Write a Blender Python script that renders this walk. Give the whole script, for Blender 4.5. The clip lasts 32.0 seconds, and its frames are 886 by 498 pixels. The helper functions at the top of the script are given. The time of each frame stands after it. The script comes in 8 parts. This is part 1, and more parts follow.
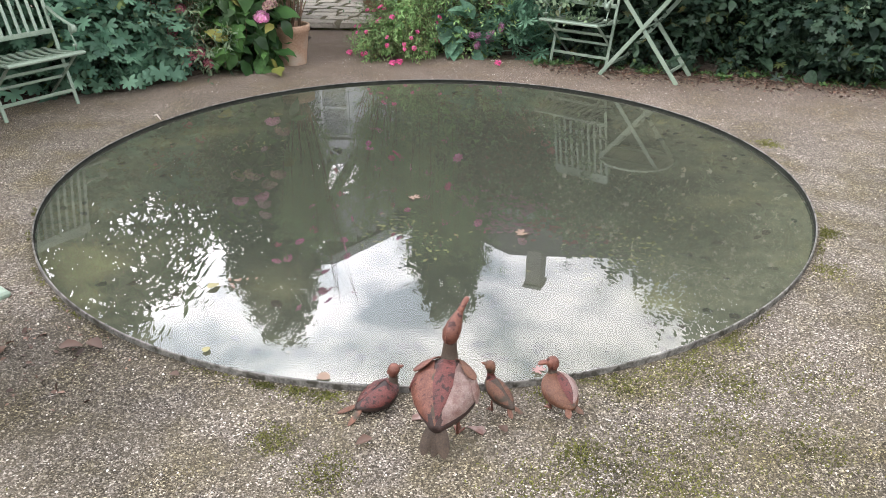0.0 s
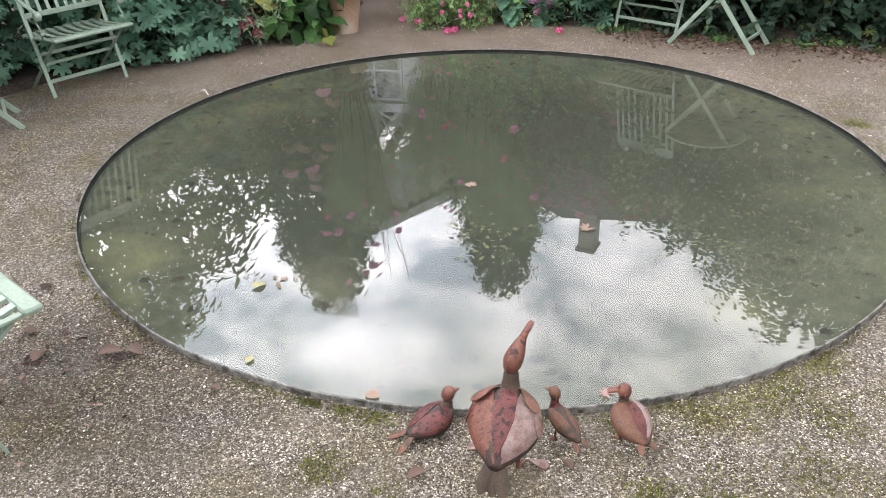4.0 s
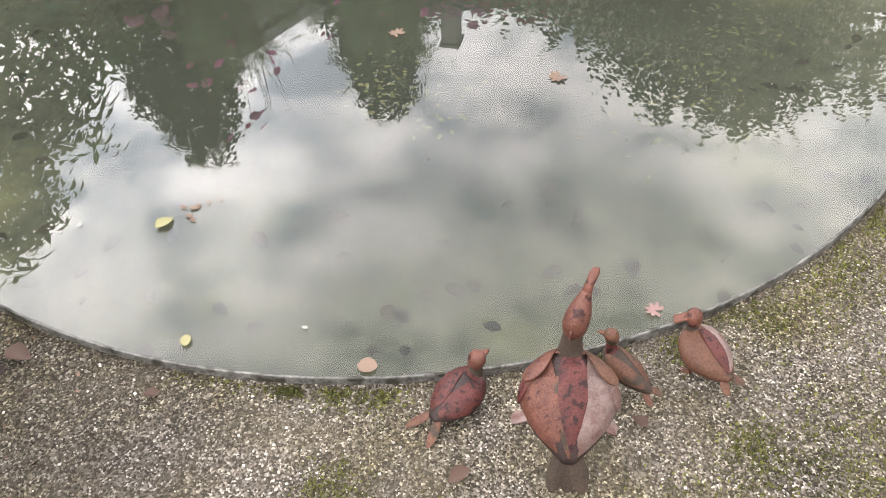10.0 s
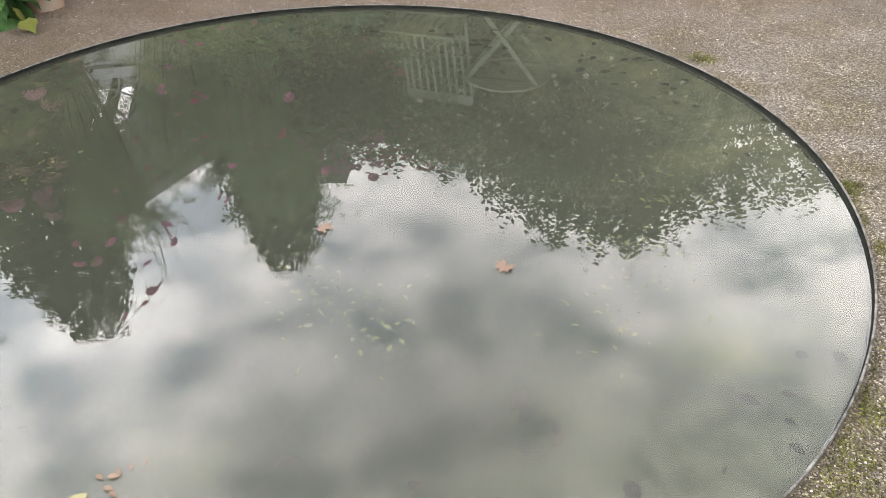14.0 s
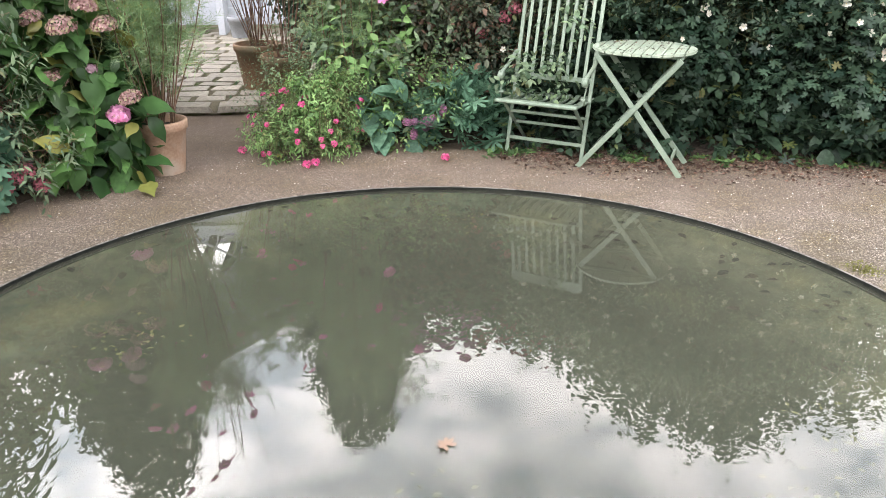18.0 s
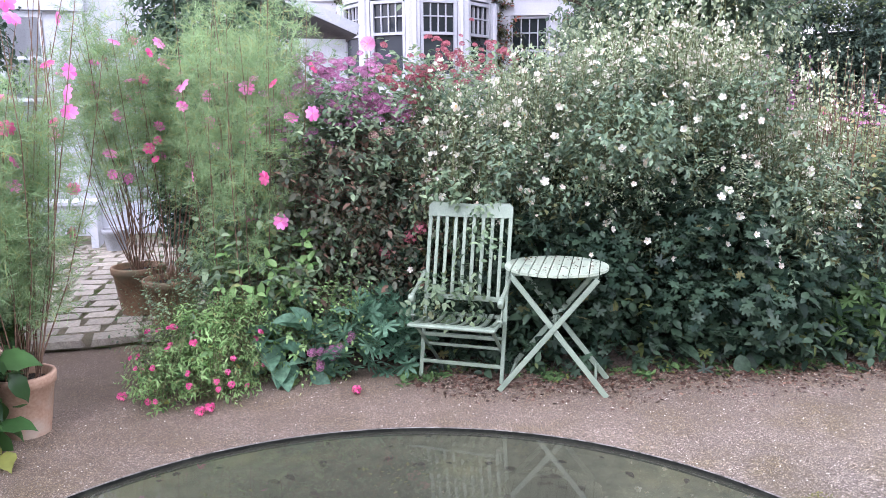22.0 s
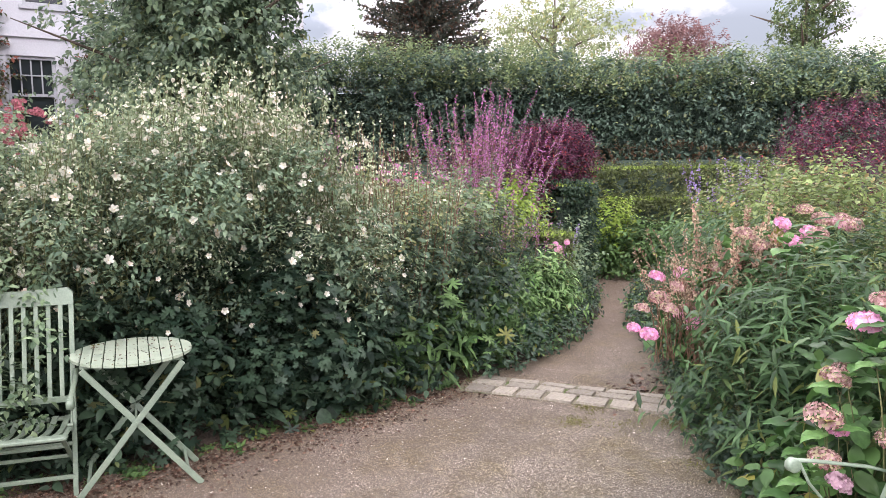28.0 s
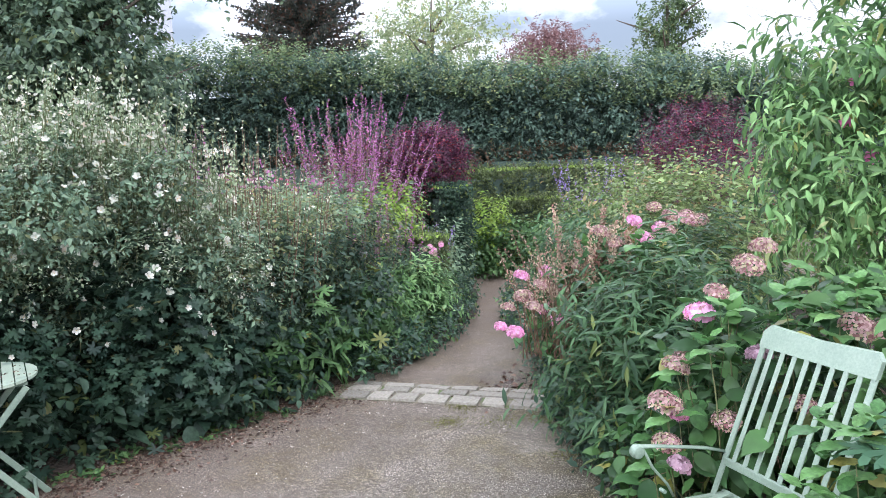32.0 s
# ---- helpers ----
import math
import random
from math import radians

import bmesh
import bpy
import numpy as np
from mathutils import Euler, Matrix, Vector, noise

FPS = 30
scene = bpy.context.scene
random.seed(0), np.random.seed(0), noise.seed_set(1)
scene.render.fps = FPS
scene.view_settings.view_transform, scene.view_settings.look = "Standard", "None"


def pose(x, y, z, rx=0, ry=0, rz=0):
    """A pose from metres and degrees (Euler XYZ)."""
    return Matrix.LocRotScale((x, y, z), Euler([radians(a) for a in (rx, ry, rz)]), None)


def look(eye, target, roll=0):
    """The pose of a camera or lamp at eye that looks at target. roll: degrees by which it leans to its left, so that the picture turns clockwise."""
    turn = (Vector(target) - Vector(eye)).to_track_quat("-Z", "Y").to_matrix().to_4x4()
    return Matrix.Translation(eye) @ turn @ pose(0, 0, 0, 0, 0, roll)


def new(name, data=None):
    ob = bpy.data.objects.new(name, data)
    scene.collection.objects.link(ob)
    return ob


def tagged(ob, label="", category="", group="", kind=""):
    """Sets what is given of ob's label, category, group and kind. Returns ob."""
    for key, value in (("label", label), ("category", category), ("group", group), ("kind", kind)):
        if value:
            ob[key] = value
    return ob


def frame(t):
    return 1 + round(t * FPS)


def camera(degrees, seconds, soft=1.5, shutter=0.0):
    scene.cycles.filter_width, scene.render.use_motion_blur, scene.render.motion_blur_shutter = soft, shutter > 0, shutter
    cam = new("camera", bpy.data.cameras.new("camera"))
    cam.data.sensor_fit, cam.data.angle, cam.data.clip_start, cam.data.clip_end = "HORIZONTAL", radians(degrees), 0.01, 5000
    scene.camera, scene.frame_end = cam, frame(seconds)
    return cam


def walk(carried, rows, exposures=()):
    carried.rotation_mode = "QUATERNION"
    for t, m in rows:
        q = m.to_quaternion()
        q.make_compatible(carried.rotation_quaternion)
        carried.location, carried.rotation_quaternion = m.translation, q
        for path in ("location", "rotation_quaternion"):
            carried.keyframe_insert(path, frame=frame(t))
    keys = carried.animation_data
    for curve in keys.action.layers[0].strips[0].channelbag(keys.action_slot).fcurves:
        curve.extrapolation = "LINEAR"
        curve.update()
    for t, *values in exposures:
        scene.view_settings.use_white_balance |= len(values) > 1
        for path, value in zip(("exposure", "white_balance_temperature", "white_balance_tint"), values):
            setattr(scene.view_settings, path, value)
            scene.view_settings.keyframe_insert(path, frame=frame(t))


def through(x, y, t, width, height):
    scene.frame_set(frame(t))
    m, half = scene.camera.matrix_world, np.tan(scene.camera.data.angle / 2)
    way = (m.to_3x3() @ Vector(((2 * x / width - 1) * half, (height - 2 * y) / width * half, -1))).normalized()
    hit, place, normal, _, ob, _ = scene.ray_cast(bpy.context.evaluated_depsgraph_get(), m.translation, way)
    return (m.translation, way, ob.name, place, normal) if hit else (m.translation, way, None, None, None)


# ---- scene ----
cam = camera(60.814, 32.0, soft=0.5)
# seconds, eye x y z, pitch, yaw, roll
ROWS = [
    (0, 0.0000, 0.0000, 1.4166, -26.770, 5.485, -0.050),
    (0.5, -0.0048, -0.0382, 1.4427, -27.331, 5.783, -0.386),
    (1, -0.0208, -0.0459, 1.4414, -27.328, 5.982, -0.818),
    (1.5, -0.0285, -0.0355, 1.4414, -27.779, 5.822, -0.975),
    (2, -0.0406, -0.0233, 1.4514, -28.523, 6.214, -1.117),
    (2.5, -0.0531, -0.0016, 1.4617, -28.724, 7.194, -1.054),
    (3, -0.0573, 0.0621, 1.4646, -29.212, 8.040, -0.894),
    (3.5, -0.0523, 0.1635, 1.4568, -29.798, 8.998, -1.122),
    (5.5, -0.0834, 0.4081, 1.4466, -29.916, 11.362, -1.885),
    (6, -0.1579, 0.4514, 1.4372, -30.444, 9.156, -1.253),
    (6.5, -0.2193, 0.4777, 1.4314, -31.515, 6.710, -1.374),
    (7, -0.2327, 0.5289, 1.4267, -32.185, 5.515, -1.533),
    (7.5, -0.2415, 0.6264, 1.4172, -33.935, 6.074, -2.007),
    (8, -0.2449, 0.6927, 1.4021, -37.062, 6.789, -2.134),
    (8.5, -0.2626, 0.7340, 1.3915, -39.354, 6.960, -2.868),
    (9, -0.3031, 0.7900, 1.3867, -41.377, 5.456, -4.006),
    (9.5, -0.3608, 0.8294, 1.3787, -43.132, 2.216, -4.084),
    (10, -0.4035, 0.8629, 1.3639, -45.111, -1.761, -2.779),
    (10.5, -0.4173, 0.8903, 1.3456, -47.665, -4.755, -0.953),
    (11, -0.4274, 0.8977, 1.3308, -49.819, -6.480, -0.114),
    (11.5, -0.4454, 0.9141, 1.3237, -50.496, -7.840, 0.042),
    (12, -0.4513, 0.9500, 1.3362, -48.229, -7.466, -1.369),
    (12.5, -0.4624, 1.0361, 1.3512, -44.993, -7.198, -2.604),
    (13, -0.4708, 1.1035, 1.3773, -42.322, -7.963, -2.049),
    (13.5, -0.4769, 1.1603, 1.4008, -39.856, -8.610, -2.209),
    (14, -0.5228, 1.2103, 1.4220, -36.161, -12.556, -1.206),
    (14.5, -0.5878, 1.2569, 1.4326, -33.997, -14.253, -1.137),
    (16.5, -0.8414, 1.4414, 1.4013, -28.283, -10.296, 1.118),
    (17, -0.8202, 1.4997, 1.3427, -26.672, -8.609, 0.855),
    (17.5, -0.7112, 1.5541, 1.3292, -25.053, -6.622, 0.175),
    (18, -0.6639, 1.5908, 1.3576, -23.410, -6.551, 0.218),
    (18.5, -0.7068, 1.6384, 1.4164, -21.874, -8.085, 0.435),
    (19, -0.8015, 1.7011, 1.4879, -20.307, -9.621, 0.416),
    (19.5, -0.8751, 1.7613, 1.4710, -18.178, -10.992, -0.187),
    (20, -0.9461, 1.8034, 1.4727, -16.612, -13.184, -0.528),
    (20.5, -0.9363, 1.8445, 1.4966, -14.798, -14.795, -0.554),
    (21, -0.8650, 1.9145, 1.5210, -12.898, -15.535, -0.262),
    (21.5, -0.7888, 1.9822, 1.5367, -11.650, -15.602, -0.099),
    (22, -0.7742, 2.0293, 1.5394, -9.984, -15.913, -0.521),
    (22.5, -0.8048, 2.0687, 1.5601, -8.681, -18.142, -0.506),
    (23, -0.9061, 2.1459, 1.5913, -7.847, -23.176, 0.274),
    (23.5, -0.9584, 2.2199, 1.6213, -7.513, -27.381, 0.489),
    (24, -0.9765, 2.2425, 1.6407, -7.373, -30.697, 0.242),
    (24.5, -0.9843, 2.2490, 1.6572, -7.173, -33.685, 0.197),
    (25, -0.9834, 2.2475, 1.6676, -6.789, -36.549, 0.217),
    (25.5, -0.9786, 2.2413, 1.6717, -6.400, -38.987, 0.090),
    (27.5, -0.9666, 2.2321, 1.6814, -6.959, -48.841, -0.501),
    (28, -0.9585, 2.2264, 1.6804, -6.970, -50.991, -0.616),
    (28.5, -0.9517, 2.2053, 1.6860, -6.941, -53.115, -0.679),
    (29, -0.9355, 2.2035, 1.6848, -7.125, -54.854, -0.721),
    (29.5, -0.9199, 2.1865, 1.6880, -7.438, -55.784, -1.024),
    (30, -0.9094, 2.1727, 1.6895, -7.548, -56.505, -1.363),
    (30.5, -0.8993, 2.1597, 1.6931, -7.495, -57.193, -1.590),
    (31, -0.8958, 2.1376, 1.6966, -7.250, -57.961, -1.641),
    (31.5, -0.8916, 2.1200, 1.6953, -7.007, -58.860, -1.572),
    (32, -0.8849, 2.1092, 1.6976, -6.965, -59.444, -1.606),
]
# seconds, stops, kelvin, tint: the clip's camera opens up as it turns from the bright water to the foliage
EXPOSURES = [(0, 0.42, 6250, 12), (6, 0.42, 6200, 12), (9, 0.36, 6450, 12), (12, 0.22, 6450, 12), (14.5, 0.36, 6450, 11), (17, 0.72, 6450, 12), (20, 0.82, 6050, 19), (21, 0.84, 5700, 24), (22, 0.76, 5750, 24), (24, 0.66, 6200, 20), (28, 0.44, 6450, 20), (30, 0.40, 6350, 15), (31, 0.38, 5950, 13), (32, 0.36, 5650, 12)]
walk(cam, [(t, pose(x, y, z, 0, 0, yaw) @ pose(0, 0, 0, 90 + pitch) @ pose(0, 0, 0, 0, 0, roll)) for t, x, y, z, pitch, yaw, roll in ROWS], EXPOSURES)

# ---- world, sun ----
SUN_EL, SUN_AZ = 48.0, 215.0
world = bpy.data.worlds.new("overcast")
scene.world = world
world.use_nodes = True
wn, wl = world.node_tree.nodes, world.node_tree.links
wn.clear()
sky = wn.new("ShaderNodeTexSky")
sky.sky_type, sky.sun_disc = "NISHITA", False
sky.sun_elevation, sky.sun_rotation = radians(SUN_EL), radians(SUN_AZ)
sky.air_density, sky.dust_density = 1.0, 3.0
wco = wn.new("ShaderNodeTexCoord")
wmap = wn.new("ShaderNodeMapping")
wmap.inputs["Scale"].default_value = (1.6, 1.6, 3.2)
wmap.inputs["Location"].default_value = (-0.34, 0.0, 0.0)
wl.new(wco.outputs["Generated"], wmap.inputs["Vector"])
cloud = wn.new("ShaderNodeTexNoise")
cloud.inputs["Scale"].default_value, cloud.inputs["Detail"].default_value = 3.8, 9.0
cloud.inputs["Roughness"].default_value, cloud.inputs["Distortion"].default_value = 0.56, 0.25
wl.new(wmap.outputs["Vector"], cloud.inputs["Vector"])
cramp = wn.new("ShaderNodeValToRGB")
cramp.color_ramp.elements[0].position, cramp.color_ramp.elements[0].color = 0.39, (0.37, 0.405, 0.455, 1)
cramp.color_ramp.elements[1].position, cramp.color_ramp.elements[1].color = 0.60, (1.18, 1.12, 1.11, 1)
wl.new(cloud.outputs["Fac"], cramp.inputs["Fac"])
skyb = wn.new("ShaderNodeBackground")
skyb.inputs["Strength"].default_value = 0.15
wl.new(sky.outputs["Color"], skyb.inputs["Color"])
cloudb = wn.new("ShaderNodeBackground")
# an overcast sky is brighter overhead than at the horizon
wsep = wn.new("ShaderNodeSeparateXYZ")
wl.new(wco.outputs["Generated"], wsep.inputs[0])
wramp = wn.new("ShaderNodeValToRGB")
we = wramp.color_ramp.elements
we[0].position, we[0].color = 0.0, (0.20, 0.20, 0.20, 1)
we[1].position, we[1].color = 1.0, (0.42, 0.42, 0.42, 1)
for at, g in ((0.16, 0.27), (0.42, 1.52), (0.60, 1.42), (0.76, 0.80)):
    we.new(at).color = (g, g, g, 1)
wl.new(wsep.outputs["Z"], wramp.inputs["Fac"])
wgrad = wn.new("ShaderNodeMath")
wgrad.operation, wgrad.inputs[1].default_value = "MULTIPLY", 4.4
wl.new(wramp.outputs["Color"], wgrad.inputs[0])
wl.new(wgrad.outputs[0], cloudb.inputs["Strength"])
# thinner cloud towards the west, a grey bank to the north-east
west = wn.new("ShaderNodeMapRange")
west.inputs[1].default_value, west.inputs[2].default_value = -0.6, 0.6
bank = wn.new("ShaderNodeValToRGB")
bank.color_ramp.interpolation = "EASE"
be = bank.color_ramp.elements
be[0].position, be[0].color = 0.0, (0.95, 0.95, 0.95, 1)
be[1].position, be[1].color = 1.0, (0.62, 0.62, 0.62, 1)
for at, g in ((0.28, 0.97), (0.48, 0.62), (0.66, 0.48)):
    be.new(at).color = (g, g, g, 1)
depth = wn.new("ShaderNodeMath")
depth.operation, depth.inputs[1].default_value = "MULTIPLY", 1.6
wl.new(wsep.outputs["X"], west.inputs[0]), wl.new(west.outputs[0], bank.inputs["Fac"]), wl.new(bank.outputs["Color"], depth.inputs[0])
wtint = wn.new("ShaderNodeHueSaturation")
# unseen southern sky dimmed, so that the border's front gets less light
south = wn.new("ShaderNodeMapRange")
south.inputs[1].default_value, south.inputs[2].default_value, south.inputs[3].default_value, south.inputs[4].default_value = -0.6, 0.25, 0.62, 1.0
wl.new(wsep.outputs["Y"], south.inputs[0])
sky_dim = wn.new("ShaderNodeMath")
sky_dim.operation = "MULTIPLY"
wl.new(depth.outputs[0], sky_dim.inputs[0]), wl.new(south.outputs[0], sky_dim.inputs[1])
wl.new(cramp.outputs["Color"], wtint.inputs["Color"]), wl.new(sky_dim.outputs[0], wtint.inputs["Value"])
wl.new(wtint.outputs["Color"], cloudb.inputs["Color"])
wmix = wn.new("ShaderNodeMixShader")
wmix.inputs[0].default_value = 0.85
wl.new(skyb.outputs[0], wmix.inputs[1])
wl.new(cloudb.outputs[0], wmix.inputs[2])
wout = wn.new("ShaderNodeOutputWorld")
wl.new(wmix.outputs[0], wout.inputs["Surface"])

sun_data = bpy.data.lights.new("sun", "SUN")
sun_data.energy, sun_data.angle, sun_data.color = 0.7, radians(14), (1.0, 0.975, 0.94)
sun = new("sun", sun_data)
sa, se = radians(SUN_AZ), radians(SUN_EL)
sun.matrix_basis = look((0, 0, 30), Vector((0, 0, 30)) - Vector((math.sin(sa) * math.cos(se), math.cos(sa) * math.cos(se), math.sin(se))))


# ---- materials ----
def nodes_of(name):
    m = bpy.data.materials.new(name)
    m.use_nodes = True
    n, l = m.node_tree.nodes, m.node_tree.links
    return m, n, l, n["Principled BSDF"]


def surface(name, low, high, rough=0.7, scale=8.0, fine=90.0, bump=0.15, metal=0.0, patch=None, patch_scale=1.5, patch_at=(0.52, 0.62), spec=0.4, dist=0.01, per_object=0.0, squash=(1, 1, 1), per_island=0.0):
    """Two scales of noise in the colour, fine relief, and optional patches of a third colour."""
    m, n, l, p = nodes_of(name)
    co = n.new("ShaderNodeTexCoord")
    mp = n.new("ShaderNodeMapping")
    mp.inputs["Scale"].default_value = squash
    l.new(co.outputs["Object"], mp.inputs["Vector"])
    a, b = n.new("ShaderNodeTexNoise"), n.new("ShaderNodeTexNoise")
    a.inputs["Scale"].default_value, a.inputs["Detail"].default_value = scale, 4.0
    b.inputs["Scale"].default_value, b.inputs["Detail"].default_value = fine, 3.0
    l.new(mp.outputs[0], a.inputs["Vector"]), l.new(mp.outputs[0], b.inputs["Vector"])
    mid = n.new("ShaderNodeMath")
    mid.operation = "ADD"
    l.new(a.outputs["Fac"], mid.inputs[0]), l.new(b.outputs["Fac"], mid.inputs[1])
    half = n.new("ShaderNodeMath")
    half.operation, half.inputs[1].default_value = "MULTIPLY", 0.5
    l.new(mid.outputs[0], half.inputs[0])
    ramp = n.new("ShaderNodeValToRGB")
    ramp.color_ramp.elements[0].position, ramp.color_ramp.elements[0].color = 0.36, (*low, 1)
    ramp.color_ramp.elements[1].position, ramp.color_ramp.elements[1].color = 0.64, (*high, 1)
    l.new(half.outputs[0], ramp.inputs["Fac"])
    col = ramp.outputs["Color"]
    if patch:
        q = n.new("ShaderNodeTexNoise")
        q.inputs["Scale"].default_value, q.inputs["Detail"].default_value = patch_scale, 5.0
        l.new(co.outputs["Object"], q.inputs["Vector"])
        r2 = n.new("ShaderNodeValToRGB")
        r2.color_ramp.elements[0].position, r2.color_ramp.elements[1].position = patch_at
        l.new(q.outputs["Fac"], r2.inputs["Fac"])
        mx = n.new("ShaderNodeMix")
        mx.data_type = "RGBA"
        l.new(r2.outputs["Color"], mx.inputs["Factor"]), l.new(col, mx.inputs[6])
        mx.inputs[7].default_value = (*patch, 1)
        col = mx.outputs[2]
    if per_object:
        oi = n.new("ShaderNodeObjectInfo")
        mr = n.new("ShaderNodeMapRange")
        mr.inputs[3].default_value, mr.inputs[4].default_value = 1 - per_object, 1 + per_object
        l.new(oi.outputs["Random"], mr.inputs[0])
        hs = n.new("ShaderNodeHueSaturation")
        l.new(mr.outputs[0], hs.inputs["Value"]), l.new(col, hs.inputs["Color"])
        col = hs.outputs["Color"]
    if per_island:
        ge = n.new("ShaderNodeNewGeometry")
        mr = n.new("ShaderNodeMapRange")
        mr.inputs[3].default_value, mr.inputs[4].default_value = 1 - per_island, 1 + per_island
        l.new(ge.outputs["Random Per Island"], mr.inputs[0])
        hs = n.new("ShaderNodeHueSaturation")
        l.new(mr.outputs[0], hs.inputs["Value"]), l.new(col, hs.inputs["Color"])
        col = hs.outputs["Color"]
    l.new(col, p.inputs["Base Color"])
    bp = n.new("ShaderNodeBump")
    bp.inputs["Strength"].default_value, bp.inputs["Distance"].default_value = bump, dist
    l.new(b.outputs["Fac"], bp.inputs["Height"]), l.new(bp.outputs[0], p.inputs["Normal"])
    p.inputs["Roughness"].default_value, p.inputs["Metallic"].default_value = rough, metal
    p.inputs["Specular IOR Level"].default_value = spec
    return m


def leafy(name, dark, light, odd=None, odd_share=0.06, rough=0.5, through=0.42, spec=0.35):
    """A leaf or petal: each island its own tint, some light let through."""
    m, n, l, p = nodes_of(name)
    g = n.new("ShaderNodeNewGeometry")
    ramp = n.new("ShaderNodeValToRGB")
    e = ramp.color_ramp.elements
    e[0].position, e[0].color = 0.0, (*dark, 1)
    e[1].position, e[1].color = 1.0 - odd_share if odd else 1.0, (*light, 1)
    if odd:
        x = ramp.color_ramp.elements.new(min(0.999, 1.0 - odd_share + 0.01))
        x.color = (*odd, 1)
    oi = n.new("ShaderNodeObjectInfo")
    add, wrap = n.new("ShaderNodeMath"), n.new("ShaderNodeMath")
    add.operation, wrap.operation = "ADD", "FRACT"
    l.new(g.outputs["Random Per Island"], add.inputs[0]), l.new(oi.outputs["Random"], add.inputs[1])
    l.new(add.outputs[0], wrap.inputs[0]), l.new(wrap.outputs[0], ramp.inputs["Fac"])
    co = n.new("ShaderNodeTexCoord")
    t = n.new("ShaderNodeTexNoise")
    t.inputs["Scale"].default_value, t.inputs["Detail"].default_value = 5.0, 4.0
    l.new(co.outputs["Object"], t.inputs["Vector"])
    mr = n.new("ShaderNodeMapRange")
    mr.inputs[1].default_value, mr.inputs[2].default_value, mr.inputs[3].default_value, mr.inputs[4].default_value = 0.3, 0.7, 0.62, 1.45
    l.new(t.outputs["Fac"], mr.inputs[0])
    hs = n.new("ShaderNodeHueSaturation")
    l.new(mr.outputs[0], hs.inputs["Value"]), l.new(ramp.outputs["Color"], hs.inputs["Color"])
    l.new(hs.outputs["Color"], p.inputs["Base Color"])
    p.inputs["Roughness"].default_value, p.inputs["Specular IOR Level"].default_value = rough, spec
    if through:
        tr = n.new("ShaderNodeBsdfTranslucent")
        l.new(hs.outputs["Color"], tr.inputs["Color"])
        mx = n.new("ShaderNodeMixShader")
        mx.inputs[0].default_value = through
        out = n["Material Output"]
        l.new(p.outputs[0], mx.inputs[1]), l.new(tr.outputs[0], mx.inputs[2]), l.new(mx.outputs[0], out.inputs["Surface"])
    return m


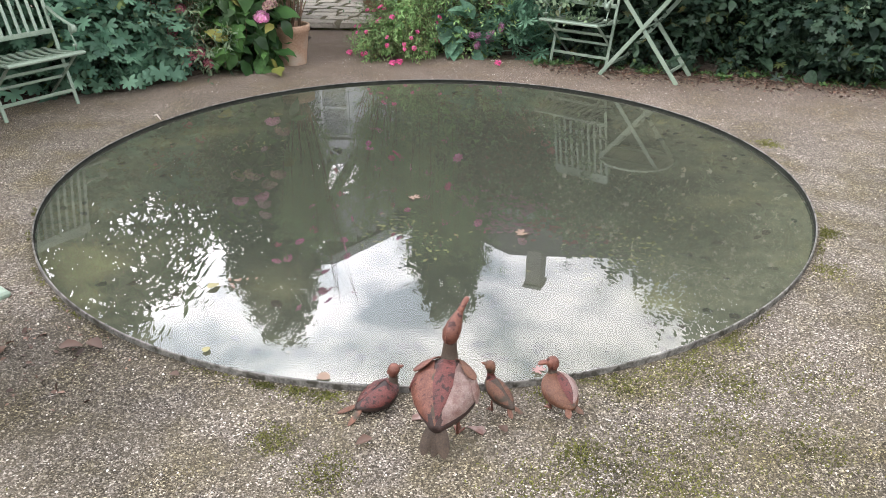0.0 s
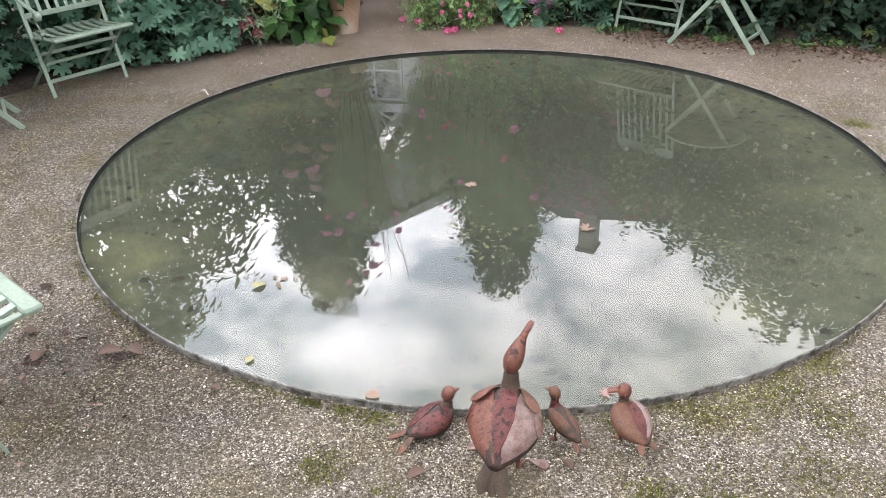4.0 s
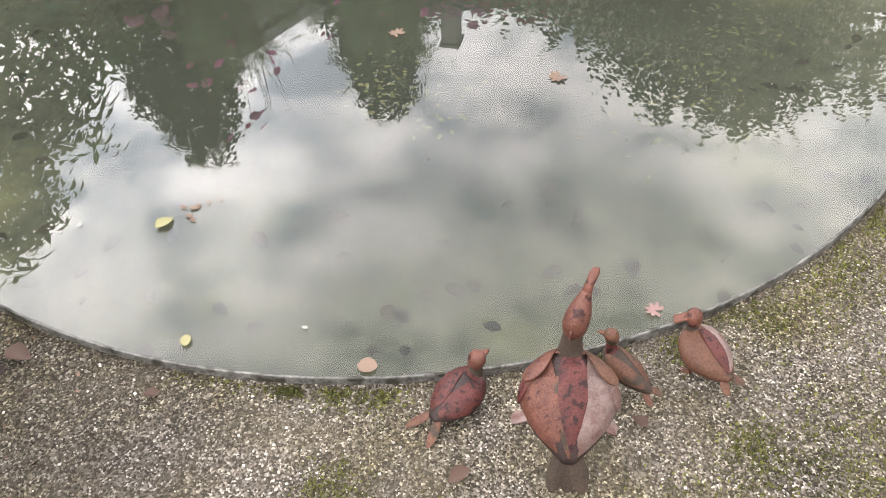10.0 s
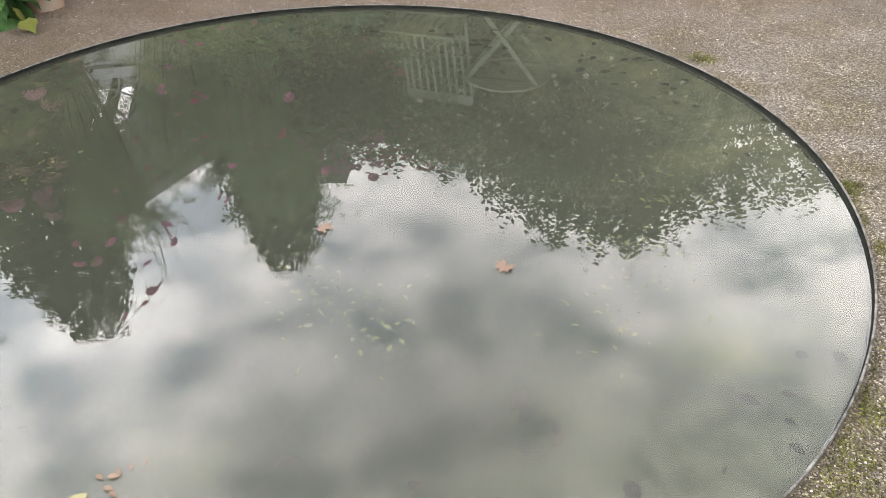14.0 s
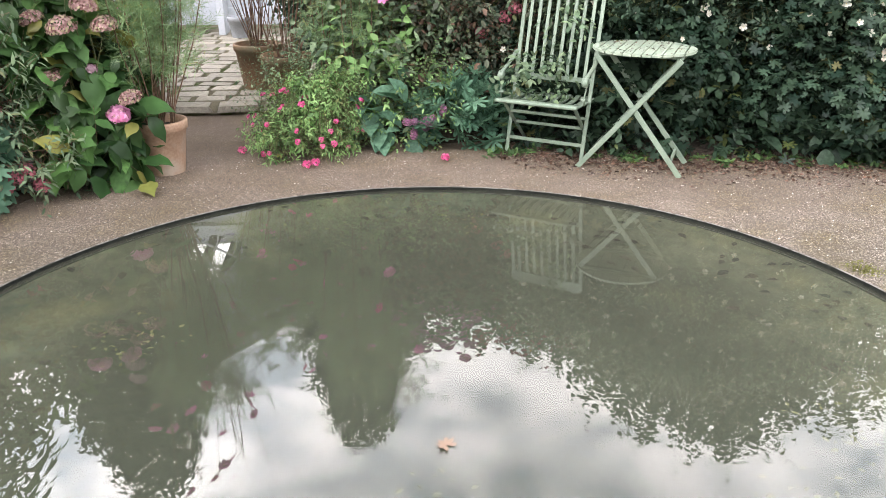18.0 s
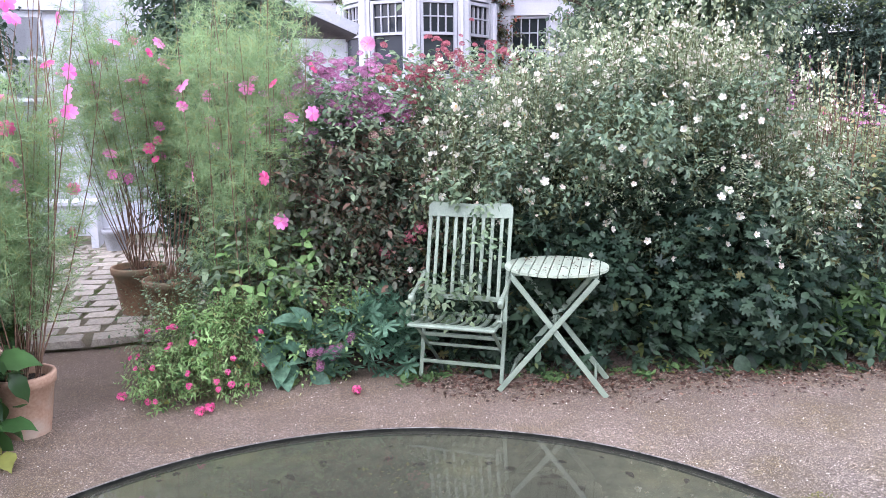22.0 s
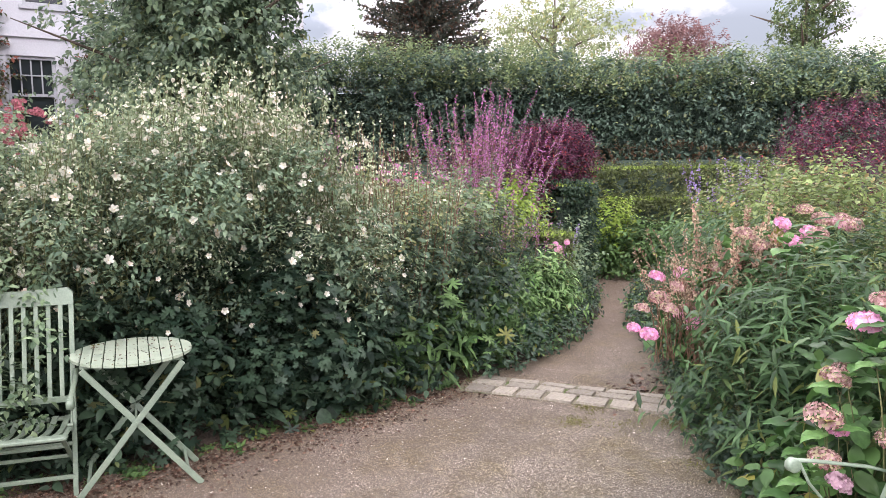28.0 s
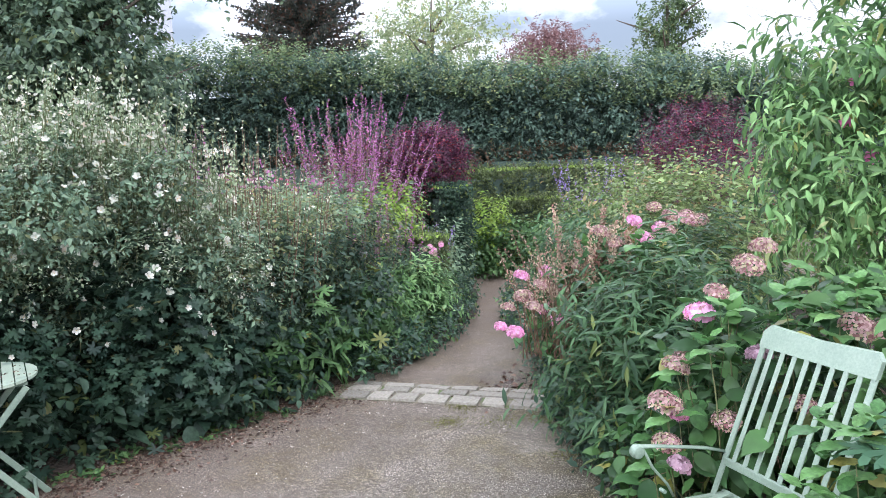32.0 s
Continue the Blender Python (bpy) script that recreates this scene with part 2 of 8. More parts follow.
def gravel_material():
    m, n, l, p = nodes_of("gravel")
    co = n.new("ShaderNodeTexCoord")
    v = n.new("ShaderNodeTexVoronoi")
    v.inputs["Scale"].default_value = 235.0
    l.new(co.outputs["Object"], v.inputs["Vector"])
    tint = n.new("ShaderNodeValToRGB")
    e = tint.color_ramp.elements
    e[0].position, e[0].color = 0.0, (0.030, 0.025, 0.017, 1)
    e[1].position, e[1].color = 1.0, (0.74, 0.68, 0.60, 1)
    for at, c in ((0.26, (0.055, 0.046, 0.036, 1)), (0.62, (0.170, 0.145, 0.119, 1)), (0.88, (0.31, 0.275, 0.232, 1))):
        x = tint.color_ramp.elements.new(at)
        x.color = c
    sep = n.new("ShaderNodeSeparateColor")
    l.new(v.outputs["Color"], sep.inputs[0]), l.new(sep.outputs[0], tint.inputs["Fac"])
    big = n.new("ShaderNodeTexNoise")
    big.inputs["Scale"].default_value, big.inputs["Detail"].default_value, big.inputs["Roughness"].default_value = 1.1, 6.0, 0.65
    l.new(co.outputs["Object"], big.inputs["Vector"])
    shade = n.new("ShaderNodeMapRange")
    shade.inputs[1].default_value, shade.inputs[2].default_value, shade.inputs[3].default_value, shade.inputs[4].default_value = 0.3, 0.7, 0.62, 1.28
    l.new(big.outputs["Fac"], shade.inputs[0])
    hs = n.new("ShaderNodeHueSaturation")
    coarse = n.new("ShaderNodeTexVoronoi")
    coarse.inputs["Scale"].default_value = 115.0
    l.new(co.outputs["Object"], coarse.inputs["Vector"])
    csep, cval, both = n.new("ShaderNodeSeparateColor"), n.new("ShaderNodeMapRange"), n.new("ShaderNodeMath")
    cval.inputs[3].default_value, cval.inputs[4].default_value = 0.72, 1.28
    both.operation = "MULTIPLY"
    l.new(coarse.outputs["Color"], csep.inputs[0]), l.new(csep.outputs[1], cval.inputs[0])
    l.new(cval.outputs[0], both.inputs[0]), l.new(shade.outputs[0], both.inputs[1])
    l.new(tint.outputs["Color"], hs.inputs["Color"]), l.new(both.outputs[0], hs.inputs["Value"])
    moss = n.new("ShaderNodeTexNoise")
    moss.inputs["Scale"].default_value, moss.inputs["Detail"].default_value, moss.inputs["Roughness"].default_value = 2.6, 8.0, 0.7
    off = n.new("ShaderNodeMapping")
    off.inputs["Location"].default_value = (7.3, 2.1, 0)
    l.new(co.outputs["Object"], off.inputs["Vector"]), l.new(off.outputs[0], moss.inputs["Vector"])
    mr = n.new("ShaderNodeValToRGB")
    mr.color_ramp.elements[0].position, mr.color_ramp.elements[0].color = 0.44, (0, 0, 0, 1)
    mr.color_ramp.elements[1].position, mr.color_ramp.elements[1].color = 0.64, (0.78, 0.78, 0.78, 1)
    l.new(moss.outputs["Fac"], mr.inputs["Fac"])
    mx = n.new("ShaderNodeMix")
    mx.data_type = "RGBA"
    l.new(mr.outputs["Color"], mx.inputs["Factor"]), l.new(hs.outputs["Color"], mx.inputs[6])
    mx.blend_type = "MULTIPLY"
    mx.inputs[7].default_value = (0.60, 0.56, 0.25, 1)
    # fine brown grit that fills the gaps in patches
    grit, dirt, fill = n.new("ShaderNodeTexNoise"), n.new("ShaderNodeMapRange"), n.new("ShaderNodeMix")
    grit.inputs["Scale"].default_value, grit.inputs["Detail"].default_value, grit.inputs["Roughness"].default_value = 4.2, 7.0, 0.68
    dirt.inputs[1].default_value, dirt.inputs[2].default_value, dirt.inputs[3].default_value, dirt.inputs[4].default_value = 0.36, 0.66, 0.03, 0.52
    fill.data_type, fill.inputs[7].default_value = "RGBA", (0.104, 0.088, 0.058, 1)
    l.new(co.outputs["Object"], grit.inputs["Vector"]), l.new(grit.outputs["Fac"], dirt.inputs[0])
    l.new(dirt.outputs[0], fill.inputs["Factor"]), l.new(mx.outputs[2], fill.inputs[6])
    # cleaner, pinker stone beyond the pond, where the path is walked
    sx, far = n.new("ShaderNodeSeparateXYZ"), n.new("ShaderNodeMapRange")
    far.interpolation_type = "SMOOTHSTEP"
    far.inputs[1].default_value, far.inputs[2].default_value = 3.6, 6.2
    pk = n.new("ShaderNodeMix")
    pk.data_type, pk.blend_type = "RGBA", "MULTIPLY"
    pk.inputs[7].default_value = (1.10, 0.985, 0.95, 1)
    # a damp dark stain on the gravel beside the near rim
    spot, gap, soak, wet, damp = n.new("ShaderNodeVectorMath"), n.new("ShaderNodeVectorMath"), n.new("ShaderNodeMath"), n.new("ShaderNodeMapRange"), n.new("ShaderNodeMix")
    spot.operation, spot.inputs[1].default_value = "SUBTRACT", (-1.25, 1.93, 0)
    gap.operation, soak.operation = "LENGTH", "ADD"
    wet.interpolation_type = "SMOOTHSTEP"
    wet.inputs[1].default_value, wet.inputs[2].default_value, wet.inputs[3].default_value, wet.inputs[4].default_value = 0.70, 1.15, 0.62, 1.0
    damp.data_type, damp.blend_type, damp.inputs["Factor"].default_value = "RGBA", "MULTIPLY", 1.0
    l.new(co.outputs["Object"], spot.inputs[0]), l.new(spot.outputs[0], gap.inputs[0]), l.new(gap.outputs["Value"], soak.inputs[0]), l.new(big.outputs["Fac"], soak.inputs[1])
    l.new(soak.outputs[0], wet.inputs[0]), l.new(fill.outputs[2], damp.inputs[6]), l.new(wet.outputs[0], damp.inputs[7])
    l.new(co.outputs["Object"], sx.inputs[0]), l.new(sx.outputs["Y"], far.inputs[0])
    fine, fade = n.new("ShaderNodeMix"), n.new("ShaderNodeMath")
    fine.data_type, fine.inputs[7].default_value = "RGBA", (0.175, 0.150, 0.122, 1)
    fade.operation, fade.inputs[1].default_value = "MULTIPLY", 0.5
    l.new(far.outputs[0], fade.inputs[0]), l.new(fade.outputs[0], fine.inputs["Factor"]), l.new(damp.outputs[2], fine.inputs[6])
    l.new(far.outputs[0], pk.inputs["Factor"]), l.new(fine.outputs[2], pk.inputs[6]), l.new(pk.outputs[2], p.inputs["Base Color"])
    bp = n.new("ShaderNodeBump")
    bp.inputs["Strength"].default_value, bp.inputs["Distance"].default_value = 0.9, 0.004
    inv = n.new("ShaderNodeMath")
    inv.operation, inv.inputs[0].default_value = "SUBTRACT", 1.0
    l.new(v.outputs["Distance"], inv.inputs[1]), l.new(inv.outputs[0], bp.inputs["Height"]), l.new(bp.outputs[0], p.inputs["Normal"])
    p.inputs["Roughness"].default_value, p.inputs["Specular IOR Level"].default_value = 0.85, 0.25
    return m


def water_material():
    m, n, l, p = nodes_of("pond_water")
    n.remove(p)
    fr = n.new("ShaderNodeFresnel")
    fr.inputs["IOR"].default_value = 1.52
    gl = n.new("ShaderNodeBsdfGlossy")
    gl.inputs["Roughness"].default_value = 0.0
    gl.inputs["Color"].default_value = (1, 1, 1, 1)
    tr = n.new("ShaderNodeBsdfRefraction")
    tr.inputs["Color"].default_value, tr.inputs["IOR"].default_value, tr.inputs["Roughness"].default_value = (0.82, 0.86, 0.77, 1), 1.33, 0.0
    murk = n.new("ShaderNodeBsdfDiffuse")
    murk.inputs["Color"].default_value = (0.098, 0.101, 0.076, 1)
    body = n.new("ShaderNodeMixShader")
    body.inputs[0].default_value = 0.28
    l.new(tr.outputs[0], body.inputs[1]), l.new(murk.outputs[0], body.inputs[2])
    mx = n.new("ShaderNodeMixShader")
    l.new(fr.outputs[0], mx.inputs[0]), l.new(body.outputs[0], mx.inputs[1]), l.new(gl.outputs[0], mx.inputs[2])
    l.new(mx.outputs[0], n["Material Output"].inputs["Surface"])
    return m


GRAVEL = gravel_material()
WATER = water_material()
PEBBLE = leafy("pebble", (0.07, 0.06, 0.047), (0.25, 0.22, 0.18), (0.50, 0.465, 0.41), 0.07, rough=0.8, through=0)
SOIL = surface("soil", (0.018, 0.014, 0.010), (0.075, 0.055, 0.04), rough=0.95, scale=5, fine=60, bump=0.8, dist=0.03)


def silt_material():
    """Pale silt on the shallow margin, coloured darker inward for light lost in depth."""
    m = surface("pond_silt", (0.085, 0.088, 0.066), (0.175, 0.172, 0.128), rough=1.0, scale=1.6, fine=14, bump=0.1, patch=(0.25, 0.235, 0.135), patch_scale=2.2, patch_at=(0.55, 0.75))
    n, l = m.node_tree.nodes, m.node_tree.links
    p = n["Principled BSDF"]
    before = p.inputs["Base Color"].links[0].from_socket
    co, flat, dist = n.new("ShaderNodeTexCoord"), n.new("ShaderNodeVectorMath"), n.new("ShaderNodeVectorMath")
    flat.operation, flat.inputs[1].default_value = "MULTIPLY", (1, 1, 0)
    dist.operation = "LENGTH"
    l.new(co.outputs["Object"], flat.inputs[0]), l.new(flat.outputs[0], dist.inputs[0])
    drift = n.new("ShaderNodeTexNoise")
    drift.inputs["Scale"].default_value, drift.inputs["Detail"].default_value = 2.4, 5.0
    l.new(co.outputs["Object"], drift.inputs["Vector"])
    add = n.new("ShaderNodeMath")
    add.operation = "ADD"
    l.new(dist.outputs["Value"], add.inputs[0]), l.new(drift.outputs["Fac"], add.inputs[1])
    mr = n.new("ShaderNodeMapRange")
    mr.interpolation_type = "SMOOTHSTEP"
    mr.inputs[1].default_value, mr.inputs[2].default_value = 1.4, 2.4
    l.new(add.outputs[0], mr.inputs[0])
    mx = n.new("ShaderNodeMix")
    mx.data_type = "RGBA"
    # the dark middle: dimness of deep water put into the floor's colour
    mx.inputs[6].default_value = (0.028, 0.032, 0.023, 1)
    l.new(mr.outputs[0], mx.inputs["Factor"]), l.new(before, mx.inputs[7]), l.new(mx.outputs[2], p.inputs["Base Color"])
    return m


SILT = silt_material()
STEEL = surface("rim_steel", (0.07, 0.066, 0.058), (0.27, 0.26, 0.235), rough=0.5, scale=18, fine=120, bump=0.3, metal=0.3, patch=(0.05, 0.047, 0.035), patch_scale=26, patch_at=(0.5, 0.62))
LINER = surface("rim_inside", (0.006, 0.007, 0.006), (0.02, 0.022, 0.018), rough=0.9, spec=0.1, scale=7, fine=60, bump=0.3)
MOSS = leafy("moss", (0.058, 0.064, 0.016), (0.175, 0.175, 0.044), through=0.15, rough=0.9)
RUST = surface("rusted_iron", (0.078, 0.029, 0.019), (0.175, 0.070, 0.047), per_island=0.15, rough=0.52, scale=26, fine=260, bump=0.35, dist=0.003, metal=0.2, patch=(0.042, 0.014, 0.011), patch_scale=60, patch_at=(0.58, 0.66))
RUST_TAN = surface("rusted_iron_tan", (0.070, 0.030, 0.018), (0.155, 0.072, 0.042), per_island=0.15, rough=0.58, scale=26, fine=260, bump=0.35, dist=0.003, metal=0.15, patch=(0.045, 0.033, 0.02), patch_scale=30, patch_at=(0.54, 0.66))
PAINT = surface("green_paint", (0.165, 0.218, 0.166), (0.24, 0.298, 0.225), rough=0.32, scale=5, fine=120, bump=0.05, patch=(0.13, 0.175, 0.135), patch_scale=6, patch_at=(0.6, 0.8), dist=0.002)
# table tops: the sky's sheen on them put into a paler green
PAINT_TOP = surface("sheen_green_paint", (0.285, 0.350, 0.265), (0.42, 0.480, 0.375), rough=0.3, scale=7, fine=120, bump=0.06, patch=(0.20, 0.26, 0.21), patch_scale=9, patch_at=(0.58, 0.75), dist=0.002)
PAINT_OLD = surface("weathered_green_paint", (0.20, 0.29, 0.23), (0.36, 0.47, 0.38), rough=0.6, scale=9, fine=120, bump=0.2, patch=(0.13, 0.18, 0.12), patch_scale=8, patch_at=(0.55, 0.7), dist=0.002)
POT = surface("terracotta", (0.33, 0.205, 0.135), (0.47, 0.33, 0.235), rough=0.85, scale=5, fine=70, bump=0.15, patch=(0.46, 0.41, 0.34), patch_scale=6, patch_at=(0.5, 0.75), dist=0.004)
POT_DARK = surface("old_terracotta", (0.14, 0.085, 0.05), (0.27, 0.17, 0.10), rough=0.85, scale=5, fine=70, bump=0.15, patch=(0.16, 0.14, 0.09), patch_scale=6, patch_at=(0.5, 0.7), dist=0.004)
COBBLE = surface("cobble", (0.17, 0.153, 0.122), (0.33, 0.30, 0.25), rough=0.85, scale=9, fine=60, bump=0.4, patch=(0.16, 0.15, 0.07), patch_scale=7, patch_at=(0.58, 0.75), per_object=0.25, dist=0.006)
JOINT = surface("joint_sand", (0.11, 0.10, 0.066), (0.22, 0.195, 0.14), rough=0.95, scale=7, fine=90, bump=0.5, patch=(0.08, 0.11, 0.03), patch_scale=4)
WHITE = surface("white_paint", (0.42, 0.45, 0.49), (0.54, 0.56, 0.60), rough=0.5, scale=2, fine=40, bump=0.04)
RENDERED = surface("white_render", (0.4, 0.41, 0.445), (0.5, 0.51, 0.55), rough=0.85, scale=1.2, fine=30, bump=0.08)
GREY_WOOD = surface("grey_window_paint", (0.3, 0.315, 0.345), (0.4, 0.415, 0.445), rough=0.55, scale=3, fine=40, bump=0.05)
SLATE = surface("roof_tile", (0.05, 0.052, 0.056), (0.13, 0.13, 0.14), rough=0.7, scale=3, fine=30, bump=0.2, per_object=0.1)
BRICK = surface("chimney_render", (0.30, 0.29, 0.28), (0.45, 0.44, 0.42), rough=0.9, scale=3, fine=40, bump=0.2)
BARK = surface("bark", (0.045, 0.036, 0.028), (0.14, 0.11, 0.085), rough=0.95, scale=8, fine=60, bump=0.8, dist=0.02, squash=(1, 1, 0.3))
STEM = surface("green_stem", (0.07, 0.085, 0.03), (0.16, 0.16, 0.07), rough=0.7, scale=12, fine=60, bump=0.1)
STEM_RED = surface("brown_stem", (0.11, 0.06, 0.04), (0.22, 0.14, 0.09), rough=0.8, scale=12, fine=60, bump=0.1)
BEECH_LEAF = leafy("beech_hedge_leaf", (0.048, 0.084, 0.068), (0.145, 0.215, 0.155), (0.22, 0.26, 0.12), 0.06)
# bodies under the plates: shade in the gaps put into a darker rust
RUST_DARK = surface("shaded_dark_rust", (0.016, 0.010, 0.009), (0.050, 0.028, 0.022), rough=0.62, scale=26, fine=260, bump=0.35, dist=0.003)
RUST_RED = surface("dark_red_rust", (0.045, 0.012, 0.010), (0.125, 0.034, 0.027), rough=0.5, scale=40, fine=280, bump=0.5, dist=0.003, metal=0.15, patch=(0.025, 0.008, 0.007), patch_scale=90, patch_at=(0.55, 0.62))
RUST_GREY = surface("worn_grey_rust", (0.145, 0.098, 0.084), (0.285, 0.205, 0.18), rough=0.5, scale=22, fine=260, bump=0.3, dist=0.003, metal=0.15, patch=(0.11, 0.045, 0.032), patch_scale=16, patch_at=(0.5, 0.65))
RUST_OLIVE = surface("olive_rust", (0.030, 0.022, 0.015), (0.075, 0.052, 0.036), rough=0.68, scale=22, fine=260, bump=0.35, dist=0.003, metal=0.1)
# dark green leaf; low in the border it also paints the shade
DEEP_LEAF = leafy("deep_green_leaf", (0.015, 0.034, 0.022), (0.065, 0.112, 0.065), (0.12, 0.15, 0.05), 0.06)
HEDGE_LEAF = leafy("hedge_leaf", (0.03, 0.06, 0.04), (0.105, 0.17, 0.105), (0.12, 0.15, 0.05), 0.06)
BUSH_LEAF = leafy("grey_green_leaf", (0.080, 0.135, 0.080), (0.258, 0.345, 0.198), (0.17, 0.19, 0.09), 0.05)
# dark lobed leaf, darkened further for the shade low in the bush
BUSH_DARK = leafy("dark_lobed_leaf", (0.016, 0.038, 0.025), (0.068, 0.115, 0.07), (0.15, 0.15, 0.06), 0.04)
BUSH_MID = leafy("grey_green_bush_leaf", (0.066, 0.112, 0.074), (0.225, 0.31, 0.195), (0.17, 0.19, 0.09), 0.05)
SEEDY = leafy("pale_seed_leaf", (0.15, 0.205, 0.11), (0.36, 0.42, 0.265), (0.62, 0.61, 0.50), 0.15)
ROSE_LEAF = leafy("purple_green_leaf", (0.042, 0.056, 0.036), (0.135, 0.15, 0.098), (0.19, 0.12, 0.085), 0.2)
PALM_LEAF = leafy("palmate_leaf", (0.035, 0.085, 0.05), (0.10, 0.20, 0.11), (0.13, 0.19, 0.06), 0.05)
LANCE_LEAF = leafy("lance_leaf", (0.05, 0.105, 0.04), (0.16, 0.27, 0.095), (0.22, 0.24, 0.06), 0.05)
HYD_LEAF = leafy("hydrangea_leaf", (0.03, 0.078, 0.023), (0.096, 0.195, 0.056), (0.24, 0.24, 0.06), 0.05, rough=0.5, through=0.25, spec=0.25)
HYD_FRESH = leafy("fresh_hydrangea_leaf", (0.042, 0.108, 0.03), (0.115, 0.23, 0.066), (0.30, 0.28, 0.07), 0.06, rough=0.45, through=0.25, spec=0.3)
PHLOX_LEAF = leafy("phlox_leaf", (0.026, 0.062, 0.026), (0.088, 0.168, 0.066), (0.16, 0.20, 0.06), 0.05)
LIGHT_LEAF = leafy("light_green_leaf", (0.12, 0.24, 0.075), (0.30, 0.46, 0.18), (0.30, 0.34, 0.14), 0.06)
OLIVE_LEAF = leafy("olive_leaf", (0.10, 0.13, 0.05), (0.28, 0.31, 0.135), (0.42, 0.33, 0.16), 0.12)
GERANIUM_LEAF = leafy("geranium_leaf", (0.07, 0.155, 0.10), (0.17, 0.31, 0.20), (0.20, 0.27, 0.10), 0.05)
# darker copy of HYD_LEAF: the shade inside the bush is in its colour
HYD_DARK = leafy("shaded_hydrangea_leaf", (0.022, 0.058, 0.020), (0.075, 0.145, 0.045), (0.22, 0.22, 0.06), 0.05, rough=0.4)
LIME_LEAF = leafy("lime_leaf", (0.14, 0.24, 0.035), (0.33, 0.44, 0.08), rough=0.5)
COSMOS_LEAF = leafy("cosmos_leaf", (0.15, 0.255, 0.11), (0.315, 0.44, 0.225), (0.34, 0.33, 0.12), 0.1)
COTINUS = leafy("wine_red_leaf", (0.04, 0.014, 0.03), (0.14, 0.034, 0.072), (0.30, 0.05, 0.06), 0.1)
PURPLE = leafy("loosestrife_petal", (0.28, 0.085, 0.24), (0.56, 0.22, 0.47), (0.24, 0.19, 0.14), 0.28)
VIOLET = leafy("violet_petal", (0.22, 0.16, 0.38), (0.42, 0.32, 0.62))
PINK = leafy("pink_petal", (0.72, 0.14, 0.42), (0.90, 0.32, 0.62), rough=0.6)
MAGENTA = leafy("magenta_petal", (0.62, 0.06, 0.22), (0.80, 0.18, 0.38), rough=0.6)
YOLK = surface("yellow_stamens", (0.50, 0.28, 0.03), (0.75, 0.50, 0.08), rough=0.8, scale=30, fine=200, bump=0.5)
HYD_PINK = leafy("pink_floret", (0.62, 0.22, 0.42), (0.84, 0.48, 0.68), (0.55, 0.32, 0.34), 0.15, rough=0.65)
HYD_FADED = leafy("faded_floret", (0.24, 0.11, 0.105), (0.60, 0.41, 0.39), (0.50, 0.43, 0.28), 0.22, rough=0.75)
HYD_MAUVE = leafy("mauve_floret", (0.34, 0.20, 0.26), (0.58, 0.40, 0.46), rough=0.7)
RED_FLOWER = leafy("dusky_red_floret", (0.27, 0.075, 0.10), (0.46, 0.17, 0.20), rough=0.7)
BUFF = leafy("dry_seed_head", (0.25, 0.18, 0.12), (0.52, 0.41, 0.3), (0.40, 0.20, 0.17), 0.2, rough=0.8)
SEDUM = leafy("rose_floret", (0.36, 0.13, 0.27), (0.58, 0.29, 0.46), rough=0.7)
WHITE_PETAL = leafy("white_petal", (0.55, 0.54, 0.45), (0.76, 0.75, 0.66), (0.66, 0.56, 0.46), 0.15, rough=0.6)
DEAD_LEAF = leafy("dead_leaf", (0.035, 0.020, 0.014), (0.11, 0.062, 0.042), (0.20, 0.12, 0.085), 0.2, through=0.15)
PALE_LEAF = leafy("floating_leaf", (0.20, 0.125, 0.085), (0.30, 0.215, 0.155), through=0.1)
YELLOW_LEAF = leafy("yellow_leaf", (0.26, 0.25, 0.10), (0.36, 0.33, 0.16), through=0.1)
DROWNED = leafy("sunken_leaf", (0.012, 0.010, 0.009), (0.05, 0.035, 0.028), through=0)
ALGAE = leafy("pond_algae", (0.12, 0.125, 0.055), (0.19, 0.185, 0.08), through=0)
TREE_LEAF = leafy("tree_leaf", (0.070, 0.115, 0.080), (0.215, 0.29, 0.175), (0.24, 0.27, 0.12), 0.06)
HEDGE_TOP = leafy("young_hedge_leaf", (0.085, 0.130, 0.060), (0.24, 0.31, 0.145), (0.28, 0.30, 0.12), 0.06)
THICKET_LEAF = leafy("rose_thicket_leaf", (0.085, 0.135, 0.045), (0.25, 0.325, 0.115), (0.34, 0.26, 0.12), 0.08)
FAR_LEAF = leafy("far_leaf", (0.045, 0.075, 0.035), (0.145, 0.205, 0.085), (0.20, 0.22, 0.08), 0.05)
PALE_TREE = leafy("pale_tree_leaf", (0.18, 0.23, 0.11), (0.40, 0.46, 0.25), (0.42, 0.40, 0.16), 0.1)
COPPER = leafy("copper_leaf", (0.13, 0.065, 0.065), (0.26, 0.15, 0.145))
CONIFER = leafy("conifer_needle", (0.028, 0.040, 0.032), (0.085, 0.085, 0.062), (0.12, 0.07, 0.045), 0.15)


def glass_material():
    m, n, l, p = nodes_of("window_glass")
    p.inputs["Base Color"].default_value = (0.02, 0.025, 0.03, 1)
    p.inputs["Roughness"].default_value, p.inputs["Specular IOR Level"].default_value = 0.03, 0.8
    return m


GLASS = glass_material()


def clear_glass_material():
    m, n, l, p = nodes_of("clear_glass")
    p.inputs["Base Color"].default_value = (0.95, 0.97, 0.96, 1)
    p.inputs["Roughness"].default_value, p.inputs["IOR"].default_value = 0.0, 1.08
    p.inputs["Transmission Weight"].default_value = 1.0
    return m


CLEAR_GLASS = clear_glass_material()


# ---- building blocks ----
rng = np.random.default_rng(11)


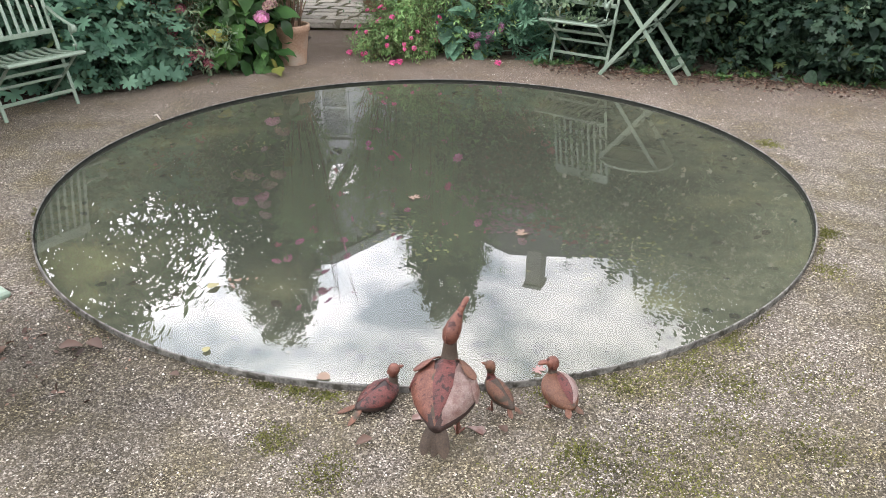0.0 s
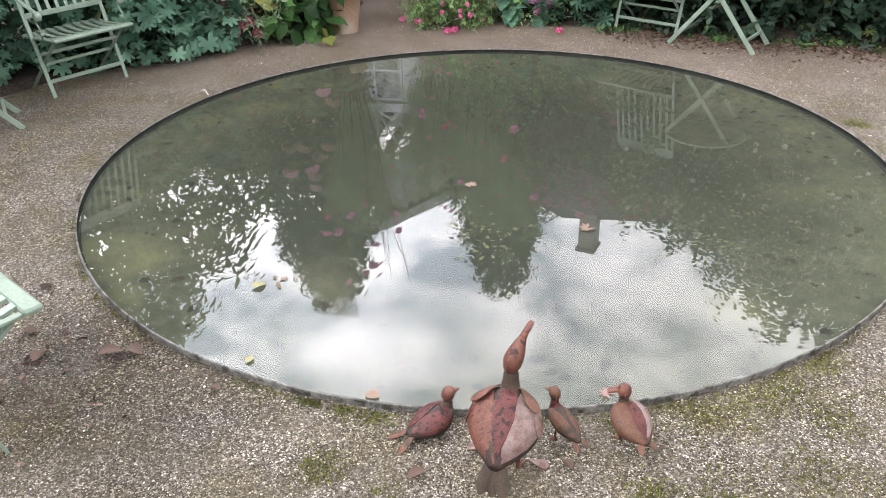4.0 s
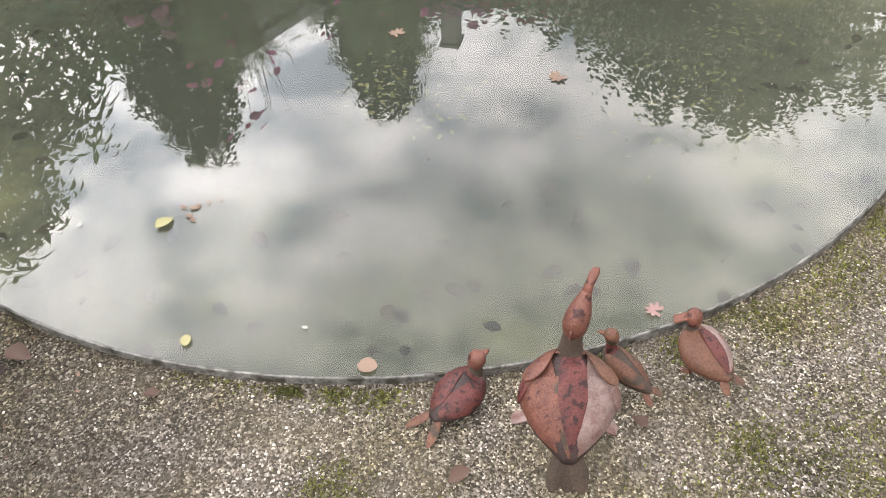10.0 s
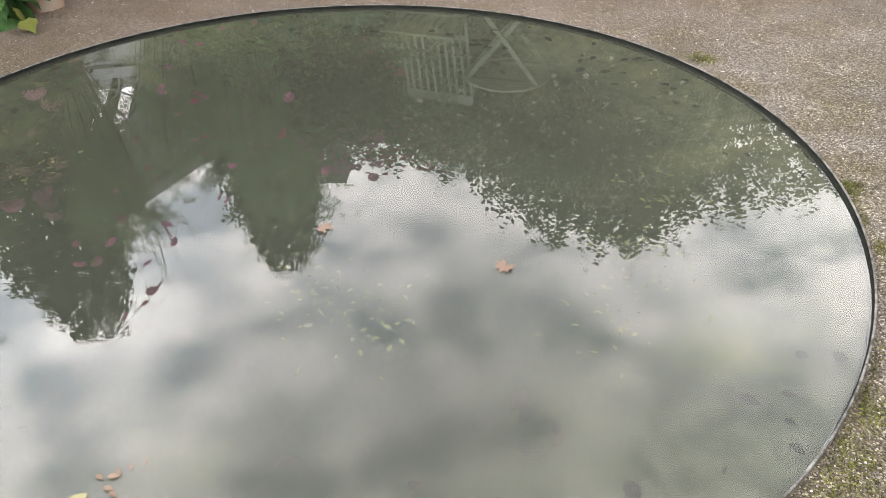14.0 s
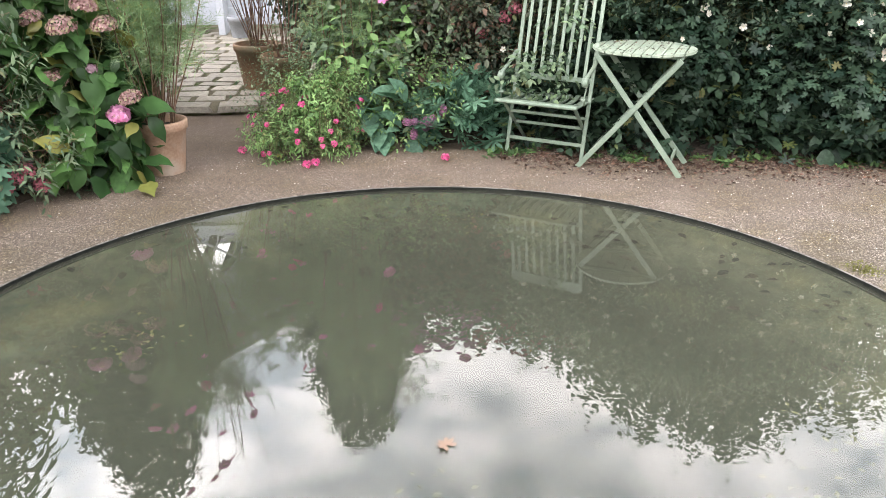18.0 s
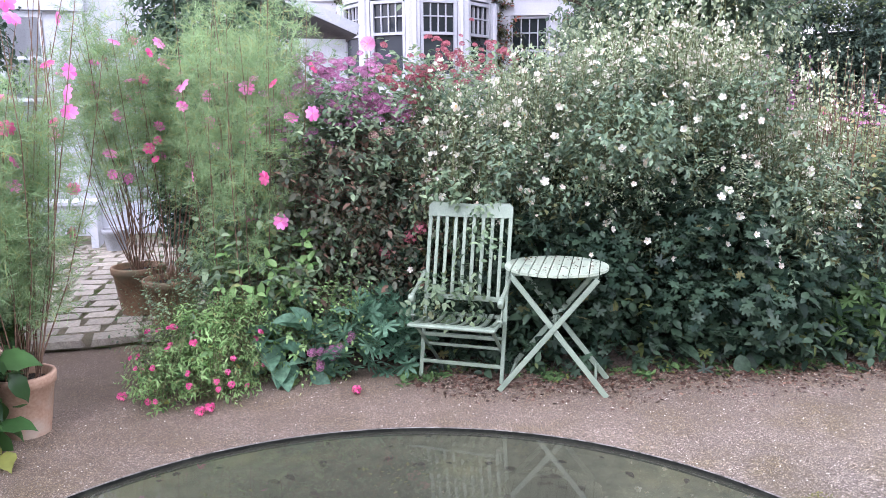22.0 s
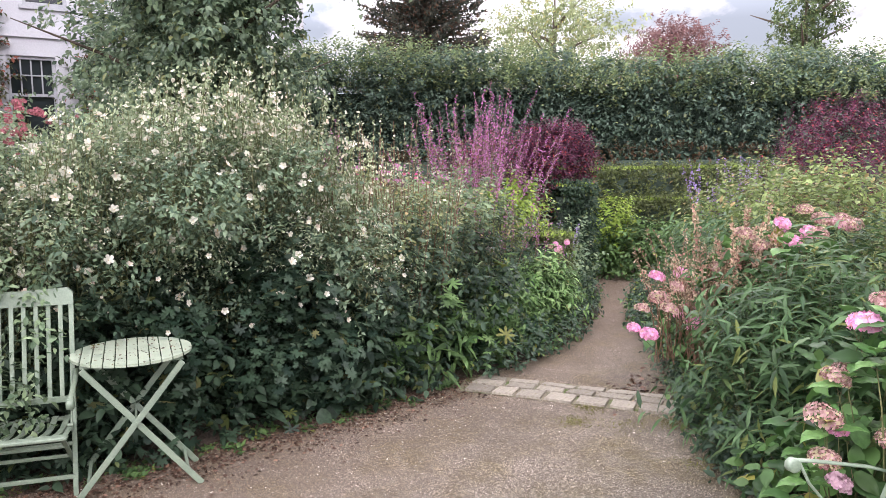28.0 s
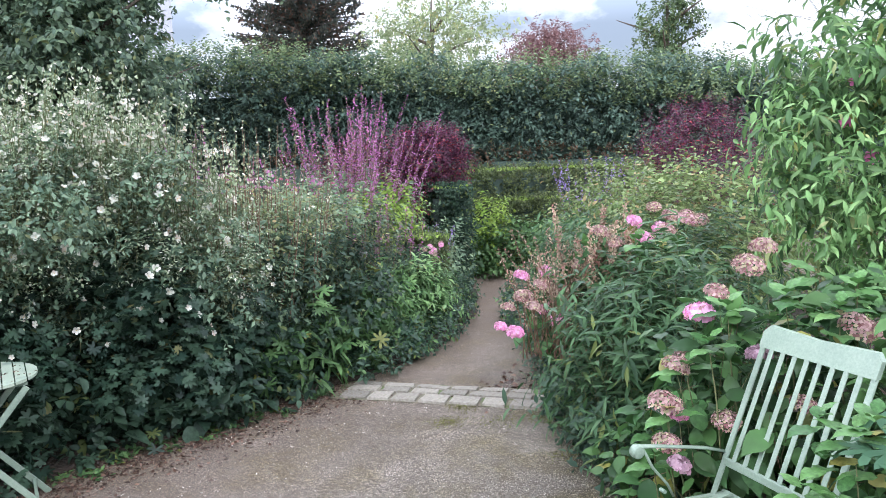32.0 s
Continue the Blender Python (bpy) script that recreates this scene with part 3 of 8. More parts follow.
def link(name, me, material, parent=None, label="", smooth=False):
    if material:
        for m in material if isinstance(material, (list, tuple)) else (material,):
            me.materials.append(m)
    if smooth:
        me.polygons.foreach_set("use_smooth", np.ones(len(me.polygons), bool))
    ob = new(name, me)
    if parent:
        ob.parent = parent
    if label:
        ob["label"] = label
    return ob


def part(name, bm, material, parent=None, label="", smooth=False):
    me = bpy.data.meshes.new(name)
    bm.to_mesh(me)
    bm.free()
    return link(name, me, material, parent, label, smooth)


def thing(name, label, category, at=(0, 0, 0), turn=0, group="", kind=""):
    ob = tagged(new(name), label, category, group, kind)
    ob.matrix_basis = pose(*at, 0, 0, turn)
    return ob


def mesh_of(name, verts, tris):
    """A mesh from arrays of vertices (n, 3) and triangles (m, 3)."""
    me = bpy.data.meshes.new(name)
    me.vertices.add(len(verts))
    me.vertices.foreach_set("co", np.asarray(verts, np.float32).ravel())
    me.loops.add(3 * len(tris))
    me.loops.foreach_set("vertex_index", np.asarray(tris, np.int32).ravel())
    me.polygons.add(len(tris))
    me.polygons.foreach_set("loop_start", np.arange(0, 3 * len(tris), 3, dtype=np.int32))
    me.update(calc_edges=True)
    return me


def box(bm, x0, x1, y0, y1, z0, z1, bevel=0.0):
    r = bmesh.ops.create_cube(bm, size=1.0)["verts"]
    for v in r:
        v.co = Vector((x0 + (v.co.x + 0.5) * (x1 - x0), y0 + (v.co.y + 0.5) * (y1 - y0), z0 + (v.co.z + 0.5) * (z1 - z0)))
    if bevel:
        bmesh.ops.bevel(bm, geom=list({e for v in r for e in v.link_edges}), offset=bevel, segments=1, affect="EDGES")
    return bm


def boxed(x0, x1, y0, y1, z0, z1, bevel=0.0):
    return box(bmesh.new(), x0, x1, y0, y1, z0, z1, bevel)


def bar(bm, a, b, w, h, up=(0, 0, 1), bevel=0.0):
    """A flat bar of width w and thickness h from a to b."""
    a, b = Vector(a), Vector(b)
    d = (b - a).normalized()
    s = d.cross(Vector(up)).normalized()
    u = s.cross(d)
    ring = [[bm.verts.new(p + s * sx * w / 2 + u * sy * h / 2) for sx, sy in ((-1, -1), (1, -1), (1, 1), (-1, 1))] for p in (a, b)]
    for i in range(4):
        bm.faces.new((ring[0][i], ring[0][(i + 1) % 4], ring[1][(i + 1) % 4], ring[1][i]))
    bm.faces.new(ring[0][::-1]), bm.faces.new(ring[1])
    if bevel:
        bmesh.ops.bevel(bm, geom=list({e for r in ring for v in r for e in v.link_edges}), offset=bevel, segments=1, affect="EDGES")
    return bm


def tube(bm, points, radii, sides=8, flat=1.0, cap=True):
    """A tube through points; radii one number or one a point; flat squeezes it across."""
    pts = [Vector(p) for p in points]
    rad = radii if isinstance(radii, (list, tuple)) else [radii] * len(pts)
    rings, side = [], None
    for i, p in enumerate(pts):
        d = (pts[min(i + 1, len(pts) - 1)] - pts[max(i - 1, 0)]).normalized()
        if side is None:
            side = d.cross(Vector((0, 0, 1)))
            side = side.normalized() if side.length > 1e-3 else Vector((1, 0, 0))
        side = (side - d * side.dot(d)).normalized()
        up = side.cross(d)
        r = rad[i] if isinstance(rad[i], (list, tuple)) else (rad[i], rad[i] * flat)
        rings.append([bm.verts.new(p + side * math.cos(k * math.tau / sides) * r[0] + up * math.sin(k * math.tau / sides) * r[1]) for k in range(sides)])
    for a, b in zip(rings, rings[1:]):
        for k in range(sides):
            bm.faces.new((a[k], a[(k + 1) % sides], b[(k + 1) % sides], b[k]))
    if cap:
        bm.faces.new(rings[0][::-1]), bm.faces.new(rings[-1])
    return bm


def lathe(bm, profile, sides=32):
    """A turned shape from (radius, height) pairs."""
    rings = [[bm.verts.new((r * math.cos(k * math.tau / sides), r * math.sin(k * math.tau / sides), z)) for k in range(sides)] for r, z in profile]
    for a, b in zip(rings, rings[1:]):
        for k in range(sides):
            bm.faces.new((a[k], a[(k + 1) % sides], b[(k + 1) % sides], b[k]))
    return bm


def fan(outline, fold=0.0, bend=0.0):
    """A leaf along +y from half an outline of (y, half width): folded at the midrib, bent down towards the tip."""
    v, t = [], []
    for y, w in outline:
        z = -bend * y * y
        v += [(0, y, z), (w, y, z + fold * w), (-w, y, z + fold * w)]
    for i in range(len(outline) - 1):
        a, b = 3 * i, 3 * i + 3
        for s in (1, 2):
            q = [(a, b + s, b), (a, a + s, b + s)] if s == 1 else [(a, b, b + s), (a, b + s, a + s)]
            t += [k for k in q if not (outline[i][1] == 0 and k == q[1]) and not (outline[i + 1][1] == 0 and k == q[0])]
    return np.array(v, float), np.array(t)


SMALL = fan([(0, 0), (0.45, 0.26), (1, 0)], 0.35, 0.15)
OVATE = fan([(0, 0), (0.3, 0.26), (0.65, 0.22), (1, 0)], 0.35, 0.15)
BROAD = fan([(0, 0), (0.15, 0.2), (0.4, 0.34), (0.7, 0.26), (0.9, 0.1), (1, 0)], 0.3, 0.35)
LANCE = fan([(0, 0), (0.3, 0.09), (0.65, 0.075), (1, 0)], 0.3, 0.3)
LANCE_WIDE = fan([(0, 0), (0.3, 0.15), (0.65, 0.12), (1, 0)], 0.3, 0.35)
CUP_PETAL = fan([(0, 0.10), (0.4, 0.36), (0.8, 0.40), (1, 0.18)], 0.25, -0.25)
PETAL = fan([(0, 0.03), (0.5, 0.28), (0.85, 0.26), (1, 0.08)], 0.15, 0.2)


def blade(outline, fold=0.3, bend=0.3, cup=0.9):
    """A leaf of five columns whose halves arch up from the midrib and roll down at the rim."""
    v, t = [], []
    for i, (y, w) in enumerate(outline):
        wave = 0.03 * math.sin(2.6 * i)
        for u in (-1, -0.5, 0, 0.5, 1):
            v.append((u * w, y, -bend * y * y + fold * abs(u) * w - cup * (u * w) ** 2 + wave * abs(u)))
    for i in range(len(outline) - 1):
        for k in range(4):
            p, q = 5 * i + k, 5 * i + k + 5
            t += [(p, p + 1, q + 1), (p, q + 1, q)]
    return np.array(v, float), np.array(t)


HEART = blade([(0, 0.02), (0.1, 0.17), (0.25, 0.28), (0.42, 0.33), (0.6, 0.29), (0.78, 0.18), (0.92, 0.06), (1, 0.004)], 0.5, 0.38, 1.4)
WILLOWY = blade([(0, 0.01), (0.15, 0.09), (0.4, 0.16), (0.65, 0.13), (0.85, 0.06), (1, 0.003)], 0.6, 0.45, 1.5)


def palmate(cut=0.22, tip=0.66):
    """A round leaf cut into seven toothed lobes."""
    v, t = [(0, 0.35, 0.0)], []
    n = 7
    for k in range(n):
        a = radians(-135 + 270 * k / (n - 1)) + math.pi / 2
        for da, r in ((-0.36, cut), (-0.20, 0.50), (0.0, tip), (0.20, 0.50), (0.36, cut)):
            v.append((r * math.cos(a + da), 0.35 + r * math.sin(a + da), -0.25 * r * r + (0.03 if abs(da) < 0.1 else 0)))
    for i in range(1, len(v) - 1):
        t.append((0, i, i + 1))
    return np.array(v, float), np.array(t)


PALMATE = palmate()
MAPLE = palmate(0.34, 0.60)


def unit(a):
    return a / np.maximum(np.linalg.norm(a, axis=-1, keepdims=True), 1e-9)


def scatter_leaves(name, pos, axis, face, size, shape, material, parent=None, label="", keep_above=0.005):
    """One mesh of many leaves: base, direction, facing and length of each."""
    ok = pos[:, 2] > keep_above
    pos, axis, face, size = pos[ok], unit(axis[ok]), face[ok], size[ok]
    x = unit(np.cross(axis, face))
    z = np.cross(x, axis)
    sv, st = shape
    v = pos[:, None] + size[:, None, None] * (sv[None, :, 0:1] * x[:, None] + sv[None, :, 1:2] * axis[:, None] + sv[None, :, 2:3] * z[:, None])
    t = st[None] + (np.arange(len(pos)) * len(sv))[:, None, None]
    ob = link(name, mesh_of(name, v.reshape(-1, 3), t.reshape(-1, 3)), material, parent, label, len(sv) > 12)
    if parent and len(pos) > 60:
        ob["kind"] = "stuff"
    return ob


CLEAR = []


def clear_of(p):
    """False for points inside the room that an armchair takes up: (place, turn, lean, reach before it)."""
    ok = np.ones(len(p), bool)
    for (x, y), turn, lean, reach in CLEAR:
        a = radians(turn)
        dx, dy = p[:, 0] - x, p[:, 1] - y
        lx, ly = dx * math.cos(a) + dy * math.sin(a), -dx * math.sin(a) + dy * math.cos(a)
        ok &= ~((np.abs(lx) < 0.34) & (ly > -reach) & (ly < lean * p[:, 2] + 0.07) & (p[:, 2] < 1.1))
    return ok


def billow(blobs, n, r, lumps=0.25, flat=0.8):
    """Small rounded masses all over large ones, for growth in clumps with gaps between."""
    c, out = shell(blobs, n, 0.25, lumps)
    k = r * (0.55 + 0.8 * rng.random(len(c)))
    return [(x, y, z, s, s, s * flat) for (x, y, z), s in zip(c, k)]


def shell(blobs, n, deep=0.35, lumps=0.18):
    """Points on and just under the skin of overlapping rounded masses, with the way out of them."""
    b = np.array(blobs, float)
    area = (b[:, 3] * b[:, 4] + b[:, 3] * b[:, 5] + b[:, 4] * b[:, 5])
    pick = rng.choice(len(b), size=int(n * 1.5), p=area / area.sum())
    d = unit(rng.normal(size=(len(pick), 3)))
    wob = 1 + lumps * (np.sin(d[:, 0] * 7 + pick) * np.sin(d[:, 1] * 6 + 2 * pick) + 0.6 * np.sin(d[:, 2] * 11 + d[:, 0] * 9 + pick))
    r = (1 - deep * rng.random(len(pick)) ** 1.6) * wob
    p = b[pick, :3] + d * b[pick, 3:] * r[:, None]
    inside = np.zeros(len(p), bool)
    for k in range(len(b)):
        q = (p - b[k, :3]) / b[k, 3:]
        inside |= ((q ** 2).sum(1) < 0.55 ** 2) & (pick != k)
    ok = (~inside) & (p[:, 2] > 0.02) & clear_of(p)
    out = unit(d / b[pick, 3:])
    return p[ok][:n], out[ok][:n]


def foliage(name, blobs, sprigs, per, length, size, shape, material, parent=None, label="", up=0.45, loose=0.6, droop=0.25, deep=0.4, lumps=0.18, stems=None):
    """Leaves set in short sprigs all over rounded masses."""
    c, out = shell(blobs, sprigs, deep, lumps)
    m = len(c)
    d = unit(out + np.array([0, 0, up]) + loose * rng.normal(size=(m, 3)))
    s = np.linspace(0.15, 1.0, per)
    side = unit(np.cross(d, rng.normal(size=(m, 3))))
    other = np.cross(d, side)
    turn = rng.random((m, 1)) * math.tau + np.arange(per)[None] * 2.4
    radial = np.cos(turn)[..., None] * side[:, None] + np.sin(turn)[..., None] * other[:, None]
    L = length * (0.6 + 0.8 * rng.random((m, 1)))
    pos = c[:, None] + d[:, None] * (s[None] * L)[..., None]
    pos[..., 2] -= droop * 0.5 * (s[None] * L) ** 2 / max(length, 1e-3)
    axis = unit(radial + 0.55 * d[:, None]) + np.array([0, 0, -droop])
    face = unit(out)[:, None] * 0.4 + np.array([0, 0, 1.0]) + 0.35 * rng.normal(size=(m, per, 3))
    sz = size * (0.6 + 0.7 * rng.random((m, per)))
    ob = scatter_leaves(name, pos.reshape(-1, 3), axis.reshape(-1, 3), face.reshape(-1, 3), sz.ravel(), shape, material, parent, label)
    if stems:
        sticks("twig_mass", c - d * 0.1, c + d * L, 0.0016, stems, parent)
    return ob


def single_leaves(name, blobs, count, size, shape, material, parent, up=0.45, droop=0.3, lumps=0.18, deep=0.3):
    """Large leaves, each an object of its own on one shared mesh."""
    sv, st = shape
    me = mesh_of(name, sv, st)
    me.materials.append(material)
    me.polygons.foreach_set("use_smooth", np.ones(len(me.polygons), bool))
    c, out = shell(blobs, count, deep, lumps)
    for p, o in zip(c, out):
        axis = unit(o + np.array([0, 0, up]) * rng.random() + 0.6 * rng.normal(size=3) + np.array([0, 0, -droop]))
        face = o * 0.5 + np.array([0, 0, 1.0]) + 0.3 * rng.normal(size=3)
        x = unit(np.cross(axis, face))
        z = np.cross(x, axis)
        k = size * (0.65 + 0.6 * rng.random())
        ob = new(name, me)
        ob.parent = parent
        ob.matrix_basis = Matrix(((x[0] * k, axis[0] * k, z[0] * k, p[0]), (x[1] * k, axis[1] * k, z[1] * k, p[1]), (x[2] * k, axis[2] * k, z[2] * k, p[2]), (0, 0, 0, 1)))


def sticks(name, a, b, r, material, parent=None, bend=0.0, top=0.4, label=""):
    """Many thin three-sided stalks from a to b in one mesh, bowed by bend."""
    a, b = np.asarray(a, float), np.asarray(b, float)
    n, k = len(a), 4
    d = unit(b - a)
    x = unit(np.cross(d, np.array([0.31, 0.77, 0.2])))
    y = np.cross(d, x)
    bow = bend * unit(rng.normal(size=(n, 3))) * np.linalg.norm(b - a, axis=1, keepdims=True)
    s = np.linspace(0, 1, k)
    mid = a[:, None] + (b - a)[:, None] * s[None, :, None] + bow[:, None] * (4 * s * (1 - s))[None, :, None]
    rad = np.broadcast_to(np.asarray(r, float).reshape(-1, 1), (n, 1)) * (1 - (1 - top) * s)[None]
    ang = np.arange(3) * math.tau / 3
    ring = mid[:, :, None] + rad[:, :, None, None] * (np.cos(ang)[None, None, :, None] * x[:, None, None] + np.sin(ang)[None, None, :, None] * y[:, None, None])
    t = []
    for i in range(k - 1):
        for j in range(3):
            p, q = i * 3 + j, i * 3 + (j + 1) % 3
            t += [(p, q, q + 3), (p, q + 3, p + 3)]
    t = np.array(t)[None] + (np.arange(n) * 3 * k)[:, None, None]
    ob = link(name, mesh_of(name, ring.reshape(-1, 3), t.reshape(-1, 3)), material, parent, label)
    if parent and n > 8:
        ob["kind"] = "stuff"
    return ob


def flower_mesh(name, petals, length, shape, tilt, materials, eye=0.0):
    """A flower on the origin, facing +z."""
    sv, st = shape
    V, T, M = [], [], []
    for k in range(petals):
        a = k * math.tau / petals
        c, s = math.cos(a), math.sin(a)
        for x, y, z in sv:
            yy, zz = y * math.cos(tilt) - z * math.sin(tilt), y * math.sin(tilt) + z * math.cos(tilt)
            V.append(((x * c - yy * s) * length, (x * s + yy * c) * length, zz * length + 0.0006 * k))
        T += (st + k * len(sv)).tolist()
    M = [0] * len(T)
    if eye:
        o = len(V)
        V += [(0, 0, eye * 0.6)] + [(eye * math.cos(k * math.tau / 8), eye * math.sin(k * math.tau / 8), eye * 0.15) for k in range(8)]
        T += [(o, o + 1 + k, o + 1 + (k + 1) % 8) for k in range(8)]
        M += [1] * 8
    me = mesh_of(name, V, T)
    for m in materials:
        me.materials.append(m)
    me.polygons.foreach_set("material_index", np.array(M, np.int32))
    return me


def head_mesh(name, r, count, material, flat=0.7, floret=0.018):
    """A domed flower head of many four-petalled florets."""
    i = np.arange(count) + 0.5
    ph, th = np.arccos(1 - 1.35 * i / count), math.pi * (1 + 5 ** 0.5) * i
    d = np.stack([np.cos(th) * np.sin(ph), np.sin(th) * np.sin(ph), np.cos(ph)], 1)
    c = d * np.array([r, r, r * flat]) * (0.88 + 0.18 * rng.random((count, 1)))
    n = unit(d + 0.35 * rng.normal(size=d.shape))
    x = unit(np.cross(n, rng.normal(size=d.shape)))
    y = np.cross(n, x)
    V, T = [], []
    for k in range(count):
        o = len(V)
        V.append(c[k])
        s = floret * (0.75 + 0.5 * rng.random())
        for j in range(8):
            a = j * math.tau / 8
            rr = s if j % 2 == 0 else s * 0.72
            V.append(c[k] + (x[k] * math.cos(a) + y[k] * math.sin(a)) * rr + n[k] * s * 0.25 * (1 if j % 2 == 0 else 0.2))
        T += [(o, o + 1 + j, o + 1 + (j + 1) % 8) for j in range(8)]
    me = mesh_of(name, V, T)
    me.materials.append(material)
    return me


def facing(at, way, spin=0.0, scale=1.0):
    """A pose at a place whose +z points the given way."""
    q = Vector(way).to_track_quat("Z", "Y").to_matrix().to_4x4()
    return Matrix.Translation(at) @ q @ Matrix.Rotation(spin, 4, "Z") @ Matrix.Scale(scale, 4)


def put(name, me, m, parent, label=""):
    ob = new(name, me)
    ob.parent = parent
    ob.matrix_basis = parent.matrix_basis.inverted() @ m if parent else m
    if label:
        ob["label"] = label
    return ob


# ---- ground, pond ----
POND = Vector((-0.432, 3.675, 0))
R = 1.855
WZ = 0.006


def ring_mesh(name, radii, sides, centre, z=0.0):
    V, T = [], []
    for r in radii:
        V += [(centre[0] + r * math.cos(k * math.tau / sides), centre[1] + r * math.sin(k * math.tau / sides), z) for k in range(sides)]
    for i in range(len(radii) - 1):
        for k in range(sides):
            a, b = i * sides + k, i * sides + (k + 1) % sides
            T += [(a, a + sides, b + sides), (a, b + sides, b)]
    return mesh_of(name, V, T)


ground = tagged(link("ground", ring_mesh("ground", [R, 2.2, 2.8, 4, 7, 12, 30, 100, 600, 3000], 96, POND), GRAVEL), "fine grey-pink gravel with thin moss", "gravel ground", kind="structure")

pond = thing("pond", "round shallow garden pond with thin steel edge and murky water", "pond", POND)
prof = [(R + 0.002, -0.06), (R + 0.002, 0.020), (R + 0.001, 0.023), (R - 0.004, 0.023), (R - 0.005, 0.020)]
part("rim", lathe(bmesh.new(), prof, 160), STEEL, pond, "thin weathered grey steel edging band", True)
part("inner_wall", lathe(bmesh.new(), [(R - 0.005, 0.020), (R - 0.007, 0.0), (R - 0.012, -0.30)], 160), LINER, pond, "black wet pond lining", True)
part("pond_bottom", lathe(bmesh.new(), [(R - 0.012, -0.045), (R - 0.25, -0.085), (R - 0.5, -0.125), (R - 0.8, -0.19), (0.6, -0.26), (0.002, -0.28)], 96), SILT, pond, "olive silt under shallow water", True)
wat = link("water_surface", ring_mesh("water_surface", [0.001, 0.6, 1.2, R - 0.007], 96, (0, 0), WZ), WATER, pond, "still dark water that mirrors the sky")
wat.visible_shadow = False

# sunken leaves and algae on the pond's bottom
n = 150
a, r = rng.random(n) * math.tau, R * (0.985 - 0.33 * rng.random(n) ** 1.3)
p = np.stack([r * np.cos(a), r * np.sin(a), -0.02 - 0.135 * (R - r)], 1)
sunk = scatter_leaves("sunken_leaves", p, np.stack([np.cos(a * 7), np.sin(a * 7), 0 * a], 1), np.tile([0.1, 0, 1.0], (n, 1)), 0.025 + 0.045 * rng.random(n), BROAD, DROWNED, pond, "dark leaves lying under water", keep_above=-1)
n = 420
cl = np.array([(0.05, -0.75), (-0.1, -0.6), (0.95, -0.75), (0.75, -0.95), (1.2, -0.45), (-1.1, 0.4), (0.3, 1.5), (-0.5, 1.5)])
pick = rng.integers(0, len(cl), n)
p = np.concatenate([cl[pick] + 0.09 * rng.normal(size=(n, 2)), np.full((n, 1), -0.09)], 1)
ok = (p[:, 0] ** 2 + p[:, 1] ** 2) < (R * 0.98) ** 2
p = p[ok]
n = len(p)
scatter_leaves("algae", p, rng.normal(size=(n, 3)) * (1, 1, 0.4), np.tile([0, 0, 1.0], (n, 1)) + 0.4 * rng.normal(size=(n, 3)), 0.012 + 0.02 * rng.random(n), OVATE, ALGAE, pond, "yellow-green algae", keep_above=-1)


def flat_leaf(name, label, at, turn, size, shape, material, lift=0.003, curl=0.25):
    """A single leaf lying on ground or water."""
    sv, st = shape
    v = sv * size
    v[:, 2] = v[:, 2] * 0.3 + curl * size * (v[:, 0] / size) ** 2 * 2
    v[:, 2] -= v[:, 2].min() - lift
    ob = tagged(link(name, mesh_of(name, v, st), material), label, "leaf")
    ob.matrix_basis = pose(*at, 0, 0, turn)
    return ob


flat_leaf("floating_leaf", "pale brown curled leaf floating on the pond", (-0.444, 3.293, WZ), 40, 0.052, MAPLE, PALE_LEAF)
flat_leaf("floating_leaf", "pinkish brown maple leaf floating on the pond", (0.076, 2.973, WZ), 130, 0.056, MAPLE, PALE_LEAF)
flat_leaf("floating_leaf", "yellow-green leaf floating on the pond", (-1.115, 2.36, WZ), -40, 0.058, BROAD, YELLOW_LEAF)
flat_leaf("floating_leaf", "pink oak leaf at the edge of the pond", (0.125, 1.956, WZ), 60, 0.040, MAPLE, leafy("pink_leaf", (0.30, 0.18, 0.16), (0.40, 0.26, 0.24), through=0.1))
flat_leaf("floating_leaf", "small white leaf at the edge of the pond", (0.179, 1.942, WZ), 100, 0.026, BROAD, WHITE_PETAL)
flat_leaf("floating_leaf", "round buff leaf at the edge of the pond", (-0.53, 1.861, WZ), 80, 0.045, fan([(0, 0.1), (0.2, 0.36), (0.5, 0.46), (0.8, 0.36), (1, 0.08)], 0.1, 0.1), PALE_LEAF)
flat_leaf("floating_leaf", "pale green leaf floating by the pond's edge", (-0.965, 1.955, WZ), 10, 0.040, BROAD, YELLOW_LEAF)
flat_leaf("floating_leaf", "white petal floating on the pond", (-1.324, 2.391, WZ), 10, 0.024, OVATE, WHITE_PETAL)
flat_leaf("floating_leaf", "white petal floating near the pond's edge", (-0.69, 1.985, WZ), 70, 0.018, OVATE, WHITE_PETAL)
for x, y, s in ((-1.065, 2.45, 0.024), (-1.04, 2.438, 0.028), (-1.02, 2.455, 0.022), (-1.045, 2.41, 0.026), (-0.99, 2.462, 0.020), (-1.03, 2.395, 0.024), (-0.955, 2.47, 0.018)):
    flat_leaf("floating_leaf", "small pinkish leaf fragment floating on the pond", (x, y, WZ), 300 * s * 31, s, OVATE, PALE_LEAF)
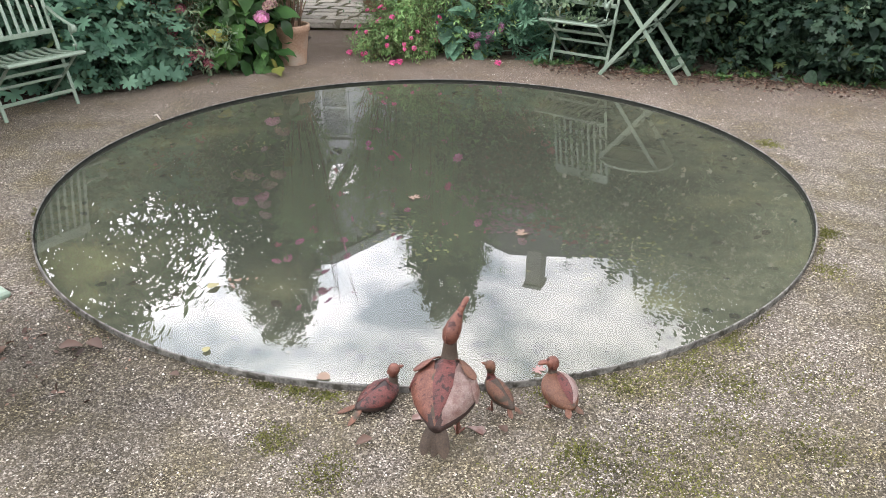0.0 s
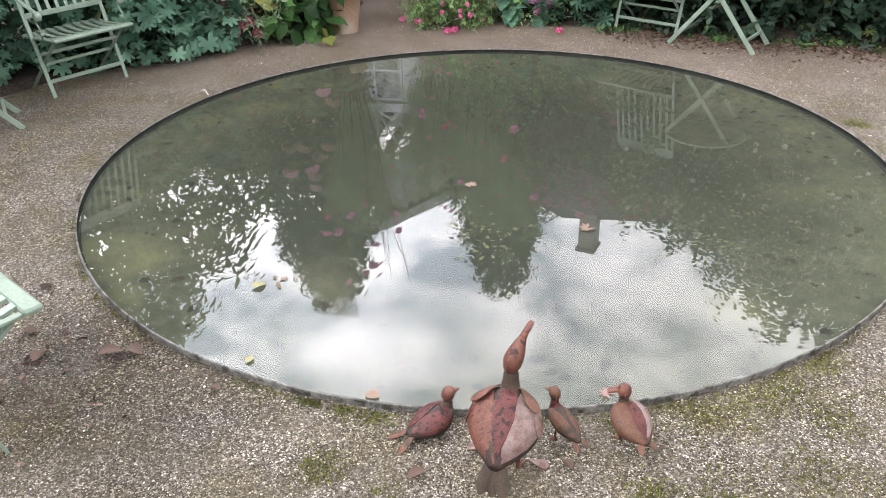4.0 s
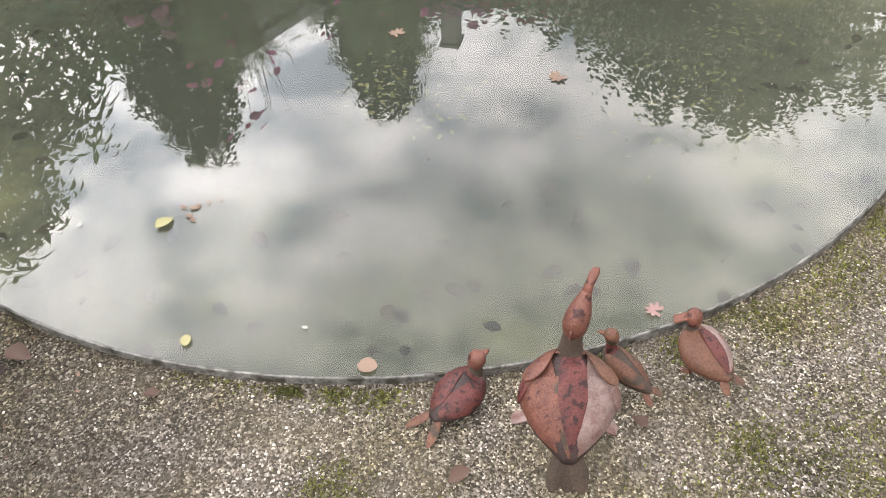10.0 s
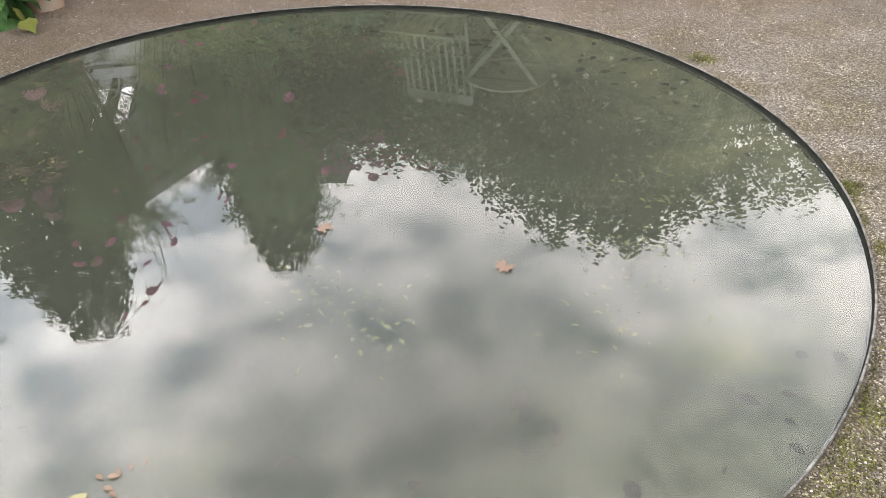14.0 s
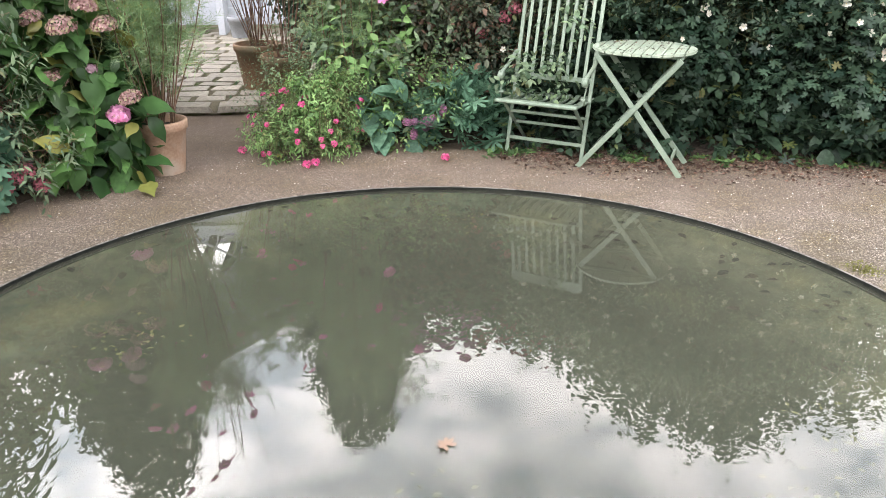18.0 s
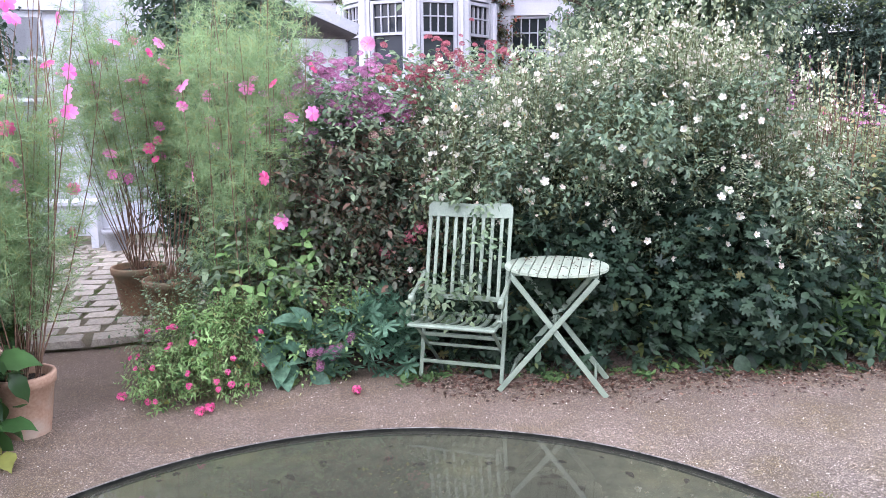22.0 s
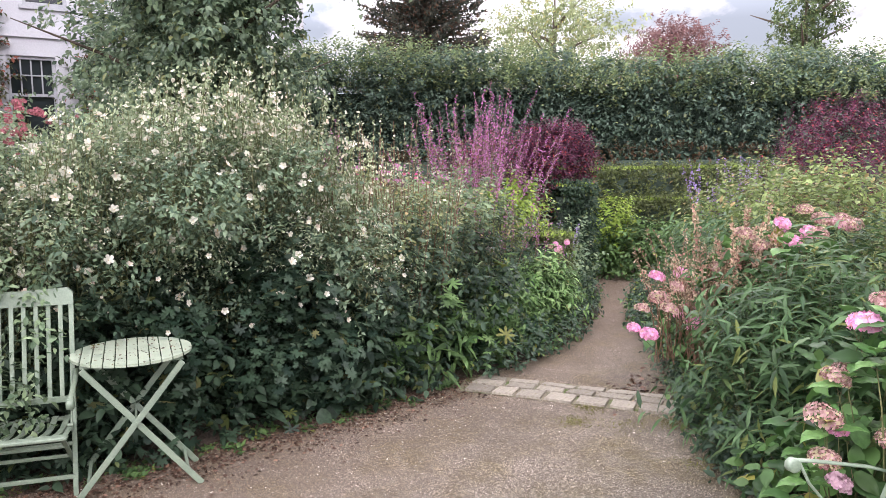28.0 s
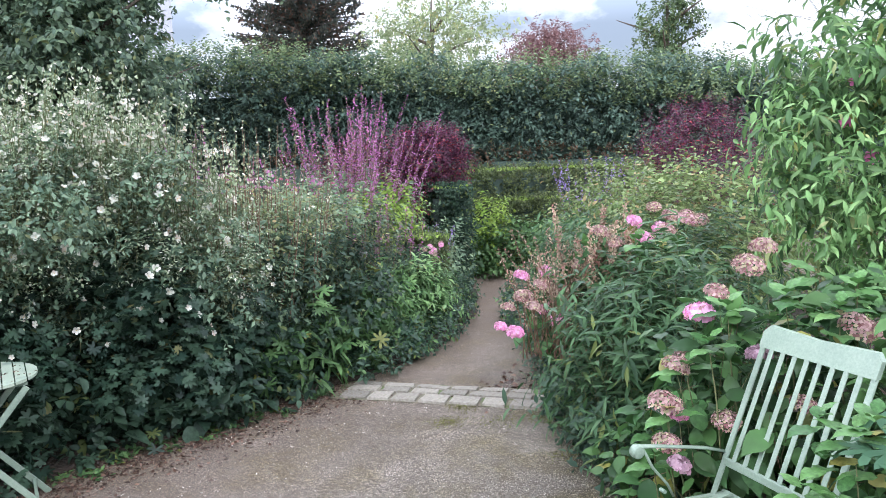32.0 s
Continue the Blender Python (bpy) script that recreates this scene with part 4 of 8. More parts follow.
for x, y, s, tr in ((-0.46, 2.02, 0.055, 30), (-0.39, 2.10, 0.05, 80), (-0.30, 2.15, 0.05, 200), (-0.72, 1.95, 0.045, 130), (-0.62, 1.90, 0.05, 20), (0.12, 2.18, 0.065, 170), (0.36, 2.16, 0.045, 160), (-0.08, 2.30, 0.05, 10), (0.02, 2.08, 0.05, 100), (-0.24, 1.98, 0.05, 60), (-0.85, 2.03, 0.05, 300)):
    sl = flat_leaf("sunken_leaf", "dark brown leaf lying under the shallow water", (x, y, -0.075), tr, s, BROAD, DROWNED)
for x, y, s, tr in ((-1.63, 1.87, 0.07, 10), (-1.72, 2.02, 0.06, 100), (-1.66, 1.74, 0.085, 200), (-1.45, 1.93, 0.075, 300), (-1.38, 1.98, 0.07, 250), (-1.85, 2.25, 0.06, 20), (0.02, 1.66, 0.04, 40), (-0.35, 1.60, 0.05, 120), (-1.0, 1.83, 0.04, 77)):
    flat_leaf("fallen_leaf", "curled dead brown leaf on the gravel", (x, y, 0.004), tr, s, BROAD, DEAD_LEAF, 0.003, 0.7)
tw = bmesh.new()
tube(tw, [(0, 0, 0.02), (0.03, 0.015, 0.045), (0.055, 0.03, 0.035)], [0.004, 0.006, 0.003], 6)
tw = tagged(part("twig", tw, surface("pale_wood", (0.4, 0.36, 0.3), (0.6, 0.55, 0.48), rough=0.8), None), "pale broken twig on the pond's steel edge", "twig")
tw.matrix_basis = pose(-2.18, 4.36, 0.005, 0, 0, 120)

# litter by the near armchair
n = 240
q = np.stack([-1.62 + 0.22 * rng.normal(size=n), 1.88 + 0.16 * rng.normal(size=n), np.full(n, 0.003)], 1)
q = q[np.hypot(q[:, 0] - POND.x, q[:, 1] - POND.y) > R + 0.02]
n = len(q)
dl = scatter_leaves("leaf_litter", q, rng.normal(size=(n, 3)) * (1, 1, 0.25), np.tile([0, 0, 1.0], (n, 1)) + 0.5 * rng.normal(size=(n, 3)), 0.010 + 0.02 * rng.random(n) ** 2, OVATE, DEAD_LEAF, keep_above=-1)
tagged(dl, "dark crumbled leaves on the gravel by the pond", "fallen leaves", kind="stuff")

# pebbles
n = 26000
q = np.stack([-2.6 + 4.4 * rng.random(n), 0.2 + 2.6 * rng.random(n)], 1)
n2 = 16000
a2, r2 = rng.random(n2) * math.tau, R + 0.02 + 1.5 * rng.random(n2)
q = np.concatenate([q, np.stack([POND.x + r2 * np.cos(a2), POND.y + r2 * np.sin(a2)], 1)])
q = q[np.hypot(q[:, 0] - POND.x, q[:, 1] - POND.y) > R + 0.018]
n = len(q)
OCT = (np.array([(1, 0, 0), (0, 1, 0), (-1, 0, 0), (0, -1, 0), (0, 0, 0.8), (0.5, 0.5, 0.45), (-0.5, -0.5, 0.45)], float), np.array([(0, 5, 4), (0, 1, 5), (1, 4, 5), (1, 2, 4), (2, 6, 4), (2, 3, 6), (3, 4, 6), (3, 0, 4)]))
ax = rng.normal(size=(n, 3)) * (1, 1, 0.2)
peb = scatter_leaves("pebbles", np.concatenate([q, np.full((n, 1), 0.0008)], 1), ax, np.tile([0, 0, 1.0], (n, 1)) + 0.3 * rng.normal(size=(n, 3)), 0.0018 + 0.0032 * rng.random(n) ** 2, OCT, PEBBLE, keep_above=-1)
n = 15000
q = np.concatenate([np.stack([-2.2 + 5.6 * rng.random(n), 4.6 + 1.7 * rng.random(n)], 1), np.stack([1.3 + 2.6 * rng.random(n // 2), 2.6 + 3.0 * rng.random(n // 2)], 1)])
q = q[np.hypot(q[:, 0] - POND.x, q[:, 1] - POND.y) > R + 0.018]
n = len(q)
peb2 = scatter_leaves("pebbles", np.concatenate([q, np.full((n, 1), 0.0008)], 1), rng.normal(size=(n, 3)) * (1, 1, 0.2), np.tile([0, 0, 1.0], (n, 1)) + 0.3 * rng.normal(size=(n, 3)), 0.0022 + 0.0034 * rng.random(n) ** 2, OCT, PEBBLE, keep_above=-1)
tagged(peb2, "loose pebbles scattered on the gravel before the border", "pebbles", kind="stuff")
tagged(peb, "loose small pebbles of many greys on the ground", "pebbles", kind="stuff")

# moss along the edge and in pads
n = 19000
pads = [(0.50, 1.97, 0.10), (0.36, 1.93, 0.08), (0.62, 2.06, 0.08), (-0.62, 1.815, 0.05), (-0.52, 1.80, 0.05), (0.40, 1.62, 0.12), (-1.95, 1.25, 0.1), (0.1, 1.47, 0.12), (1.25, 2.75, 0.08), (1.38, 3.1, 0.05), (-0.72, 1.83, 0.03), (-0.15, 1.77, 0.04), (0.15, 1.85, 0.05), (1.46, 4.3, 0.06), (3.75, 4.35, 0.12), (3.5, 4.0, 0.1), (3.3, 4.2, 0.14), (3.15, 4.5, 0.10), (3.45, 4.55, 0.10), (3.0, 3.6, 0.12), (-1.7, 1.5, 0.14), (-1.5, 1.3, 0.12), (0.62, 1.75, 0.10), (0.75, 2.2, 0.06), (0.30, 1.36, 0.12), (0.50, 1.50, 0.10), (0.22, 1.60, 0.06), (0.72, 1.95, 0.08), (-0.45, 1.46, 0.07), (-0.62, 1.58, 0.06), (0.85, 1.7, 0.10), (0.45, 1.38, 0.2), (0.75, 1.5, 0.2), (0.36, 1.18, 0.18), (0.95, 2.0, 0.14), (0.28, 1.52, 0.12)]
b = np.array(pads)
pick = rng.integers(0, len(b), n)
p = np.concatenate([b[pick, :2] + b[pick, 2:] * rng.normal(size=(n, 2)) * 0.6, np.full((n, 1), 0.001)], 1)
k = 2500
a2 = radians(200) + radians(150) * rng.random(k)
e = np.stack([POND.x + (R + 0.012 + 0.03 * rng.random(k) ** 2) * np.cos(a2), POND.y + (R + 0.012 + 0.03 * rng.random(k) ** 2) * np.sin(a2), np.full(k, 0.001)], 1)
e = e[(np.sin(a2 * 13) + np.sin(a2 * 31 + 1)) > 0.2]
p = np.concatenate([p[np.hypot(p[:, 0] - POND.x, p[:, 1] - POND.y) > R + 0.015], e])
n = len(p)
mo = scatter_leaves("moss_pads", p, np.tile([0, 0, 1.0], (n, 1)) + 0.8 * rng.normal(size=(n, 3)), rng.normal(size=(n, 3)), 0.0045 + 0.006 * rng.random(n), OVATE, MOSS, keep_above=-1)
tagged(mo, "low yellow-green moss in the gravel beside the pond", "moss", kind="stuff")


def bed(name, label, outline, height=0.05):
    """A low bed of dark soil with a rounded edge."""
    bm = bmesh.new()
    k = len(outline)
    smooth = []
    for i in range(k):
        p0, p1, p2, p3 = (Vector(outline[(i + j - 1) % k]) for j in range(4))
        for t in (0.0, 0.25, 0.5, 0.75):
            q = 0.5 * (2 * p1 + (p2 - p0) * t + (2 * p0 - 5 * p1 + 4 * p2 - p3) * t * t + (3 * p1 - p0 - 3 * p2 + p3) * t ** 3)
            smooth.append((q.x + 0.03 * math.sin(9 * q.y + 4 * q.x), q.y + 0.03 * math.sin(8 * q.x)))
    outline = smooth
    c = Vector((sum(x for x, y in outline) / len(outline), sum(y for x, y in outline) / len(outline)))
    rings = []
    for s, z in ((1.0, 0.002), (0.97, 0.6 * height), (0.9, height)):
        rings.append([bm.verts.new((c.x + (x - c.x) * s, c.y + (y - c.y) * s, z)) for x, y in outline])
    k = len(outline)
    for a, b in zip(rings, rings[1:]):
        for i in range(k):
            bm.faces.new((a[i], a[(i + 1) % k], b[(i + 1) % k], b[i]))
    bm.faces.new(rings[-1])
    bmesh.ops.recalc_face_normals(bm, faces=bm.faces)
    return tagged(part(name, bm, SOIL), label, "flower bed", kind="structure")


bed("soil_bed_1", "dark soil with leaf litter under the border", [(-0.95, 6.75), (-0.2, 6.5), (0.5, 6.45), (1.0, 6.15), (1.9, 5.95), (2.9, 5.75), (3.5, 5.62), (3.9, 5.55), (5.0, 5.55), (6.6, 6.1), (8.0, 7.2), (7.5, 9.5), (3.0, 10.0), (0.5, 9.5), (-0.8, 8.5)])
bed("soil_bed_2", "dark soil under the hydrangea border", [(2.35, 1.2), (2.5, 2.6), (2.95, 3.35), (3.5, 3.8), (4.1, 4.15), (4.8, 4.6), (6.3, 5.5), (8.5, 6.2), (9.5, 4.5), (8.0, 1.5), (4.5, 0.3)])
bed("soil_bed_3", "dark soil under the geranium border", [(-3.3, 4.75), (-2.75, 5.05), (-2.5, 5.5), (-2.15, 5.9), (-1.98, 6.4), (-2.1, 7.25), (-4.5, 7.3), (-6.0, 5.0), (-5.6, 1.5), (-4.3, 0.5), (-3.9, 3.0)])


# ---- furniture ----
def garden_chair(label, at, turn, paint=PAINT, top=(0.235, 1.0), flat_arms=False):
    """A folding slatted armchair, facing -y, standing on its post feet near y = 0."""
    ch = thing("garden_chair", label, "garden chair", at, turn, "folding garden chairs")
    w = 0.26
    foot = (0.0, 0.0)
    w = 0.248

    def post(z):
        return foot[0] + (top[0] - foot[0]) * z / top[1]
    for s in (-1, 1):
        part("post", bar(bmesh.new(), (s * w, 0, 0.0), (s * w, post(top[1]), top[1]), 0.010, 0.024, (1, 0, 0), 0.002), paint, ch)
        part("rear_leg", bar(bmesh.new(), (s * (w - 0.022), -0.14, 0.362), (s * (w - 0.022), 0.30, 0.0), 0.010, 0.022, (1, 0, 0), 0.002), paint, ch)
        part("seat_rail", bar(bmesh.new(), (s * (w - 0.01), -0.15, 0.362), (s * (w - 0.01), 0.20, 0.345), 0.010, 0.024, (1, 0, 0), 0.002), paint, ch)
        bm = bmesh.new()
        x = s * (w + 0.018)
        if flat_arms:
            ky, kz = -0.20, 0.575
            line = [(x, post(0.51), 0.505), (x, 0.12, 0.535), (x, -0.02, 0.563), (x, -0.12, 0.582), (x, -0.19, 0.592), (x, -0.215, 0.578), (x, -0.205, 0.560), (x, -0.19, 0.566)]
            stay = [(x, -0.17, 0.575), (x, -0.13, 0.50), (x, -0.06, 0.42), (x, -0.03, 0.365)]
        else:
            ky, kz = post(0.6) - 0.228, 0.502
            line = [(x, post(0.62), 0.62), (x, post(0.6) - 0.07, 0.575), (x, post(0.6) - 0.15, 0.545), (x, post(0.6) - 0.20, 0.530), (x, post(0.6) - 0.240, 0.512), (x, post(0.6) - 0.240, 0.484), (x, post(0.6) - 0.215, 0.476), (x, post(0.6) - 0.205, 0.49)]
            stay = [(x, post(0.6) - 0.19, 0.53), (x, post(0.6) - 0.20, 0.46), (x, post(0.6) - 0.225, 0.42), (x, post(0.6) - 0.22, 0.365)]
        tube(bm, line, [(0.014, 0.006)] * 4 + [(0.015, 0.007)] * 4, 8)
        arm = part("arm", bm, paint, ch, "", True)
        bm = bmesh.new()
        tube(bm, stay, 0.0055, 6)
        part("arm_support", bm, paint, arm, "", True)
        bm = bmesh.new()
        tube(bm, [(x - 0.018, ky, kz), (x - 0.014, ky, kz), (x + 0.014, ky, kz), (x + 0.018, ky, kz)], [0.020, 0.026, 0.026, 0.020], 14)
        part("arm_scroll", bm, paint, arm, "", True)
        bm = bmesh.new()
        tube(bm, [(x - 0.02 * s, -0.085, 0.40), (x + 0.008 * s, -0.085, 0.40)], 0.008, 8)
        part("rivet", bm, paint, ch)
    # seat: slats run from front to back and dip in the middle
    for k in range(8):
        x = -w + 0.045 + k * (2 * w - 0.09) / 7
        bm = bmesh.new()
        prev = None
        for i in range(5):
            y = -0.15 + 0.34 * i / 4
            z = 0.374 - 0.022 * math.sin(math.pi * i / 4) - 0.012 * i / 4
            if prev:
                bar(bm, prev, (x, y, z), 0.028, 0.009, (0, 0, 1))
            prev = (x, y, z)
        part("seat_slat", bm, paint, ch)
    part("seat_front", boxed(-w - 0.012, w + 0.012, -0.20, -0.148, 0.358, 0.378, 0.006), paint, ch)
    part("seat_back_bar", boxed(-w, w, 0.185, 0.205, 0.338, 0.358, 0.003), paint, ch)
    for z, y, h in ((0.095, 0.022, 0.022), (0.255, 0.060, 0.018)):
        part("cross_bar", boxed(-w, w, y - 0.006, y + 0.006, z - h / 2, z + h / 2, 0.002), paint, ch)
    for z in (0.19, 0.28):
        y = 0.30 - 0.44 * z / 0.362
        part("rear_cross_bar", boxed(-w + 0.022, w - 0.022, y - 0.006, y + 0.006, z - 0.009, z + 0.009, 0.002), paint, ch)
    for k in range(8):
        x = -w + 0.05 + k * (2 * w - 0.10) / 7
        part("back_slat", bar(bmesh.new(), (x, post(0.475) - 0.006, 0.475), (x, post(top[1] - 0.045) - 0.006, top[1] - 0.045), 0.022, 0.006, (0, 1, 0), 0.002), paint, ch)
    part("lower_back_rail", bar(bmesh.new(), (-w, post(0.475), 0.475), (w, post(0.475), 0.475), 0.016, 0.030, (0, 0, 1), 0.002), paint, ch)
    bm = bmesh.new()
    prof = [(x, z + top[1] - 1.0) for x, z in ((-w - 0.012, 0.945), (-w - 0.012, 1.005), (-w + 0.012, 1.03), (0.0, 1.02), (w - 0.012, 1.03), (w + 0.012, 1.005), (w + 0.012, 0.945))]
    fr = [bm.verts.new((x, post(z) - 0.013, z)) for x, z in prof]
    bk = [bm.verts.new((x, post(z) + 0.009, z)) for x, z in prof]
    bm.faces.new(fr), bm.faces.new(bk[::-1])
    for i in range(len(prof)):
        j = (i + 1) % len(prof)
        bm.faces.new((fr[j], fr[i], bk[i], bk[j]))
    bmesh.ops.recalc_face_normals(bm, faces=bm.faces)
    part("top_rail", bm, PAINT_OLD if paint is PAINT_OLD else paint, ch, "broad curved top board")
    return ch


def bistro_table(label, at, turn, litter=True):
    """A folding round slatted table on two crossed frames."""
    tb = thing("bistro_table", label, "garden table", at, turn, "folding garden tables")
    r, z = 0.295, 0.70
    k = 11
    for i in range(k):
        x0, x1 = -r + 2 * r * i / k + 0.003, -r + 2 * r * (i + 1) / k - 0.003
        bm = bmesh.new()
        xs = np.linspace(x0, x1, 5)
        ya = [math.sqrt(max(r * r - x * x, 1e-5)) for x in xs]
        up = [bm.verts.new((x, y, z)) for x, y in zip(xs, ya)] + [bm.verts.new((x, -y, z)) for x, y in zip(xs[::-1], ya[::-1])]
        dn = [bm.verts.new((v.co.x, v.co.y, z - 0.014)) for v in up]
        bm.faces.new(up[::-1]), bm.faces.new(dn)
        for a in range(len(up)):
            b = (a + 1) % len(up)
            bm.faces.new((up[a], up[b], dn[b], dn[a]))
        bmesh.ops.recalc_face_normals(bm, faces=bm.faces)
        part("table_slat", bm, PAINT_TOP, tb)
    for y in (-0.16, 0.16):
        part("under_bar", boxed(-0.24, 0.24, y - 0.012, y + 0.012, z - 0.034, z - 0.0145), PAINT, tb)
    # front legs run one way, rear the other, each pair a frame
    for y in (-0.20, 0.14):
        part("leg", bar(bmesh.new(), (-0.30, y, 0.0), (0.235, y, z - 0.035), 0.030, 0.012, (0, 1, 0), 0.002), PAINT, tb)
    for y in (-0.185, 0.125):
        part("leg", bar(bmesh.new(), (0.30, y, 0.0), (-0.235, y, z - 0.035), 0.030, 0.012, (0, 1, 0), 0.002), PAINT, tb)
    for x in (-0.235, 0.235):
        part("cross_bar", boxed(x - 0.008, x + 0.008, -0.18, 0.125, 0.075, 0.095, 0.002), PAINT, tb)
    bm = bmesh.new()
    tube(bm, [(0.0, -0.212, 0.372), (0.0, 0.15, 0.372)], 0.006, 8)
    part("pivot_rod", bm, PAINT, tb)
    return tb


CLEAR += [((0.488, 6.105), -34, 0.235, 0.25), ((-3.03, 4.50), 63, 0.235, 0.3), ((1.819, 2.553), -128.2, 0.43, 1.6)]
far_chair = garden_chair("pale green folding armchair with slatted seat under roses beside a table", (0.488, 6.105, 0), -34)
left_chair = garden_chair("pale green folding armchair with slatted seat and curled arms", (-3.03, 4.50, 0), 63)
near_chair = garden_chair("pale green folding armchair close to the pond's near edge", (-1.684, 1.648, 0), 148.7)
right_chair = garden_chair("pale green folding armchair leaning back into hydrangeas", (1.819, 2.553, 0), -128.2, top=(0.409, 0.969), flat_arms=True)
far_table = bistro_table("round pale green slatted folding table strewn with fallen petals", (1.0, 5.90, 0), -28.5)
left_table = bistro_table("round pale green slatted folding table beside an armchair", (-3.35, 3.72, 0), 40)

n = 120
a, r = rng.random(n) * math.tau, 0.28 * np.sqrt(rng.random(n))
lit = scatter_leaves("fallen_petals", np.stack([1.0 + r * np.cos(a), 5.90 + r * np.sin(a), np.full(n, 0.7015)], 1), rng.normal(size=(n, 3)) * (1, 1, 0.05), np.tile([0, 0, 1.0], (n, 1)), 0.010 + 0.012 * rng.random(n), OVATE, DEAD_LEAF)
tagged(lit, "brown fallen petals lying on the round table", "petals", kind="stuff")


# ---- duck statues ----
def plate(bm, base, way, out, length, width, curl=0.12):
    """A hammered petal-shaped plate laid on a body."""
    base, way, out = Vector(base), Vector(way).normalized(), Vector(out).normalized()
    side = way.cross(out).normalized()
    prof = [(0.0, 0.45), (0.2, 0.75), (0.45, 1.0), (0.7, 0.95), (0.88, 0.65), (1.0, 0.2)]
    rows = []
    for t, w in prof:
        lift = 0.006 + 0.012 * t
        row = []
        for k in range(-2, 3):
            u = k / 2
            row.append(base + way * length * t + side * (u * w * width / 2) + out * (lift - curl * length * t * t - 0.35 * width * (u * w) ** 2 * 0.5))
        rows.append(row)
    top = [[bm.verts.new(p) for p in row] for row in rows]
    bot = [[bm.verts.new(p - out * 0.008) for p in row] for row in rows]
    for i in range(len(rows) - 1):
        for k in range(4):
            bm.faces.new((top[i][k], top[i][k + 1], top[i + 1][k + 1], top[i + 1][k]))
            bm.faces.new((bot[i][k], bot[i + 1][k], bot[i + 1][k + 1], bot[i][k + 1]))
        for k in (0, 4):
            bm.faces.new((top[i][k], top[i + 1][k], bot[i + 1][k], bot[i][k]))
    for row_t, row_b in ((top[0], bot[0]), (top[-1], bot[-1])):
        for k in range(4):
            bm.faces.new((row_t[k], row_t[k + 1], row_b[k + 1], row_b[k]))


def skin_plate(bm, body, y0, y1, phi0, phi1, wide, lift=0.022, prof=((0.0, 0.45), (0.12, 0.66), (0.32, 0.88), (0.6, 1.0), (0.8, 0.92), (0.92, 0.66), (0.98, 0.36), (1.0, 0.12))):
    """A hammered plate that follows the body's skin from y0 to y1; phi is the angle from the back's ridge."""
    st = np.array(sorted(body))
    rows = []
    for t, w in prof:
        y = y0 + (y1 - y0) * t
        z, hw, hh = (np.interp(y, st[:, 0], st[:, k]) for k in (1, 2, 3))
        row = []
        for k in range(-3, 4):
            u = k / 3
            ph = radians(phi0 + (phi1 - phi0) * t + wide * w * u)
            up = 1.02 + lift * (1.2 + 2.2 * t) - 0.012 * u * u
            row.append((Vector((hw * up * math.sin(ph), y, z + hh * up * math.cos(ph))), Vector((hw * (up - 0.035) * math.sin(ph), y, z + hh * (up - 0.035) * math.cos(ph)))))
        rows.append(row)
    top = [[bm.verts.new(p) for p, q in row] for row in rows]
    bot = [[bm.verts.new(q) for p, q in row] for row in rows]
    for i in range(len(rows) - 1):
        for k in range(6):
            bm.faces.new((top[i][k], top[i][k + 1], top[i + 1][k + 1], top[i + 1][k]))
            bm.faces.new((bot[i][k], bot[i + 1][k], bot[i + 1][k + 1], bot[i][k + 1]))
        for k in (0, 6):
            bm.faces.new((top[i][k], top[i + 1][k], bot[i + 1][k], bot[i][k]))
    for row_t, row_b in ((top[0], bot[0]), (top[-1], bot[-1])):
        for k in range(6):
            bm.faces.new((row_t[k], row_t[k + 1], row_b[k + 1], row_b[k]))


def eased(stations, n=5):
    """More stations between the given ones, on a smooth curve."""
    p, out = np.array(stations, float), []
    for i in range(len(p) - 1):
        a, b, c, d = p[max(i - 1, 0)], p[i], p[i + 1], p[min(i + 2, len(p) - 1)]
        for t in np.arange(n) / n:
            out.append(tuple(0.5 * (2 * b + (c - a) * t + (2 * a - 5 * b + 4 * c - d) * t * t + (3 * b - a - 3 * c + d) * t ** 3)))
    return out + [tuple(p[-1])]


def eased_line(line, n=4):
    """The same for pairs of a place and a radius."""
    return [(q[:3], q[3]) for q in eased([(*p, r) for p, r in line], n)]


